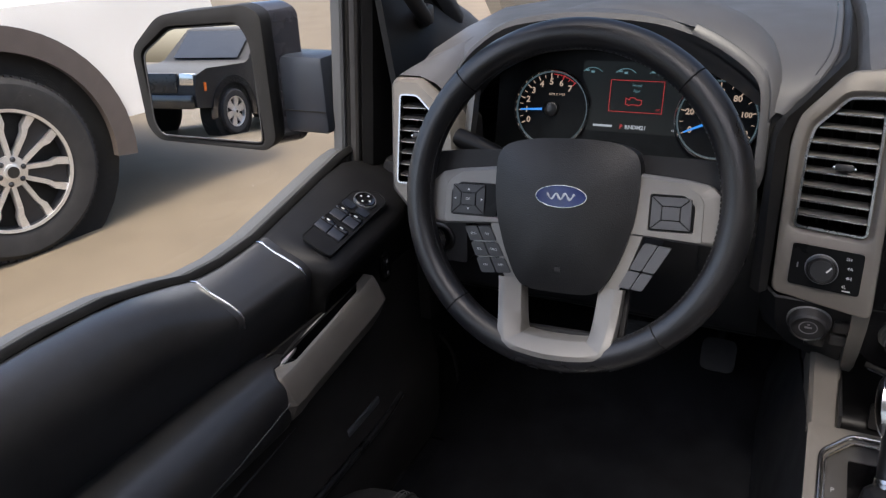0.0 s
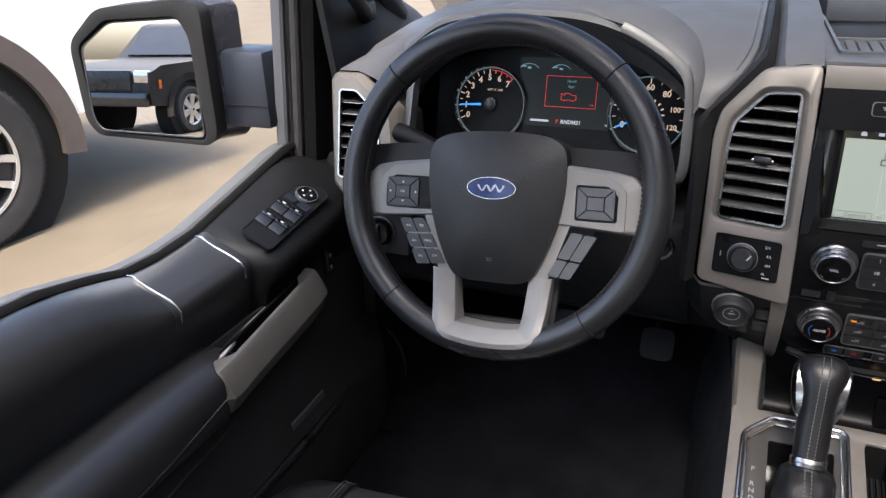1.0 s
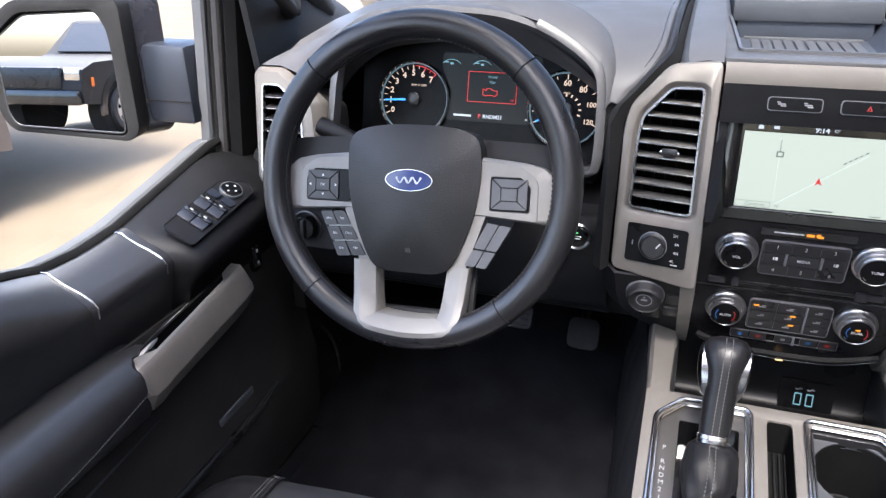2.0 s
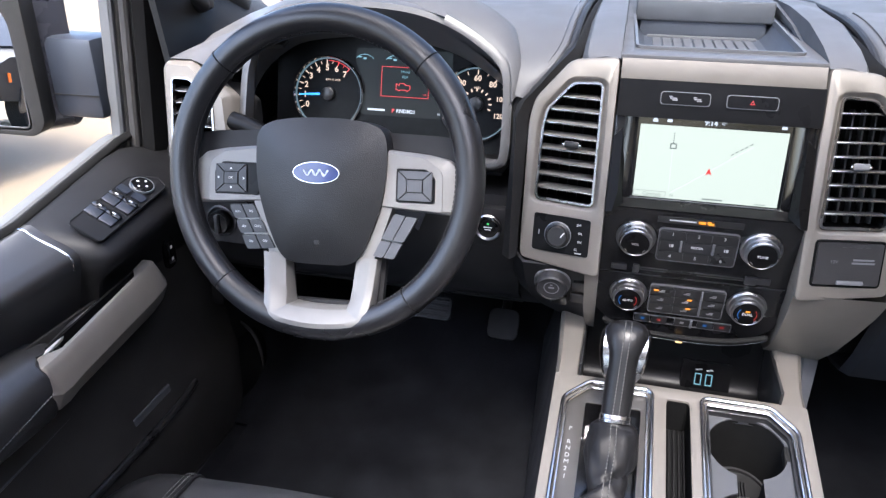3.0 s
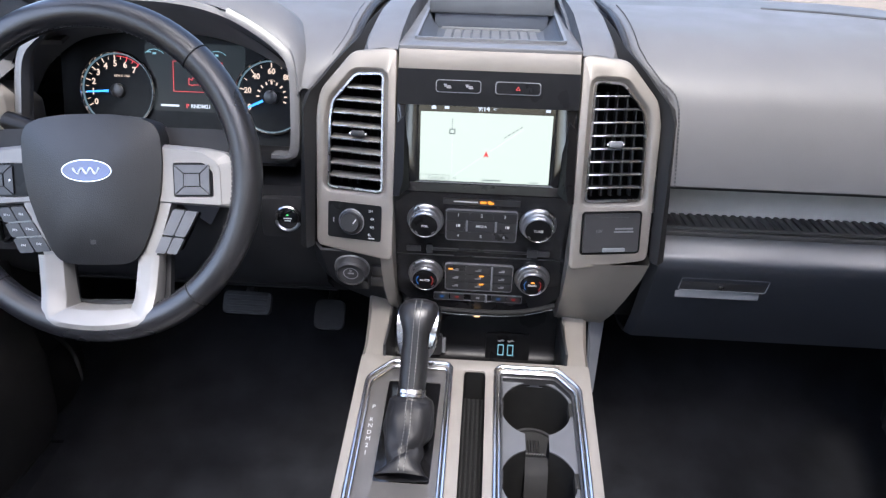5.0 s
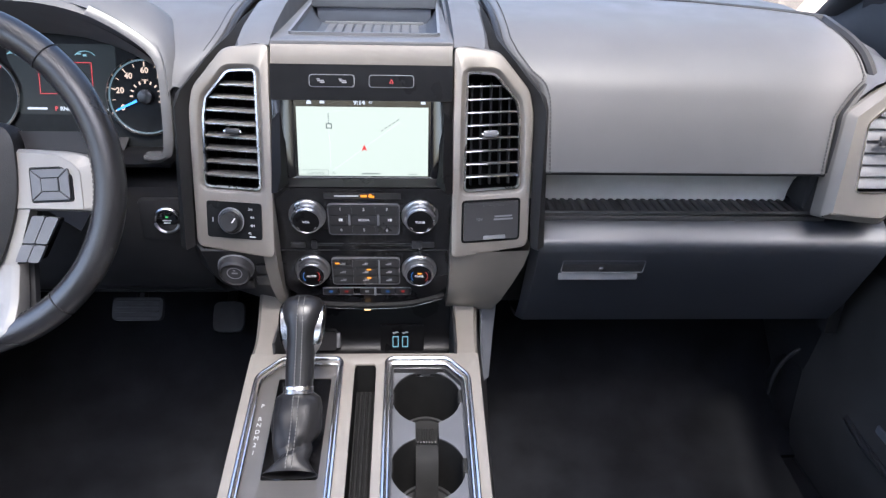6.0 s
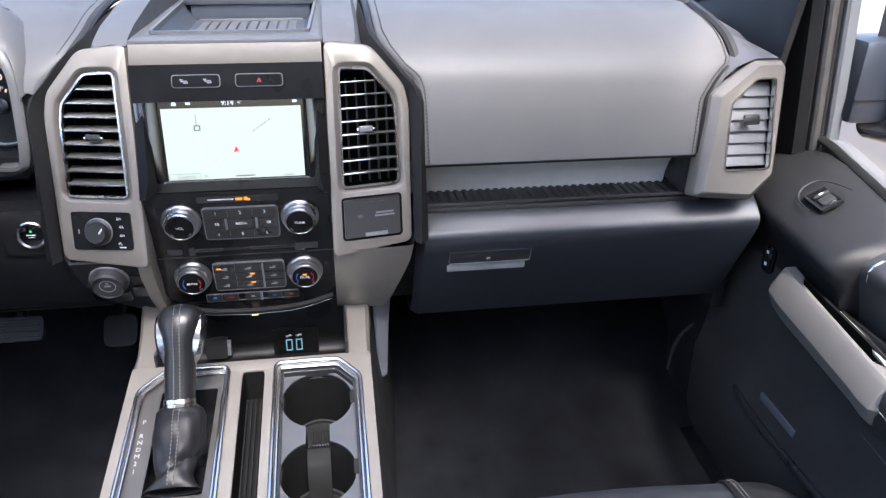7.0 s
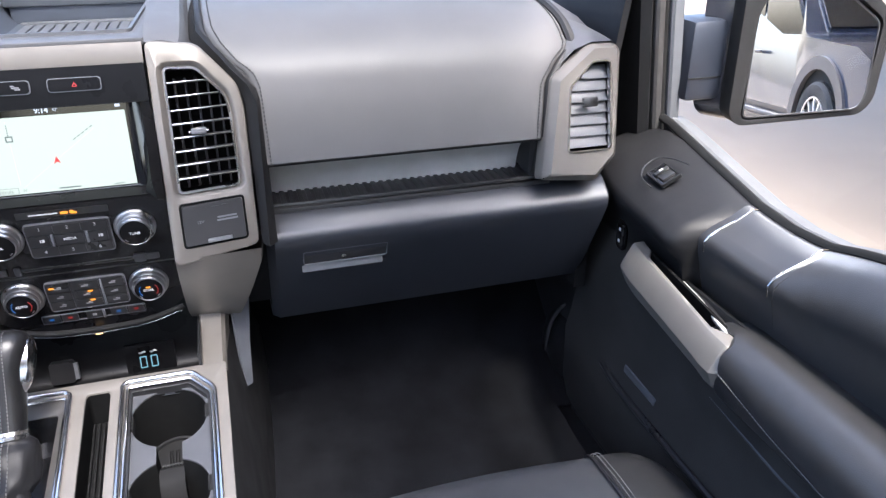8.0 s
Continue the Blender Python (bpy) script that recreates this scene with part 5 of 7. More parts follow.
part("gauge_words", words("MPH", 0.0048, I @ Matrix.Translation((0, 0, -0.0008)), -0.3225, 0.0280, 0, 0.0001), L_SKIN, gs)
part("inner_scale", merged(*[block(0, 0, 0, 0.0045, 0.0024, 0.0003, 0, I @ Matrix.Translation((-0.3225 + 0.021 * math.cos(a), 0.0045 + 0.021 * math.sin(a), -0.0008)) @ Matrix.Rotation(a, 4, "Z")) for a in (radians(q) for q in range(-20, 200, 22))]), L_SKIN, gs, "inner metric scale")
SCREENG = lit("dim_screen_glow", (0.20, 0.27, 0.28), 0.06)
SCREENG.node_tree.nodes["Principled BSDF"].inputs["Specular IOR Level"].default_value = 0.12
ms = part("message_screen", prism(round_poly([(-0.505, -0.022), (-0.372, -0.022), (-0.362, 0.050), (-0.362, 0.0775), (-0.5145, 0.0775), (-0.5145, 0.055), (-0.497, 0.020)], 0.006), -0.0022, -0.0012, 0, I), SCREENG, clu, "small dim message screen")
part("message_frame", rim(rect(-0.4725, 0.0072, -0.3965, 0.0522), rect(-0.4715, 0.0082, -0.3975, 0.0512), -0.001, -0.0006, 0, I), L_RED, ms, "red warning frame")
part("message_words", words("Hood", 0.0058, I @ Matrix.Translation((0, 0, -0.0008)), -0.4345, 0.0450, 0, 0.0001), L_ICE, ms)
part("message_words", words("Ajar", 0.0058, I @ Matrix.Translation((0, 0, -0.0008)), -0.4345, 0.0375, 0, 0.0001), L_ICE, ms)
CARP = [(-0.012, -0.005), (-0.009, -0.005), (-0.007, -0.0065), (-0.004, -0.005), (0.004, -0.005), (0.006, -0.0065), (0.009, -0.005), (0.0115, -0.003), (0.011, 0.003), (0.004, 0.0035), (0.001, 0.006), (-0.006, 0.006), (-0.007, 0.003), (-0.012, 0.0055)]
CARQ = [(x - 0.4370, y + 0.0225) for x, y in CARP]
part("car_mark", rim(CARQ, inset(CARQ, 0.0012), -0.001, -0.0006, 0, I), L_RED, ms, "red outline of a car with its bonnet up")
part("message_words", words("OK", 0.0042, I @ Matrix.Translation((0, 0, -0.0008)), -0.4025, 0.0125, 0, 0.0001), L_RED, ms)
part("odometer_bar", block(-0.4785, -0.0135, -0.0009, 0.028, 0.0032, 0.0004, 0, I), L_WHITE, ms, "white mileage bar")
part("gear_words", words("RNDM21", 0.0078, I @ Matrix.Translation((0, 0, -0.0008)), -0.4310, -0.0138, 0, 0.0001, bold=0.03), L_WHITE, ms)
part("gear_words", words("P", 0.0082, I @ Matrix.Translation((0, 0, -0.0008)), -0.4515, -0.0138, 0, 0.0001, bold=0.04), L_RED, ms, "red letter of the chosen gear")
part("direction_mark", words("N", 0.005, I @ Matrix.Translation((0, 0, -0.0008)), -0.379, -0.0145, 0, 0.0001), L_WHITE, ms)
for cx in (-0.500, -0.452, -0.405):
    arc = [(cx + 0.017 * math.cos(a), 0.054 + 0.014 * math.sin(a), -0.0008) for a in (radians(q) for q in range(35, 146, 11))]
    part("small_gauge", merged(tube(arc, 0.0006, 4, m=I), block(cx, 0.062, -0.0008, 0.005, 0.003, 0.0004, 0, I), block(cx - 0.008, 0.064, -0.0008, 0.006, 0.002, 0.0004, 0, I)), L_ICE, ms)
# bezel: silver cheeks and a soft hood
def bezel_line(s):
    """Path of the silver cheek from the top of the cluster down its side."""
    return spline([(-0.449 + s * q[0], q[1], q[2]) for q in ((0.098, 0.965, 1.353), (0.135, 0.960, 1.335), (0.172, 0.953, 1.310), (0.188, 0.945, 1.285), (0.192, 0.930, 1.235), (0.192, 0.915, 1.185), (0.182, 0.912, 1.172), (0.160, 0.912, 1.172))], 5)


for s in (-1, 1):
    line = bezel_line(s)
    rows = []
    for i, p in enumerate(line):
        d = (line[min(i + 1, len(line) - 1)] - line[max(i - 1, 0)]).normalized()
        nrm = Vector((0, -0.95, 0.28))
        side = d.cross(nrm).normalized() * (-s)
        w = 0.0062 if i < len(line) - 8 else 0.0045
        if side.x * s < 0 and i < 26:
            side = -side
        rows.append([p - side * w + Vector((0, 0.02, 0)), p - side * w, p, p + side * w * 0.9 + Vector((0, 0.004, 0)), p + side * w + Vector((0, 0.05, 0))])
    part("cluster_cheek", loft(rows), SILVERD, clu, "silver edge of the cluster, shade put into its colour")
HOODX = [(-0.700, 1.255), (-0.668, 1.305), (-0.640, 1.332), (-0.600, 1.356), (-0.55, 1.366), (-0.50, 1.370), (-0.43, 1.368), (-0.38, 1.360), (-0.335, 1.343), (-0.285, 1.312), (-0.250, 1.275), (-0.238, 1.235)]
HOOD = spline([(x, 0, z) for x, z in HOODX], 3)
rows = []
for y, dz, ex in ((1.05, -0.06, 0), (0.985, -0.020, 0), (0.972, -0.007, 0), (0.976, 0.0, 0), (0.990, 0.003, 0.05), (1.02, 0.0, 0.16), (1.06, -0.012, 0.26), (1.12, -0.025, 0.34), (1.30, -0.045, 0.40), (1.45, -0.065, 0.42)):
    rows.append([(p.x + max(p.x + 0.42, 0) * ex * min(max((p.z - 1.25) / 0.05, 0), 1), y, p.z + dz) for p in HOOD])
part("cluster_hood", loft(rows), DASH, clu, "soft grey hood over the gauges")
# shoulder of the hood beside the right-hand cheek
inner = [Vector((-0.60, 0.990, 1.345)), Vector((-0.53, 0.985, 1.358)), Vector((-0.46, 0.985, 1.364)), Vector((-0.405, 0.985, 1.364)), Vector((-0.378, 0.974, 1.359))] + bezel_line(1)[:20]
outer = spline([(-0.391, 1.05, 1.380), (-0.343, 1.04, 1.377), (-0.289, 1.02, 1.356), (-0.262, 1.0, 1.331), (-0.244, 0.968, 1.295), (-0.240, 0.955, 1.255)], 4)[:20]
outer = [Vector((-0.66, 1.07, 1.325)), Vector((-0.585, 1.07, 1.350)), Vector((-0.52, 1.065, 1.370)), Vector((-0.45, 1.06, 1.381)), Vector((-0.42, 1.055, 1.381))] + outer
rows = []
for p, q in zip(inner, outer):
    m0 = p.lerp(q, 0.5) + Vector((0.0, -0.006, 0.006))
    rows.append([p + Vector((0, 0.02, -0.01)), p + Vector((0.002, 0.004, 0.001)), p.lerp(m0, 0.5) + Vector((0, -0.001, 0.002)), m0, q.lerp(m0, 0.4) + Vector((0, 0, 0.001)), q, q + Vector((0.006, 0.03, -0.012)), q + Vector((0.010, 0.07, -0.05))])
part("hood_shoulder", loft(rows), DASH, clu, "soft grey shoulder of the hood")
part("cheek_filler", block(-0.250, 0.972, 1.225, 0.030, 0.05, 0.095, 0.008), SOFT, clu)
# walls of the gauge tunnel
part("tunnel", loft([[(p.x * 0.96 - 0.018, 0.98, p.z - 0.016) for p in HOOD], [(p.x * 0.95 - 0.0225, 1.07, p.z - 0.035) for p in HOOD]]), GLOSS, clu, "dark gauge tunnel")
part("column_shroud", loft([[(x, 1.03, 1.165), (x, 0.98, 1.168 - 3.0 * (x + 0.445) ** 2), (x, 0.90, 1.160 - 4.0 * (x + 0.445) ** 2), (x, 0.83, 1.150 - 5 * (x + 0.445) ** 2)] for x in (-0.54, -0.50, -0.445, -0.39, -0.35)], thick=0.006), SOFT, clu, "black steering column cover")
part("tunnel_floor", loft([[(x, 0.925, 1.160), (x, 0.99, 1.155), (x, 1.06, 1.148)] for x in (-0.64, -0.45, -0.26)], thick=0.004), PANEL, clu)

# ---- steering wheel ----
W = frame_at(-0.439, 0.735, 1.204, 18, 0, 2.6)
wheel = thing("steering_wheel", (-0.439, 0.78, 1.19), "black leather steering wheel with satin silver spokes", "steering wheel")
ring = [(0.1770 * math.cos(a), 0.1770 * math.sin(a), 0.0) for a in (2 * math.pi * i / 96 for i in range(96))]
part("rim", tube(ring, 0.0166, 18, closed=True, m=W, flat=1.0), WRAP, wheel, "thick black leather rim")
for q in (46, 134, 227, 309.5):
    a = radians(q)
    d = Vector((math.cos(a), math.sin(a), 0))
    loop = [d * (0.177 + 0.0167 * math.cos(b)) + Vector((0, 0, 0.0167 * math.sin(b))) for b in (2 * math.pi * i / 20 for i in range(20))]
    part("rim_seam", tube(loop, 0.0009, 5, closed=True, m=W), RUBBER, wheel, "seam across the rim")
inner = [((0.1770 - 0.0160) * math.cos(a), (0.1770 - 0.0160) * math.sin(a), 0.0055) for a in (2 * math.pi * i / 120 for i in range(121))]
part("stitching", stitches([W @ Vector(p) for p in inner], 0.0055, 0.0006), DARKTHREAD, wheel, "stitching inside the rim")
HUBH = [(0.0, 0.0665), (0.030, 0.066), (0.058, 0.062), (0.074, 0.055), (0.080, 0.042), (0.0805, 0.010), (0.077, -0.022), (0.067, -0.055), (0.0535, -0.086), (0.044, -0.0985), (0.030, -0.1025), (0.0, -0.103)]
HUB = [(-x, y) for x, y in HUBH[1:-1]][::1]
HUB = HUBH[::-1] + HUB
HUB = [(p[0], p[1]) for p in HUB]


def dome(poly, base, h, drop, m, levels=5, cx=0.0, cy=-0.015):
    """A softly crowned cover over an outline."""
    rows = [[(x, y, base) for x, y in poly]]
    for k in range(levels + 1):
        t = k / levels
        s = 1 - 0.92 * t
        e = (1 - (1 - t) ** 2.2)
        rows.append([(cx + (x - cx) * (s if k else 1), cy + (y - cy) * (s if k else 1), drop + (h - drop) * e) for x, y in poly])
    bm = loft(rows, closed=True, caps=True)
    bm.transform(m)
    return bm


part("hub_cover", dome(round_poly(HUB, 0.01, 2), -0.030, 0.013, 0.002, W), mat("airbag_vinyl", (0.0105, 0.0105, 0.0115), 0.38, bump=(900, 0.34, 0.0006), vary=(50, 0.12), smudge=0.04, spec=0.42), wheel, "grained black airbag cover")
oval = [(0.0275 * math.cos(a), 0.0115 * math.sin(a)) for a in (2 * math.pi * i / 40 for i in range(40))]
WB = W @ Matrix.Translation((0.0, 0.004, 0.0115))
bd = part("badge", prism([(x * 1.035, y * 1.07) for x, y in oval], -0.004, 0.0022, 0.0008, WB), CHROME, wheel, "oval blue badge with a chrome edge")
part("badge_field", prism(oval, 0.0015, 0.0028, 0.0005, WB), mat("badge_blue", (0.012, 0.022, 0.11), 0.18, coat=0.8, vary=(60, 0.1)), bd, "dark blue enamel")
part("badge_bar", tube(spline([(-0.0150 + 0.0050 * i, 0.0032 * (-1) ** i, 0.0029) for i in range(7)], 5), [0.0011 + 0.0004 * math.sin(i * 1.1) for i in range(31)], 6, m=WB, flat=0.5), mat("badge_silver", (0.42, 0.45, 0.52), 0.4, metal=0.3, vary=(60, 0.05)), bd, "silver wavy ribbon")
part("hub_mark", merged(block(0.0, -0.062, 0.0095, 0.024, 0.003, 0.0008, 0, W), block(0.0, -0.076, 0.0085, 0.006, 0.005, 0.0008, 0, W)), SOFT, wheel, "moulded mark")
for s in (1, -1):
    sp = [(0.062, 0.0345), (0.126, 0.0285), (0.150, 0.0235), (0.1635, 0.0120), (0.1640, -0.0340), (0.157, -0.0385), (0.086, -0.0340), (0.062, -0.0325)]
    face = [(0.062, 0.0320), (0.1245, 0.0250), (0.1400, 0.0150), (0.1450, 0.0060), (0.1455, -0.0340), (0.1420, -0.0355), (0.085, -0.0320), (0.062, -0.0310)]
    near = 0.078 if s < 0 else 0.091
    pod = [(near, 0.0125), (0.1255, 0.0125), (0.1365, 0.0020), (0.1365, -0.0258), (near, -0.0258)]
    flip = lambda poly: [(s * x, y) for x, y in (poly if s < 0 else poly[::-1])]
    spr, facer = flip(round_poly(sp, 0.004)), flip(round_poly(face, 0.004))
    shell = loft([[(x, y, z) for x, y in poly] for poly, z in ((spr, -0.022), (spr, -0.0075), (inset(spr, 0.001), -0.0062), (facer, -0.0030), (inset(facer, 0.0008), -0.0020))], closed=True)
    shell.transform(W)
    part("spoke", merged(shell, plate(inset(facer, 0.0008), [flip(round_poly(pod, 0.003))], -0.016, -0.0020, W)), ALU, wheel, "satin silver spoke")
    part("spoke_back", prism(flip([(0.060, 0.053), (0.135, 0.050), (0.174, 0.046), (0.172, -0.035), (0.09, -0.036), (0.06, -0.036)]), -0.034, -0.021, 0.003, W), SOFT, wheel, "black back of the spoke")
    part("spoke_web", prism(flip([(0.062, -0.027), (0.043, -0.094), (0.0660, -0.094), (0.0885, -0.027)]), -0.022, -0.0045, 0.0015, W), ALU, wheel, "satin silver strip beside the airbag cover")
    pd = part("button_pod", prism(flip(round_poly(inset(pod[::-1], 0.0008), 0.003)), -0.020, -0.001, 0.001, W), PANEL, wheel, "black button pod")
    cx, cy, w, h = s * 0.1135, -0.0066, 0.0205, 0.0172
    iw, ih = 0.0092, 0.0072
    for tri in (((-w, h), (w, h), (iw, ih), (-iw, ih)), ((w, h), (w, -h), (iw, -ih), (iw, ih)), ((w, -h), (-w, -h), (-iw, -ih), (iw, -ih)), ((-w, -h), (-w, h), (-iw, ih), (-iw, -ih))):
        q = inset([(cx + x, cy + y) for x, y in tri][::-1], 0.0007)
        part("arrow_button", prism(q, -0.002, 0.0012, 0.0006, W), KEY if s < 0 else SPOKEKEY, pd)
    part("centre_button", prism(inset(rect(cx - iw, cy - ih, cx + iw, cy + ih), 0.0006), -0.002, 0.0022, 0.0007, W), KEY if s < 0 else SPOKEKEY, pd)
    if s < 0:
        part("button_word", words("OK", 0.0042, W @ Matrix.Translation((0, 0, 0.0024)), cx, cy, 0, 0.0001), INK, pd)
        part("arrow_marks", merged(*[prism([(cx + ax + 0.0018 * math.cos(b + a), cy + ay + 0.0018 * math.sin(b + a)) for b in (0, 2.1, 4.2)], 0.0011, 0.0016, 0, W) for ax, ay, a in ((0.0165, 0, 0), (-0.0165, 0, math.pi), (0, 0.011, math.pi / 2), (0, -0.011, -math.pi / 2))]), INK, pd)
    low = [(0.1180, -0.0420), (0.0890, -0.0385), (0.0640, -0.0905), (0.0900, -0.0925)] if s > 0 else [(0.1190, -0.0375), (0.0865, -0.0355), (0.0560, -0.0890), (0.0940, -0.0920)]
    part("key_base", prism(flip(round_poly(inset(low[::-1], -0.0025)[::-1], 0.004)[::1]), -0.024, -0.006, 0.001, W), GLOSS, wheel, "black key base")

    def lerp2(u, v):
        a = Vector(low[0]).lerp(Vector(low[1]), u)
        b = Vector(low[3]).lerp(Vector(low[2]), u)
        return tuple(a.lerp(b, v))

    for u0, u1 in ((0.02, 0.48), (0.52, 0.98)):
        for v0, v1 in (((0.02, 0.58), (0.62, 0.98)) if s > 0 else ((0.02, 0.32), (0.36, 0.64), (0.68, 0.98))):
            q = [lerp2(u0, v0), lerp2(u1, v0), lerp2(u1, v1), lerp2(u0, v1)]
            part("spoke_key", prism(flip(round_poly(q[::1], 0.002, 2)), -0.008, -0.0025, 0.0008, W), SPOKEKEY if s > 0 else KEY, wheel)
    if s < 0:
        for (u, v), t in (((0.25, 0.18), "SET+"), ((0.75, 0.18), "RES"), ((0.25, 0.5), "SET-"), ((0.75, 0.5), "CNCL"), ((0.25, 0.82), "ON"), ((0.75, 0.82), "OFF")):
            x, y = lerp2(u, v)
            part("key_word", words(t, 0.0036, W @ Matrix.Translation((0, 0, -0.0023)), -x, y, -6, 0.0001), INK, wheel)
YOKE_O = [(-0.072, -0.092), (-0.065, -0.154), (-0.052, -0.170), (0.0, -0.1765), (0.052, -0.170), (0.065, -0.154), (0.072, -0.092)]
YOKE_I = [(0.044, -0.092), (0.039, -0.146), (0.032, -0.1525), (0.0, -0.1545), (-0.032, -0.1525), (-0.039, -0.146), (-0.044, -0.092)]
YO = spline([Vector((x, y, 0)) for x, y in YOKE_O], 8)
YI = spline([Vector((x, y, 0)) for x, y in YOKE_I[::-1]], 8)
rows = []
for p, q in zip(YO, YI):
    lift = float(np.interp(-p.y, [0.10, 0.135, 0.155, 0.18], [0.0015, 0.0060, 0.0140, 0.0200]))
    low = float(np.interp(-q.y, [0.10, 0.14, 0.152, 0.16], [-0.0040, 0.0010, 0.0080, 0.0110]))
    rows.append([W @ Vector((v.x, v.y, z)) for v, z in ((p.lerp(q, 0.04), -0.020), (p, lift - 0.0040), (p.lerp(q, 0.03), lift - 0.0015), (p.lerp(q, 0.30), lift), (p.lerp(q, 0.36), lift - 0.0006), (p.lerp(q, 0.96), low), (q, low - 0.002), (q, -0.024))])
part("lower_spoke", loft(rows), ALU, wheel, "satin silver lower spoke")
part("lower_spoke_back", prism(round_poly([(-0.075, -0.085), (-0.070, -0.168), (0.070, -0.168), (0.075, -0.085), (0.047, -0.085), (0.043, -0.150), (-0.043, -0.150), (-0.047, -0.085)], 0.004), -0.034, -0.024, 0.003, W), SOFT, wheel)
part("column", tube([W @ Vector((0, -0.01, -0.02)), W @ Vector((0, -0.01, -0.09))], [0.07, 0.055], 28), SOFT, wheel, "black wheel hub back")
part("column_socket", lathe([(0.062, -0.12), (0.062, -0.085), (0.05, -0.08), (0.001, -0.08)], 28, W), SOFT, wheel)
# signal stalk
st = thing("signal_stalk", (-0.56, 0.90, 1.20), "black turn signal stalk behind the wheel", "control stalk")
line = spline([(-0.520, 0.885, 1.165), (-0.565, 0.895, 1.184), (-0.61, 0.906, 1.199), (-0.650, 0.914, 1.207)], 4)
part("stalk", tube(line, [0.0105 + 0.004 * i / len(line) for i in range(len(line))], 14), PANEL, st, "black stalk")
end = frame_at(-0.674, 0.917, 1.2105, 20, 8, -13)
part("stalk_end", block(0, 0, 0, 0.050, 0.034, 0.026, 0.009, end, 3), PANEL, st, "broad flattened end of the stalk")
part("stalk_ring", block(0.014, 0, 0, 0.003, 0.0352, 0.0272, 0.009, end), SATIN, st, "groove round the end")
part("stalk_marks", merged(*[block(-0.014 + 0.0085 * i, 0.004 - 0.006 * (i % 2), 0.0131, 0.0045, 0.0032, 0.0006, 0.0002, end) for i in range(4)]), DIM, st)
# light switch
H = frame_at(-0.684, 0.905, 1.052, 3)
hs = thing("light_switch", (-0.684, 0.905, 1.05), "round black headlight switch on a black plate", "control knob")
part("switch_plate", prism(round_poly(rect(-0.045, -0.035, 0.045, 0.035), 0.006), -0.03, 0.0, 0.002, H), SATIN, hs)
part("switch_ring", lathe([(0.025, 0.0), (0.025, 0.003), (0.0225, 0.004), (0.0225, 0.0)], 32, H), KEY, hs, "dark ring")
part("switch_knob", lathe([(0.0175, 0.0), (0.0175, 0.012), (0.016, 0.014), (0.001, 0.014)], 28, H), GLOSS, hs)
part("switch_bar", block(0, 0, 0.016, 0.006, 0.028, 0.008, 0.002, H), SATIN, hs)
# pedals
# Pedal rubber, lighter than the other black rubber.
PEDAL = mat("worn_pedal_rubber", (0.020, 0.0215, 0.024), 0.6, bump=(600, 0.3, 0.0008), vary=(40, 0.25), spec=0.3)
for nm, x, y, z, w, h, lab in (("brake_pedal", -0.412, 1.10, 0.832, 0.086, 0.040, "wide black brake pedal with a rubber pad"), ("accelerator_pedal", -0.294, 1.23, 0.738, 0.060, 0.060, "rounded black accelerator pedal")):
    pdl = thing(nm, (x, y, z - 0.1), lab, "pedal")
    F = frame_at(x, y, z, 38)
    pad = part("pedal_pad", prism(round_poly(rect(-w / 2, -h / 2, w / 2, h / 2), 0.010 if nm == "brake_pedal" else 0.016), -0.006, 0.006, 0.003, F), PEDAL, pdl)
    for i in range(4 if nm == "brake_pedal" else 0):
        part("pad_rib", block(0, -h * 0.36 + i * h * 0.24, 0.0065, w * 0.86, h * 0.10, 0.003, 0.001, F), PEDAL, pad)
    part("pedal_arm", tube([(x, y + 0.01, z), (x, y + 0.08, z + 0.05), (x, y + 0.15, z + 0.25)], 0.010, 8), SOFT, pdl)

DOORTOP = mat("grained_door_top", (0.0125, 0.0125, 0.0135), 0.48, bump=(1000, 0.16, 0.0005), vary=(40, 0.10), smudge=0.04, spec=0.22)
STRIPD = mat("dark_grey_rubber", (0.045, 0.044, 0.044), 0.6, vary=(40, 0.15), spec=0.35)
# kick panels at the front ends of the sills, each with a weatherstrip
for q in (-1, 1):
    kp = thing("kick_panel", (q * 0.845, 1.13, 0.55), "black moulded kick panel with a rubber weatherstrip", "trim panel", group="kick panels")
    rows = []
    for k, y in ((0.15, 1.015), (0.55, 1.03), (0.82, 1.06), (1.0, 1.11), (0.96, 1.17), (0.70, 1.23), (0.35, 1.27)):
        rows.append([(q * (0.872 - 0.085 * k * math.sin(a)), y, 0.56 + 0.175 * k * math.cos(a) ** 0.8) for a in (0.0, 0.3, 0.6, 0.9, 1.2, 1.4, 1.5)])
    part("panel_shell", loft(rows, thick=0.004), DOORTOP, kp, "black grained shell")
    part("weatherstrip", tube(spline([(q * 0.845, 1.10, 0.745), (q * 0.815, 1.13, 0.720), (q * 0.797, 1.15, 0.665), (q * 0.792, 1.15, 0.60), (q * 0.790, 1.13, 0.57)], 5), 0.0045, 8), STRIPD, kp, "grey rubber edge")

# ---- doors ----
ANTH = mat("anthracite_satin", (0.050, 0.050, 0.052), 0.34, metal=0.35, vary=(14, 0.08), smudge=0.05)


def sill(y):
    """Height of the window ledge along the door."""
    return float(np.interp(y, [-0.4, 0.30, 0.40, 0.48, 0.555, 0.60, 0.66, 0.73, 0.85, 0.956, 1.02], [1.118, 1.119, 1.122, 1.118, 1.102, 1.089, 1.086, 1.092, 1.119, 1.143, 1.150]))


FRAMEG = mat("grey_satin_frame", (0.085, 0.090, 0.100), 0.42, vary=(20, 0.08), smudge=0.05)
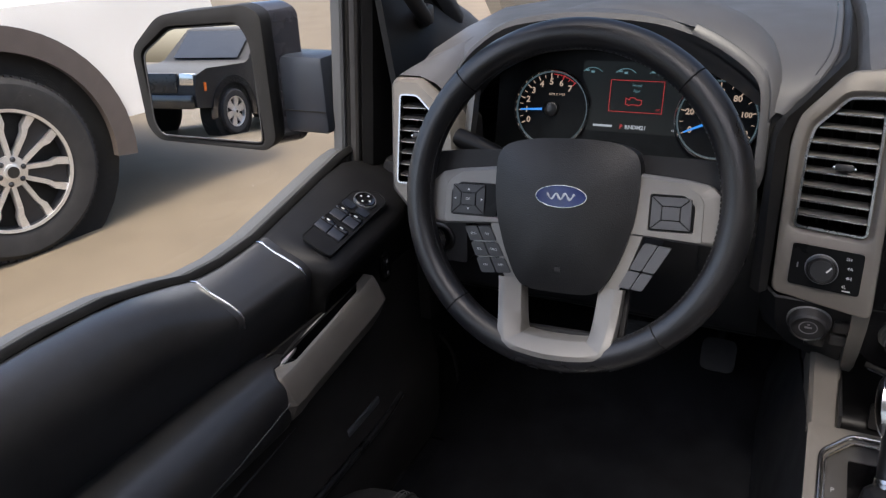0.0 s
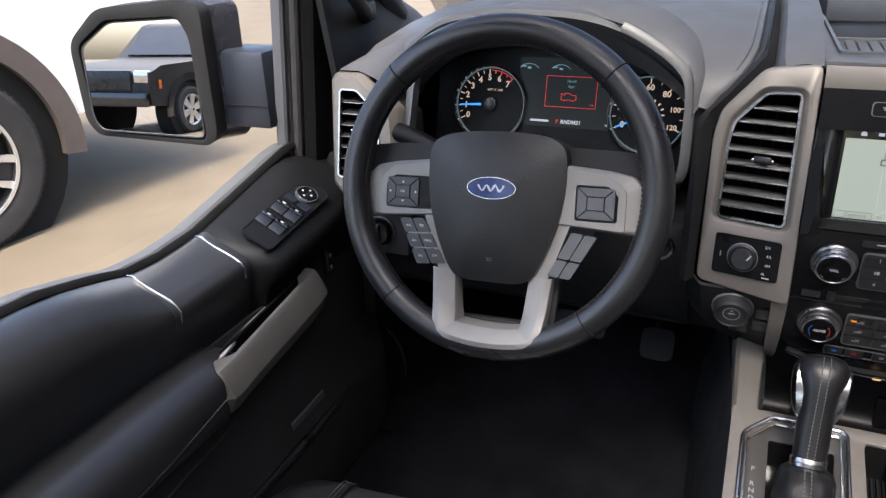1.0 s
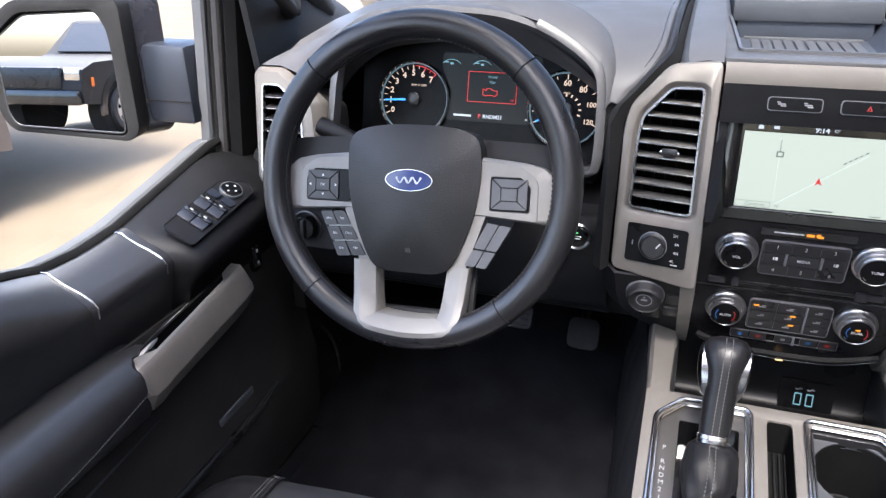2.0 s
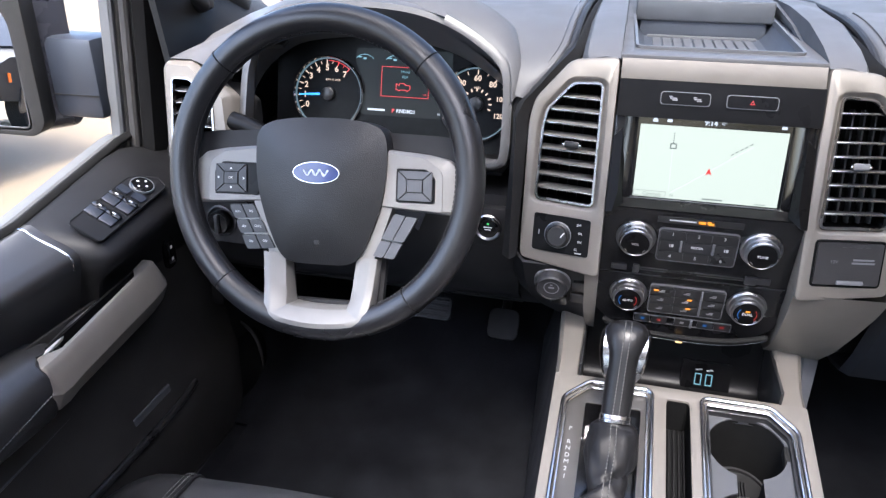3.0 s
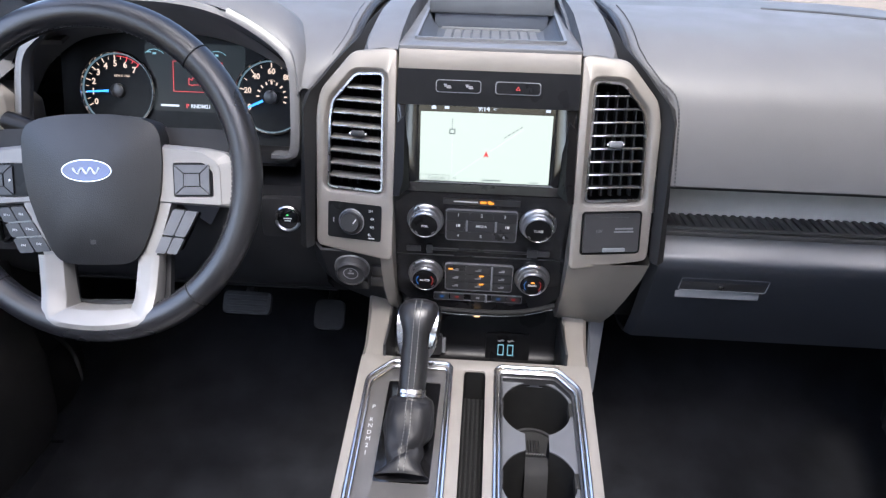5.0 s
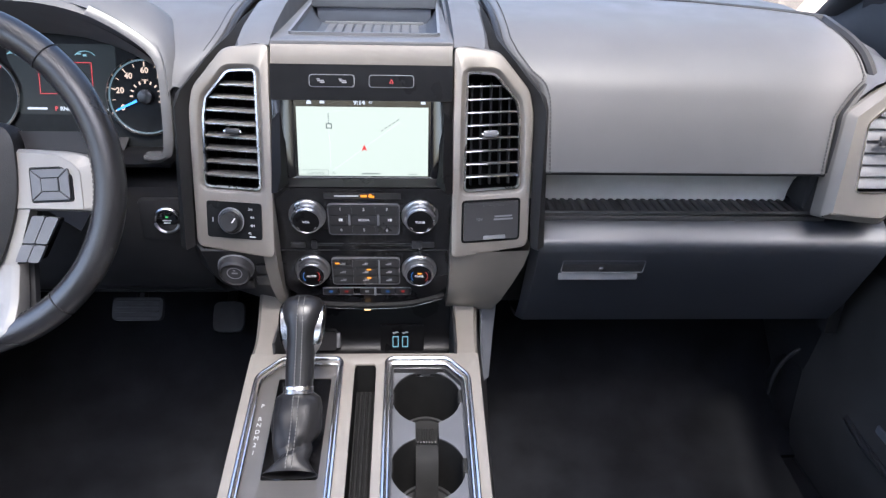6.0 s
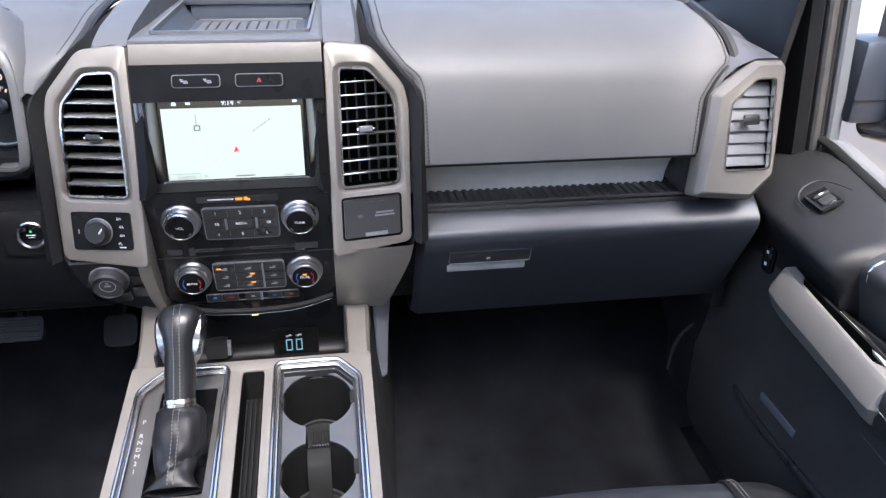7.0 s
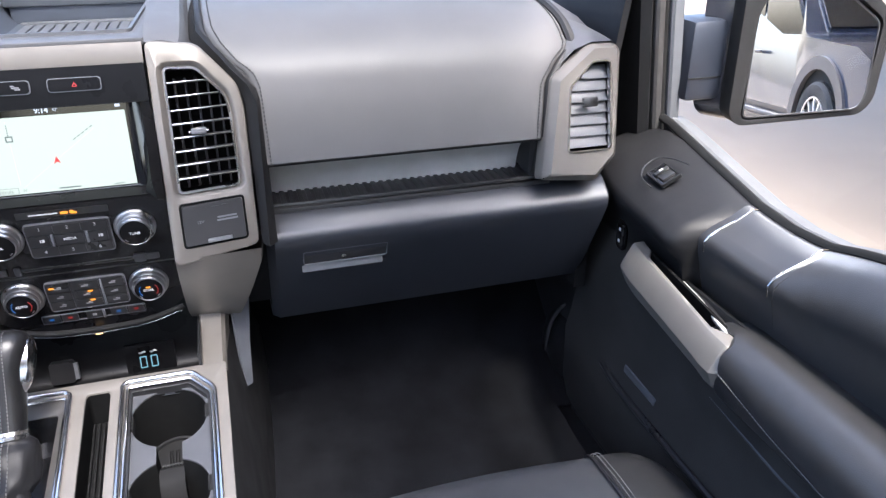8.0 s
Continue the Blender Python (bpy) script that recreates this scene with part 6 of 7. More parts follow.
STRIPG = mat("soft_grey_weatherstrip", (0.050, 0.048, 0.047), 0.7, vary=(30, 0.15), spec=0.3)


# Lever edge coloured bright to stand for window light reflected in it.
LEVERM = mat("bright_satin_lever", (0.62, 0.60, 0.56), 0.38, metal=0.3, vary=(40, 0.06), smudge=0.05)


def door(s):
    FLIP[0] = s
    driver = s < 0
    d = thing("front_door", (0.88, 0.5, 0.55), "black leather-trimmed front door with a silver pull", "car door", group="front doors")
    inner_z = lambda y: float(np.interp(y, [0.75, 0.915, 1.0], [1.057, 1.074, 1.082]))
    rows = []
    for y in (1.03, 0.985, 0.95, 0.91, 0.87, 0.83, 0.79, 0.757, 0.742):
        zi, zs = inner_z(y), sill(y)
        zs -= 0.30 * max(0.0, y - 0.93)
        tuck = 0.0 if y > 0.75 else 0.010
        lead = 0.035 * max(0, y - 0.93) / 0.1
        rows.append([(0.880, y, zs), (0.868, y, zs - 0.001), (0.83, y, zs * 0.62 + zi * 0.38), (0.79, y, zs * 0.25 + zi * 0.75 + 0.004), (0.766 + tuck + lead, y, zi), (0.760 + tuck + lead, y, zi - 0.010), (0.765 + tuck + lead, y, zi - 0.024), (0.785, y, 1.015), (0.795, y, 0.97), (0.797, y, 0.90)])
    rows.append([(0.880, 0.734, sill(0.734)), (0.868, 0.734, sill(0.734)), (0.846, 0.734, 1.078), (0.822, 0.734, 1.068), (0.807, 0.734, 1.058), (0.802, 0.734, 1.050), (0.803, 0.734, 1.035), (0.812, 0.734, 1.00), (0.822, 0.734, 0.965), (0.824, 0.734, 0.90)])
    part("switch_panel", loft(rows, thick=0.005), DOORTOP, d, "black grained door top with switches", smooth=62)
    bridge = lambda y, zs: [(0.880, y, zs), (0.868, y, zs + 0.001), (0.846, y, 0.66 * zs + 0.34 * 1.058), (0.820, y, 0.32 * zs + 0.68 * 1.060), (0.806, y, 1.062), (0.800, y, 1.054), (0.802, y, 1.035), (0.812, y, 1.00), (0.822, y, 0.965)]
    rows = []
    for y in (0.735, 0.718, 0.69, 0.65, 0.615, 0.594, 0.585):
        zs = sill(y)
        rows.append(bridge(y, zs))
    part("bridge_panel", loft(rows, thick=0.004), ANTH, d, "smooth anthracite bridge between chrome strips", smooth=75)
    for y0 in (0.721, 0.594):
        pts = bridge(y0, sill(y0))[:7]
        line = []
        for p, q in zip(pts, pts[1:]):
            line += [Vector(p).lerp(Vector(q), k / 4) + Vector((-0.0004, 0, 0.0006)) for k in range(4)]
        part("chrome_strip", tube(line, [0.0017] * (len(line) - 8) + [0.0017, 0.0016, 0.0016, 0.0015, 0.0014, 0.0013, 0.0011, 0.001], 8), CHROME, d, "thin chrome strip")
    rows = []
    for y in (0.591, 0.57, 0.54, 0.50, 0.45, 0.38, 0.28, 0.1, -0.1, -0.32):
        zs = sill(y)
        b = min(1.0, (0.591 - y) / 0.10)
        full = [(0.880, y, zs), (0.868, y, zs + 0.003), (0.850, y, zs - 0.002), (0.822, y, zs * 0.7 + 0.3 * 1.05), (0.812, y, 1.058), (0.816, y, 1.035), (0.820, y, 1.005), (0.826, y, 0.975), (0.826, y, 0.93)]
        rows.append([tuple(Vector(p).lerp(Vector(q), b)) for p, q in zip(bridge(y, zs), full)])
    part("upper_trim", loft(rows, thick=0.005), LEATHER, d, "black leather upper trim", smooth=75)
    # armrest with a nose behind the pull
    rows = []
    for y, k in ((0.655, 0.10), (0.648, 0.55), (0.632, 0.85), (0.60, 1.0), (0.584, 1.0), (0.560, 1.0), (0.50, 1.0), (0.38, 1.0), (0.2, 1.0), (-0.05, 1.0), (-0.32, 1.0)):
        cx, cz = 0.785, 0.945
        sec = [(0.832, 0.980), (0.812, 0.984), (0.785, 0.990), (0.758, 0.985), (0.742, 0.970), (0.735, 0.948), (0.737, 0.925), (0.748, 0.912), (0.80, 0.905), (0.832, 0.905)]
        tuck = float(np.interp(y, [0.56, 0.585], [0.0, 1.0]))
        rows.append([(max(cx + (x - cx) * (0.75 + 0.25 * k), 0.772 * tuck), y, cz + (z - cz) * k) for x, z in sec])
    arm = part("armrest", loft(rows, closed=True, caps=True), LEATHER, d, "padded black leather armrest")
    part("stitching", stitches([(0.7352, 0.578, 0.953), (0.7348, 0.48, 0.936), (0.7354, 0.40, 0.926), (0.7356, 0.1, 0.924)], 0.0052, 0.0007), MIDTHREAD, arm, "stitched seam")
    # lower panel with pocket
    rows = []
    for y in (1.04, 0.95, 0.80, 0.65, 0.4, 0.0, -0.32):
        rows.append([(0.800, y, 0.985), (0.792, y, 0.93), (0.790, y, 0.90), (0.795, y, 0.82), (0.785, y, 0.76), (0.778, y, 0.735), (0.782, y, 0.62), (0.80, y, 0.54)])
    part("lower_panel", loft(rows, thick=0.005), VINYL, d, "black lower door panel")
    part("pocket_lip", tube(spline([(0.776, 0.90, 0.742), (0.770, 0.80, 0.735), (0.768, 0.5, 0.735), (0.770, 0.0, 0.735)], 4), 0.006, 8), SATIN, d, "map pocket edge")
    part("panel_seam", tube([(0.7895, 0.64, 0.858), (0.7885, 0.5, 0.842), (0.789, 0.1, 0.835)], 0.0022, 5), ANTH, d)
    # Grey strip painted in for the sheen on the map pocket's lip.
    part("pocket_sheen", block(0, 0, 0, 0.008, 0.095, 0.015, 0.003, pose(0.7835, 0.792, 0.769, 2, 0, 0)), FRAMEG, d, "short grey strip for the sheen on the pocket lip")
    # pull: a faceted silver bar
    rows = []
    for y, dx, zt, zb, w in ((0.842, 0.016, 0.998, 0.965, 0.020), (0.828, 0.004, 1.010, 0.957, 0.030), (0.80, 0.0, 1.008, 0.953, 0.030), (0.785, -0.001, 1.006, 0.951, 0.019), (0.70, -0.004, 0.996, 0.943, 0.018), (0.625, -0.007, 0.986, 0.936, 0.019), (0.607, -0.006, 0.983, 0.930, 0.034), (0.590, -0.005, 0.981, 0.929, 0.034), (0.580, 0.001, 0.974, 0.936, 0.028)):
        x0 = 0.744 + dx
        rows.append([(x0 + 0.006, y, zb - 0.011), (x0 - 0.006, y, zb + 0.30 * (zt - zb)), (x0 + 0.008, y, zt - 0.007), (x0 + 0.013, y, zt), (x0 + w, y, zt), (x0 + w, y, zb)])
    bm = loft(rows, closed=True, caps=True)
    bevel(bm, 0.0014, 2, 20)
    part("pull_handle", bm, SILVER, d, "satin silver pull handle", smooth=18)
    part("pull_back", loft([[(0.775, y, z0), (0.778, y, z0 - 0.05), (0.80, y, z0 - 0.065), (0.815, y, z0 - 0.02)] for y, z0 in ((0.83, 1.005), (0.72, 0.995), (0.60, 0.98))], thick=0.004), DUCT, d, "dark hollow behind the pull")
    lev = part("release_lever", loft([[(x + 0.012, y, z - 0.001), (x, y, z), (x - 0.001, y, z - 0.004), (x + 0.004, y, z - 0.016)] for x, y, z in ((0.789, 0.742, 0.983), (0.783, 0.69, 0.983), (0.777, 0.65, 0.981), (0.771, 0.608, 0.978))], thick=0.003), SATIN, d, "door release lever")
    part("lever_edge", loft([[(x - 0.0015, y, z - 0.003), (x - 0.0022, y, z + 0.0015), (x - 0.0006, y, z + 0.0030), (x + 0.0022, y, z + 0.0030), (x + 0.0030, y, z)] for x, y, z in ((0.789, 0.738, 0.984), (0.783, 0.69, 0.984), (0.777, 0.65, 0.982), (0.771, 0.612, 0.979))], closed=True, caps=True), LEVERM, lev, "lever edge, window light put into its colour")
    # switches on the sloping top
    slope = math.degrees(math.atan2(0.055, 0.11))
    y0 = 0.836 if driver else 0.856
    cz = 0.5 * (sill(y0) + inner_z(y0)) + (0.0042 if driver else 0.006)
    rise = math.degrees(math.atan2(sill(0.9) - sill(0.8), 0.1)) * 0.6
    SW = pose(0.799 if driver else 0.813, y0, cz + (0 if driver else 0.004), rise, -slope, 0)
    if driver:
        part("switch_plate", prism(round_poly([(-0.030, -0.085), (0.022, -0.085), (0.030, 0.055), (0.0, 0.085), (-0.020, 0.075)], 0.008), -0.004, 0.0004, 0.0002, SW), DOORTOP, d, "black switch plate")
        part("plate_groove", tube([(x, y, 0.0006) for x, y in round_poly([(-0.030, -0.085), (0.022, -0.085), (0.030, 0.055), (0.0, 0.085), (-0.020, 0.075)], 0.008)], 0.0009, 5, closed=True, m=SW), RUBBER, d, "groove round the plate")
        for yy in (-0.040, -0.004):
            part("switch_well", rim(round_poly(rect(-0.0225, yy - 0.014, 0.0265, yy + 0.013), 0.002), round_poly(rect(-0.0215, yy - 0.013, 0.0255, yy + 0.012), 0.0015), 0.0, 0.0016, 0.0004, SW), DOORTOP, d, "raised edge of the switch well")
            part("well_floor", block(0.002, yy - 0.0005, 0.0006, 0.0468, 0.0248, 0.0008, 0.0, SW), GLOSS, d)
            for xx in (-0.0098, 0.0138):
                rock = part("window_switch", block(xx, yy + 0.007, 0.0038, 0.0225, 0.0085, 0.0065, 0.002, SW), GLOSS, d, "glossy black rocker")
                # Scoop tinted blue to stand for sky reflected in the switch well.
                part("switch_scoop", block(0, 0, 0, 0.0215, 0.015, 0.0018, 0.0006, SW @ pose(xx, yy - 0.0045, 0.0026, 10, 0, 0)), MOULD, rock, "finger scoop, blue for the sky it reflects")
                part("switch_mark", block(xx, yy + 0.007, 0.0073, 0.0055, 0.0026, 0.0005, 0, SW), INK, rock)
        part("mirror_knob", lathe([(0.0165, 0), (0.0165, 0.003), (0.0145, 0.005), (0.001, 0.005)], 28, SW @ Matrix.Translation((0.004, 0.048, 0.0015))), GLOSS, d, "round mirror adjuster")
        part("knob_ring", rim(disc(0.0175, 28, 0.004, 0.048), disc(0.0160, 28, 0.004, 0.048), 0.001, 0.005, 0.0004, SW), KEYL, d)
        part("knob_dots", merged(*[block(0.004 + 0.008 * math.cos(a), 0.048 + 0.008 * math.sin(a), 0.0068, 0.003, 0.003, 0.0005, 0, SW) for a in (0, 1.57, 3.14, 4.71)]), INK, d)
        for xx in (-0.009, 0.016):
            part("fold_switch", prism(round_poly(rect(xx - 0.010, 0.016, xx + 0.010, 0.030), 0.004), 0.001, 0.0035, 0.001, SW), MOULD, d)
    else:
        arc = spline([(-0.030, -0.014, 0.0012), (-0.026, 0.016, 0.0012), (-0.008, 0.034, 0.0012), (0.016, 0.034, 0.0012), (0.030, 0.012, 0.0012), (0.036, -0.014, 0.0012)], 4)
        part("switch_plate", tube(arc, 0.0012, 5, m=SW), SATIN, d, "engraved line round the switch")
        part("switch_well", rim(round_poly(rect(-0.0175, -0.024, 0.0175, 0.020), 0.003), round_poly(rect(-0.0145, -0.021, 0.0145, 0.017), 0.002), -0.004, 0.0016, 0.0006, SW), DOORTOP, d, "raised edge of the switch well")
        part("well_floor", block(0.0, -0.002, 0.0, 0.029, 0.038, 0.0020, 0.0, SW), GLOSS, d)
        part("window_switch", merged(block(0.0, -0.010, 0.0020, 0.022, 0.014, 0.004, 0.0015, SW), block(0.0, 0.002, 0.0034, 0.024, 0.006, 0.005, 0.0015, SW)), SATIN, d, "black window switch")
        part("switch_mark", block(0, 0.002, 0.0062, 0.006, 0.003, 0.0006, 0, SW), INK, d)
    # lock plate low on the front edge
    part("lock_plate", prism(round_poly(rect(-0.014, -0.026, 0.014, 0.026), 0.012), 0, 0.004, 0.001, pose(0.790, 0.905, 0.985, 90, 0, -90)), GLOSS, d, "oval lock switch plate")
    LK = pose(0.790, 0.905, 0.985, 90, 0, -90)
    part("lock_switch", block(0, 0, 0.005, 0.013, 0.036, 0.004, 0.0015, LK), SATIN, d)
    for yy in (-0.010, 0.010):
        part("lock_mark", block(0, yy, 0.0072, 0.005, 0.0050, 0.0006, 0, LK), INK, d)
    # glass run, outer ledge and skin
    ys = [0.985, 0.956, 0.90, 0.85, 0.79, 0.73, 0.66, 0.60, 0.555, 0.48, 0.40, 0.30, 0.0, -0.32]
    part("window_seal", tube([(0.886, y, sill(y) + 0.002) for y in ys], 0.0055, 8, flat=1.3), RUBBER, d, "black window seal")
    part("outer_ledge", loft([[(0.895, y, sill(y) - 0.004), (0.904, y, sill(y) + 0.003), (0.926, y, sill(y) + 0.000), (0.943, y, sill(y) - 0.012), (0.950, y, sill(y) - 0.034)] for y in ys], thick=0.004), BELT, d, "outer belt moulding, greyed for reflected sky and ground")
    part("outer_skin", loft([[(0.950, y, sill(y) - 0.034), (0.968, y, 0.99), (0.985, y, 0.85), (0.985, y, 0.62), (0.955, y, 0.48)] for y in [1.22, 1.1] + ys], thick=0.004), PAINT, d, "black painted door skin")
    part("window_glass", loft([[(0.890, y, sill(y) - 0.01), (0.872, y, 1.35), (0.815, min(y, 1.0) - 0.02, 1.55), (0.77, min(y, 0.75), 1.72)] for y in (0.975, 0.7, 0.3, 0.0, -0.30)]), GLASS, d, "clear side window")
    # upright of the window frame at the mirror corner: frame, seal, weatherstrip and trim side by side
    ZS = (1.12, 1.20, 1.30, 1.40, 1.50)
    tip = lambda x, z: x - 0.10 * (z - 1.25)
    part("window_frame", loft([[(tip(0.9065, z), 1.010, z), (tip(0.9060, z), 0.984, z), (tip(0.9020, z), 0.978, z), (tip(0.8880, z), 0.980, z), (tip(0.8845, z), 0.984, z), (tip(0.8840, z), 1.010, z)] for z in ZS], thick=0.003), FRAMEG, d, "grey satin window frame upright")
    part("frame_seal", tube([(tip(0.8800, z), 0.996, z) for z in ZS], 0.0075, 8), RUBBER, d, "black frame seal")
    part("weatherstrip", tube([(tip(0.8680, z), 0.992, z) for z in ZS], 0.0082, 10, flat=1.2), STRIPG, d, "soft grey weatherstrip")
    part("corner_trim", loft([[(tip(0.862, z), 1.006, z), (tip(0.853, z), 0.998, z), (tip(0.846, z), 1.004, z), (tip(0.838, z), 1.10, z), (tip(0.834, z), 1.22, z)] for z in (1.08, 1.16, 1.28, 1.42)], thick=0.006), TRIM, d, "dark corner trim")
    part("rear_frame", tube([(0.889, -0.30, 1.10), (0.870, -0.30, 1.35), (0.77, -0.28, 1.73)], 0.03, 8), TRIM, d, "door frame rear upright")
    FLIP[0] = 1
    return d


for s in (-1, 1):
    door(s)

# ---- door mirrors ----
def door_mirror(s):
    FLIP[0] = s
    near = Matrix.Translation((-0.022, 0, -0.011)) if s > 0 else Matrix.Identity(4)
    d = thing("door_mirror", (0.94, 0.98, 1.20), "black door mirror on a square arm", "door mirror", group="door mirrors")
    part("mirror_arm", block(0.953, 0.995, 1.240, 0.095, 0.07, 0.128, 0.012), MOULD, d, "square black arm")
    part("arm_joint", block(0.953, 0.9595, 1.215, 0.092, 0.002, 0.002, 0.0), RUBBER, d)
    GL = [(1.012, 1.166), (1.200, 1.177), (1.212, 1.198), (1.212, 1.313), (1.156, 1.352), (1.028, 1.357), (1.014, 1.330)]
    HO = [(0.988, 1.172), (1.006, 1.154), (1.214, 1.166), (1.232, 1.190), (1.2305, 1.320), (1.168, 1.373), (1.010, 1.386), (0.984, 1.372)]
    F = Matrix.Translation((0, 0.925, 0)) @ Matrix(((1, 0, 0, 0), (0, 0, -1, 0), (0, 1, 0, 0), (0, 0, 0, 1)))
    piv = Vector((1.012, 0.925, 1.255))
    swing = lambda a, p: Matrix.Translation(piv) @ Matrix.Rotation(radians(a), 4, "Z") @ Matrix.Rotation(radians(p), 4, "X") @ Matrix.Translation(-piv)
    yaw, pitch = MIRROR_YAW[0 if s < 0 else 1]
    case, turn = near @ swing(-10, 0), near @ swing(yaw, pitch)
    gl, ho = round_poly(GL, 0.012), round_poly(HO, 0.02)
    part("housing_rim", plate(ho, [inset(gl, -0.0035)], -0.035, 0.006, case @ F, 0.003), TRIM, d, "dark housing edge")
    rows = []
    for y, k in ((0.952, 1.0), (0.985, 1.0), (1.02, 0.95), (1.05, 0.82), (1.07, 0.60), (1.078, 0.3)):
        rows.append([(1.11 + (x - 1.11) * k - 0.9 * (y - 0.952) * (x < 1.05) * (y < 1.0), y, 1.26 + (z - 1.26) * k) for x, z in ho])
    bm = loft(rows, closed=True, caps=True)
    bm.transform(case)
    part("housing", bm, CASE, d, "dark glossy housing")
    part("mirror_glass", prism(inset(gl, 0.0022), -0.010, -0.003, 0, turn @ F), MIRROR, d, "silvered glass")
    part("glass_edge", rim(gl, inset(gl, 0.0022), -0.012, -0.002, 0.0005, turn @ F), KEY, d, "thin dark edge")
    FLIP[0] = 1


MIRROR_YAW = ((-13, -5.0), (-13, -5))
for s in (-1, 1):
    door_mirror(s)

# ---- grab handle ----
gh = thing("grab_handle", (-0.80, 1.05, 1.36), "black grab handle on the windscreen pillar", "grab handle")
line = spline([(-0.815, 1.115, 1.338), (-0.793, 1.098, 1.345), (-0.782, 1.065, 1.362), (-0.768, 0.98, 1.415), (-0.752, 0.86, 1.485), (-0.755, 0.835, 1.51), (-0.775, 0.82, 1.53)], 5)
part("handle_bar", tube(line, 0.0155, 14, flat=0.75), SOFT, gh, "soft black bar")
for q in ((-0.812, 1.125, 1.345), (-0.785, 0.815, 1.535)):
    part("handle_foot", block(*q, 0.03, 0.05, 0.035, 0.008), SATIN, gh)

# ---- seats ----
def seat(s):
    FLIP[0] = s
    d = thing("front_seat", (0.445, 0.45, 0.58), "black leather front seat with stitched bolsters", "car seat", group="front seats")
    for sx in (-1, 1):
        part("seat_rail", block(0.445 + sx * 0.17, 0.45, 0.585, 0.04, 0.5, 0.05, 0.006), SATIN, d)

    def edge(x):
        q = abs(x - 0.445)
        return 0.716 - 0.35 * q * q - 14.0 * max(0.0, q - 0.235) ** 2

    def top(x):
        q = abs(x - 0.445)
        return 0.752 + 0.08 * max(0.0, q - 0.17) - 9.0 * max(0.0, q - 0.265) ** 2

    def skin(xs):
        rows = []
        for x in xs:
            e, z = edge(x), top(x)
            rows.append([(x, e - 0.05, 0.62), (x, e - 0.012, 0.665), (x, e, z - 0.045), (x, e - 0.004, z - 0.020), (x, e - 0.016, z - 0.006), (x, e - 0.04, z), (x, e - 0.12, z + 0.004), (x, 0.40, z - 0.012), (x, 0.20, z - 0.02), (x, 0.12, z - 0.03)])
        return rows

    part("cushion", loft(skin([0.250 + 0.39 * i / 12 for i in range(13)])), PERF, d, "black perforated leather cushion")
    for sx in (-1, 1):
        xs = [0.445 + sx * q for q in (0.195, 0.21, 0.23, 0.25, 0.265, 0.28, 0.292)]
        rows = skin(xs)
        b = part("bolster", loft(rows + [[(p[0] + sx * 0.004, p[1], 0.60) for p in rows[-1]]]), LEATHER, d, "leather side bolster")
        seam = [Vector(p) + Vector((0, -0.001, 0.002)) for p in spline(skin([0.445 + sx * 0.195])[0][1:9], 6)]
        part("piping", tube(seam, 0.0028, 6), SATIN, b)
        for k in (0.008, 0.014):
            part("stitching", stitches([p + Vector((sx * k, 0.0, 0.0025)) for p in seam], 0.0050, 0.0008), MIDTHREAD, b, "grey double stitching")
    part("backrest", loft([[(0.445 + q * 0.24, 0.18, 0.74), (0.445 + q * 0.26, 0.10 - 0.02 * (1 - q * q), 0.90), (0.445 + q * 0.25, 0.00 - 0.03 * (1 - q * q), 1.10), (0.445 + q * 0.17, -0.10, 1.24), (0.445 + q * 0.12, -0.17, 1.24), (0.445 + q * 0.2, -0.16, 1.10), (0.445 + q * 0.24, -0.04, 0.8)] for q in (-1, -0.6, 0, 0.6, 1)], thick=0.01), LEATHER, d, "reclined black leather backrest")
    FLIP[0] = 1


for s in (-1, 1):
    seat(s)

# ---- car park ----
WHITE = mat("white_car_paint", (0.72, 0.71, 0.68), 0.3, coat=0.6, vary=(3, 0.04))
GREYP = mat("grey_flare_plastic", (0.080, 0.066, 0.060), 0.5, vary=(10, 0.1))
TYRE = mat("tyre_rubber", (0.022, 0.021, 0.021), 0.8, weave=(120, 0.4), vary=(12, 0.25))
ALLOY = mat("machined_alloy", (0.72, 0.71, 0.70), 0.32, metal=0.75, vary=(30, 0.08))
ALLOYD = mat("dark_alloy", (0.026, 0.027, 0.031), 0.36, metal=0.3, vary=(20, 0.1))
DARKG = mat("tinted_glass", (0.010, 0.012, 0.014), 0.06, coat=0.5)


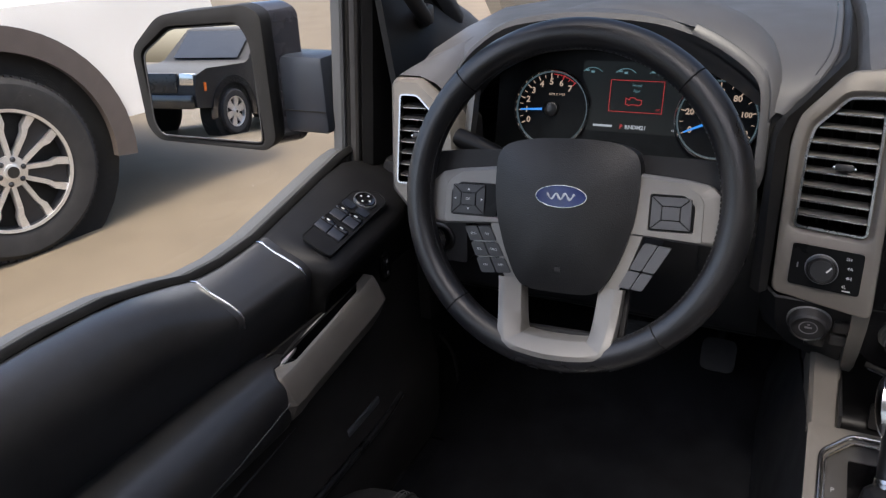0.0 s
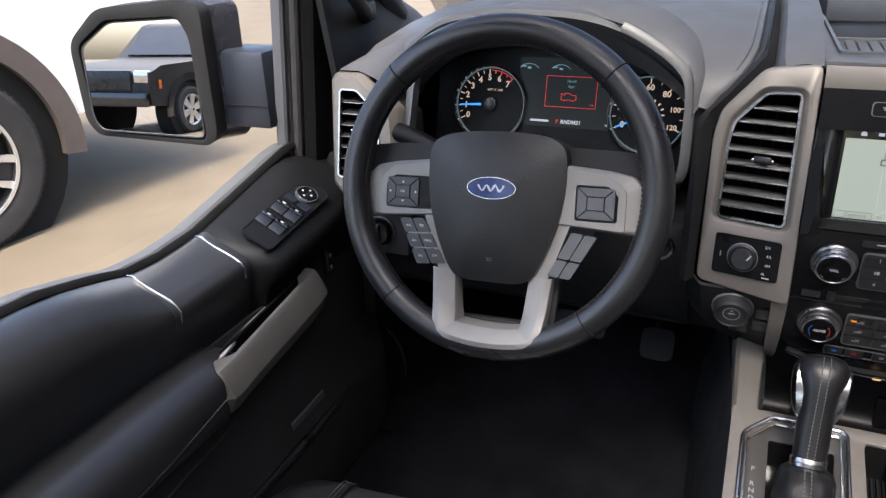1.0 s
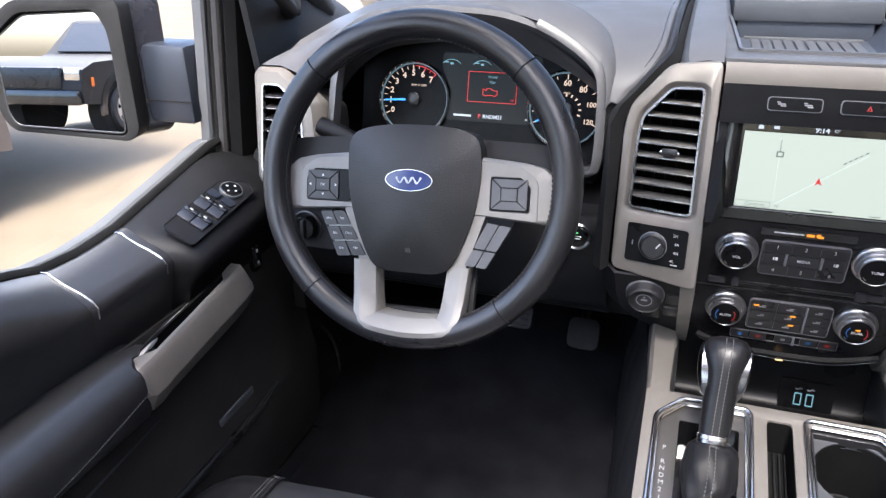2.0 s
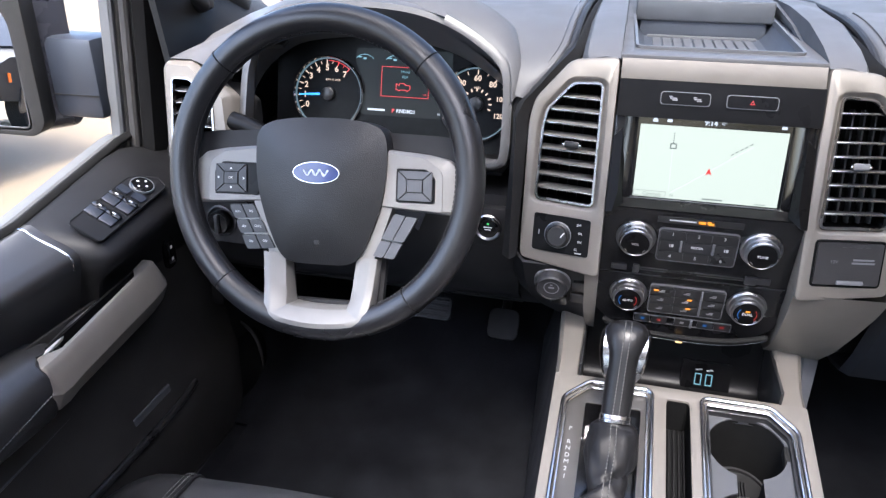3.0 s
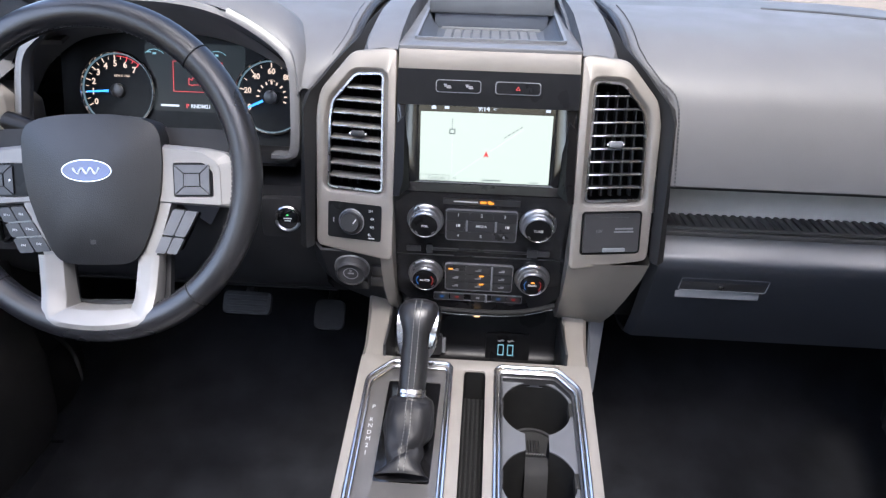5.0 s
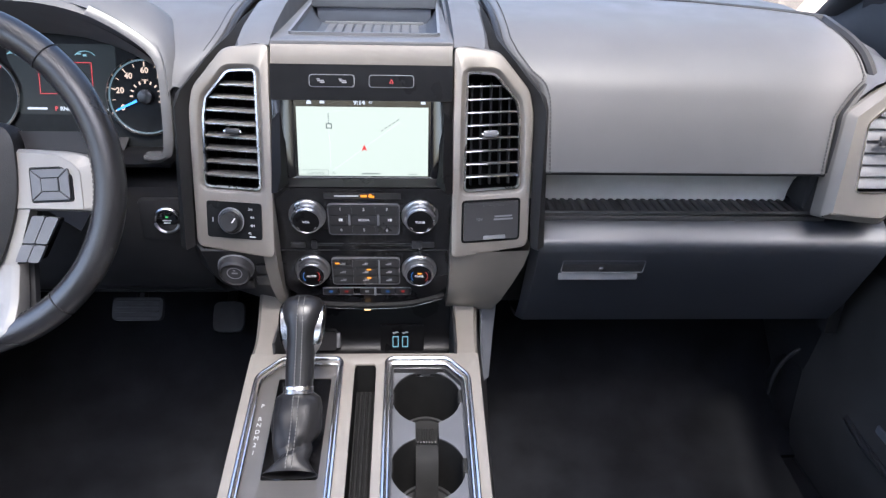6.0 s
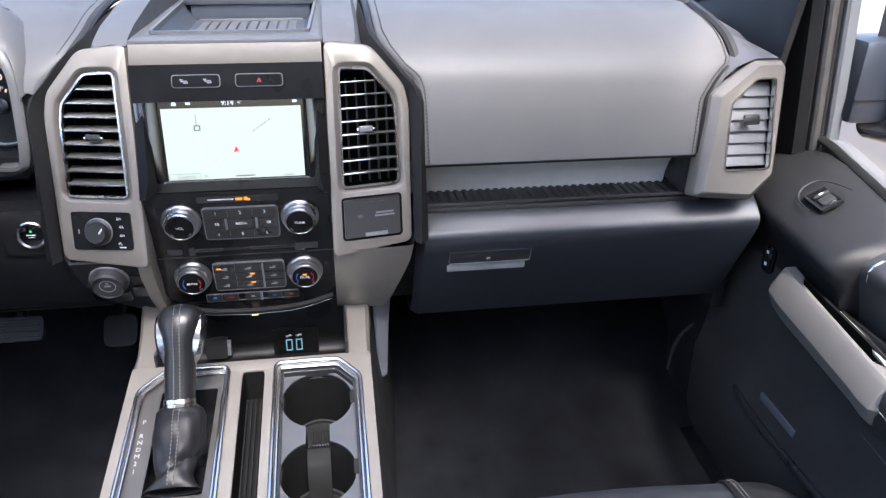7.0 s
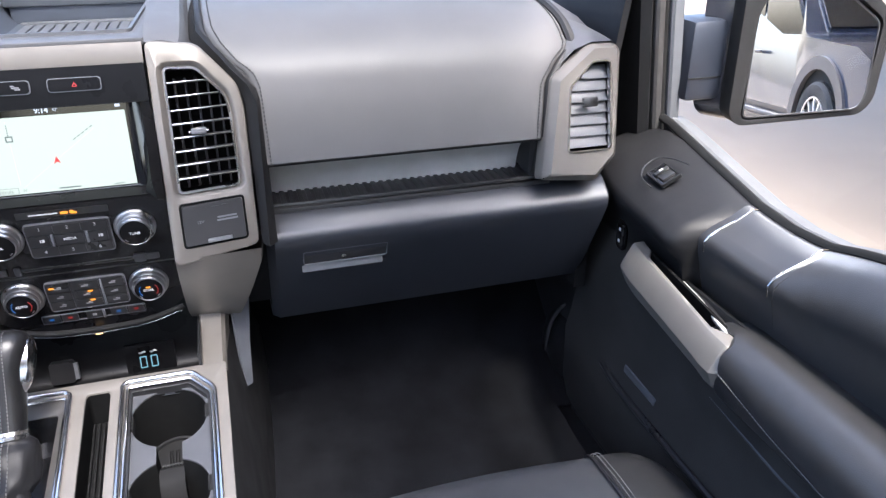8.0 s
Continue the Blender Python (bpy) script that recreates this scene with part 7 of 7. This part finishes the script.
def car_wheel(parent, x, y, r, facing, spokes=6, steel=False):
    """A road wheel whose outer face looks along facing (+1 or -1 in x)."""
    m = pose(x, y, r) @ Matrix.Rotation(radians(90 * facing), 4, "Y")
    rr = 0.67 * r
    w = part("wheel", lathe([(rr, -0.14), (r * 0.93, -0.14), (r * 0.985, -0.12), (r, -0.08), (r, 0.06), (r * 0.985, 0.10), (r * 0.93, 0.125), (rr * 1.12, 0.128), (rr, 0.115)], 56, m, False), TYRE, parent, "black tyre")
    tread = bmesh.new()
    for i in range(72):
        a = 2 * math.pi * i / 72
        for z in (-0.07, 0.05):
            bmesh.ops.create_cube(tread, size=1, matrix=m @ Matrix.Translation((r * math.cos(a), r * math.sin(a), z)) @ Matrix.Rotation(a, 4, "Z") @ Matrix.Diagonal((0.012, 0.024, 0.085, 1)))
    part("tread", tread, TYRE, w)
    part("wheel_rim", lathe([(rr, 0.118), (rr * 0.985, 0.122), (rr * 0.94, 0.110), (rr * 0.92, 0.03), (rr * 0.3, 0.02), (rr * 0.3, 0.0), (rr * 0.98, 0.0)], 56, m, False), ALLOYD if not steel else ALLOY, w, "wheel rim")
    part("rim_lip", lathe([(rr * 1.0, 0.112), (rr * 1.0, 0.124), (rr * 0.95, 0.122), (rr * 0.95, 0.112)], 56, m, False), ALLOY, w, "bright rim lip")
    for i in range(spokes):
        a = 2 * math.pi * i / spokes + 0.2
        ms = m @ Matrix.Rotation(a, 4, "Z")
        if steel:
            part("spoke", prism([(rr * 0.25, -rr * 0.17), (rr * 0.95, -rr * 0.26), (rr * 0.95, rr * 0.26), (rr * 0.25, rr * 0.17)], 0.07, 0.10, 0.01, ms), ALLOY, w)
            continue
        for q in (-1, 1):
            pts = [(rr * u, q * rr * v) for u, v in ((0.22, 0.045), (0.62, 0.115), (0.72, 0.155), (0.96, 0.160), (0.96, 0.290), (0.72, 0.262), (0.62, 0.195), (0.22, 0.118))]
            part("spoke", prism(pts[::-1] if q > 0 else pts, 0.075, 0.112, 0.005, ms), ALLOY, w, "machined twin spoke")
        part("spoke_pocket", prism([(rr * 0.22, -rr * 0.045), (rr * 0.62, -rr * 0.115), (rr * 0.96, -rr * 0.160), (rr * 0.96, rr * 0.160), (rr * 0.62, rr * 0.115), (rr * 0.22, rr * 0.045)], 0.070, 0.094, 0.002, ms), ALLOYD, w, "dark painted pocket of the spoke")
        part("lug_nut", lathe([(rr * 0.045, 0.09), (rr * 0.045, 0.118), (rr * 0.02, 0.124)], 8, m @ Matrix.Rotation(a + math.pi / spokes, 4, "Z") @ Matrix.Translation((rr * 0.20, 0, 0))), ALLOYD, w)
    part("hub_cap", lathe([(rr * 0.26, 0.05), (rr * 0.26, 0.112), (rr * 0.13, 0.116), (rr * 0.13, 0.128), (rr * 0.10, 0.131), (0.001, 0.131)], 28, m), ALLOY, w, "hub with a round cap")
    part("cap_badge", lathe([(rr * 0.095, 0.130), (rr * 0.095, 0.1325), (0.001, 0.1325)], 20, m), DARKG, w)
    return w


def pickup(name, label, at, yaw, paint, flare, r=0.43, spokes=6, steel=False, marker=False, tail=0.0):
    """A parked pickup seen on its flank, built facing +y about its own middle, then turned."""
    d = thing(name, (0, 0, 0), label, "pickup truck")
    L, hw = 2.85, 0.98
    ax = 1.85
    prof = [(-L - tail, 0.58), (-L - tail, 1.08), (-L - tail + 0.02, 1.20), (-1.05, 1.22), (-1.0, 1.75), (-0.85, 1.90), (0.55, 1.92), (0.75, 1.86), (1.30, 1.30), (1.45, 1.24), (2.55, 1.16), (2.82, 1.05), (2.88, 0.80), (2.85, 0.52)]

    def side(px):
        m = Matrix(((0, 0, 1, 0), (1, 0, 0, 0), (0, 1, 0, 0), (0, 0, 0, 1)))
        bottom = []
        for c in (ax, -ax):
            bottom += [(c + (r + 0.15) * math.cos(t), r + (r + 0.15) * math.sin(t)) for t in (radians(q) for q in range(10, 171, 10))]
        out = prof + bottom
        return out, m

    out, m = side(0)
    low = [p for p in out]
    rows = []
    for x, k in ((-hw, 0.0), (-hw + 0.02, 1.0), (hw - 0.02, 1.0), (hw, 0.0)):
        rows.append([(x * (1 - 0.20 * max(0.0, z - 1.2) / 0.7), y, z) for y, z in low])
    bm = loft(rows, closed=True)
    for x in (-hw, hw):
        loop = [e for e in bm.edges if e.is_boundary and all(v.co.x * x > 0 for v in e.verts)]
        bmesh.ops.triangle_fill(bm, use_beauty=True, edges=loop, normal=(1, 0, 0))
    bmesh.ops.recalc_face_normals(bm, faces=bm.faces)
    b = part("body", bm, paint, d, smooth=30)
    for s in (-1, 1):
        for c in (ax, -ax):
            arc = [(c + q * math.cos(t), r + q * math.sin(t)) for q in (r + 0.235,) for t in (radians(a) for a in range(-8, 189, 7))]
            arc2 = [(c + q * math.cos(t), r + q * math.sin(t)) for q in (r + 0.115,) for t in (radians(a) for a in range(-8, 189, 7))]
            ring = arc + arc2[::-1]
            mm = Matrix(((0, 0, s, s * (hw - 0.02)), (1, 0, 0, 0), (0, 1, 0, 0), (0, 0, 0, 1)))
            part("wheel_arch", prism(ring, 0.0, 0.045, 0.006, mm), flare, d, "wheel arch flare")
            part("arch_liner", lathe([(r + 0.15, 0.0), (r + 0.15, -0.30), (0.1, -0.30)], 32, Matrix(((0, 0, s, s * (hw - 0.03)), (1, 0, 0, c), (0, 1, 0, r), (0, 0, 0, 1)))), RUBBER, d, "dark wheel well")
            car_wheel(d, s * (hw - 0.09), c, r, s, spokes, steel)
        part("running_board", block(s * (hw - 0.01), 0, 0.42, 0.16, 2.3, 0.06, 0.02), flare, d, "grey running board")
        gm = Matrix(((0, 0, s, s * 0.90), (1, 0, 0, 0), (0, 1, 0, 0), (0, 0, 0, 1)))
        for poly in ([(-0.93, 1.27), (-0.15, 1.27), (-0.15, 1.78), (-0.84, 1.78)], [(-0.08, 1.27), (1.15, 1.27), (0.72, 1.76), (-0.08, 1.79)]):
            q = [(x, y) for x, y in poly]
            part("side_window", prism(round_poly(q, 0.04), -0.02, 0.02, 0.004, gm @ Matrix.Rotation(0, 4, "X") @ Matrix.Translation((0, 0, -0.03))), DARKG, d, "dark side window")
        part("headlamp", block(s * 0.80, 2.80, 0.98, 0.30, 0.14, 0.20, 0.03), CHROME, d, "clear headlamp")
        part("door_handle", block(s * (hw + 0.005), 0.05, 1.08, 0.03, 0.20, 0.035, 0.01), flare, d)
        if marker:
            part("side_marker", block(s * (hw + 0.004), 2.62, 0.86, 0.02, 0.06, 0.14, 0.006), L_AMBERP, d, "orange side marker")
    part("bumper", block(0, 2.88, 0.62, 1.90, 0.16, 0.24, 0.05), flare, d, "front bumper")
    rear = part("rear_bumper", block(0, -2.92 - tail, 0.60, 1.94, 0.20, 0.20, 0.04), flare, d, "rear step bumper")
    for s in (-1, 1):
        part("bumper_corner", block(s * 0.86, -2.93 - tail, 0.625, 0.26, 0.21, 0.12, 0.03), CHROME, rear, "bright bumper corner")
    part("grille", block(0, 2.86, 0.92, 1.25, 0.08, 0.34, 0.03), SATIN, d, "dark grille")
    part("windscreen", loft([[(x, 0.80, 1.82), (x, 1.30, 1.32)] for x in (-0.72, 0.72)], thick=0.02), DARKG, d, "dark windscreen")
    d.matrix_basis = pose(*at, 0, 0, yaw)
    return d


# Gloss left out so the bonnet doesn't mirror the bright sky.
DULLBLK = mat("dusty_black_paint", (0.016, 0.015, 0.015), 0.5, spec=0.3, vary=(3, 0.2))
L_AMBERP = mat("orange_lens", (0.8, 0.16, 0.02), 0.25, coat=0.4)
pickup("white_pickup", "white parked pickup with grey wheel arches and alloy wheels", (-4.929, 0.406, 0), 172, WHITE, GREYP, 0.46, tail=0.40)
pickup("black_pickup", "black parked pickup with bright steel wheels", (-4.84, -13.03, 0), 20, DULLBLK, PAINT, 0.40, 6, True, True)

# sales building; canopy over the bays, extended to block sky beside the truck
bld = thing("sales_building", (12, -8, 0), "pale low sales building with a flat canopy", "building")
STUCCO = mat("pale_stucco", (0.52, 0.46, 0.36), 0.85, weave=(60, 0.3), vary=(0.6, 0.08))
SOFFIT = mat("cream_soffit", (0.72, 0.66, 0.54), 0.7, vary=(0.8, 0.06))
# Wall and canopy run far back to fill the door mirror's view.
part("wall", block(17, -26, 2.6, 6, 68, 5.2, 0.05), STUCCO, bld, "pale stucco wall")
part("canopy", block(8.55, -24, 4.5, 10.9, 60, 0.5, 0.05), SOFFIT, bld, "cream flat canopy, reach set to block sky light")
for i in range(14):
    part("canopy_joint", block(8.3, 4.0 - i * 3.6, 4.235, 11.2, 0.07, 0.05, 0.005), ALLOYD, bld)
for i in range(6):
    part("post", block(13.2, -10.0 - i * 9.0, 2.13, 0.3, 0.3, 4.26, 0.03), WHITE, bld)
    w = part("window", block(13.97, 3.5 - i * 5.2, 1.6, 0.12, 3.6, 2.6, 0.02), DARKG, bld, "dark shop window")
    part("window_frame", merged(block(13.93, 3.5 - i * 5.2, 2.95, 0.14, 3.8, 0.12, 0.01), block(13.93, 3.5 - i * 5.2, 1.6, 0.14, 0.08, 2.6, 0.01)), ALLOY, w)
pickup("blue_grey_pickup", "blue-grey pickup parked in the next bay", (3.95, -7.2, 0), -4, mat("blue_grey_car_paint", (0.028, 0.040, 0.070), 0.22, metal=0.3, coat=0.8, vary=(4, 0.05)), GREYP, 0.42, 6)
pickup("silver_pickup", "pale silver pickup parked in a far bay", (3.4, -21.0, 0), -8, mat("silver_car_paint", (0.20, 0.20, 0.20), 0.3, metal=0.5, coat=0.5, vary=(4, 0.05)), GREYP, 0.42, 6)
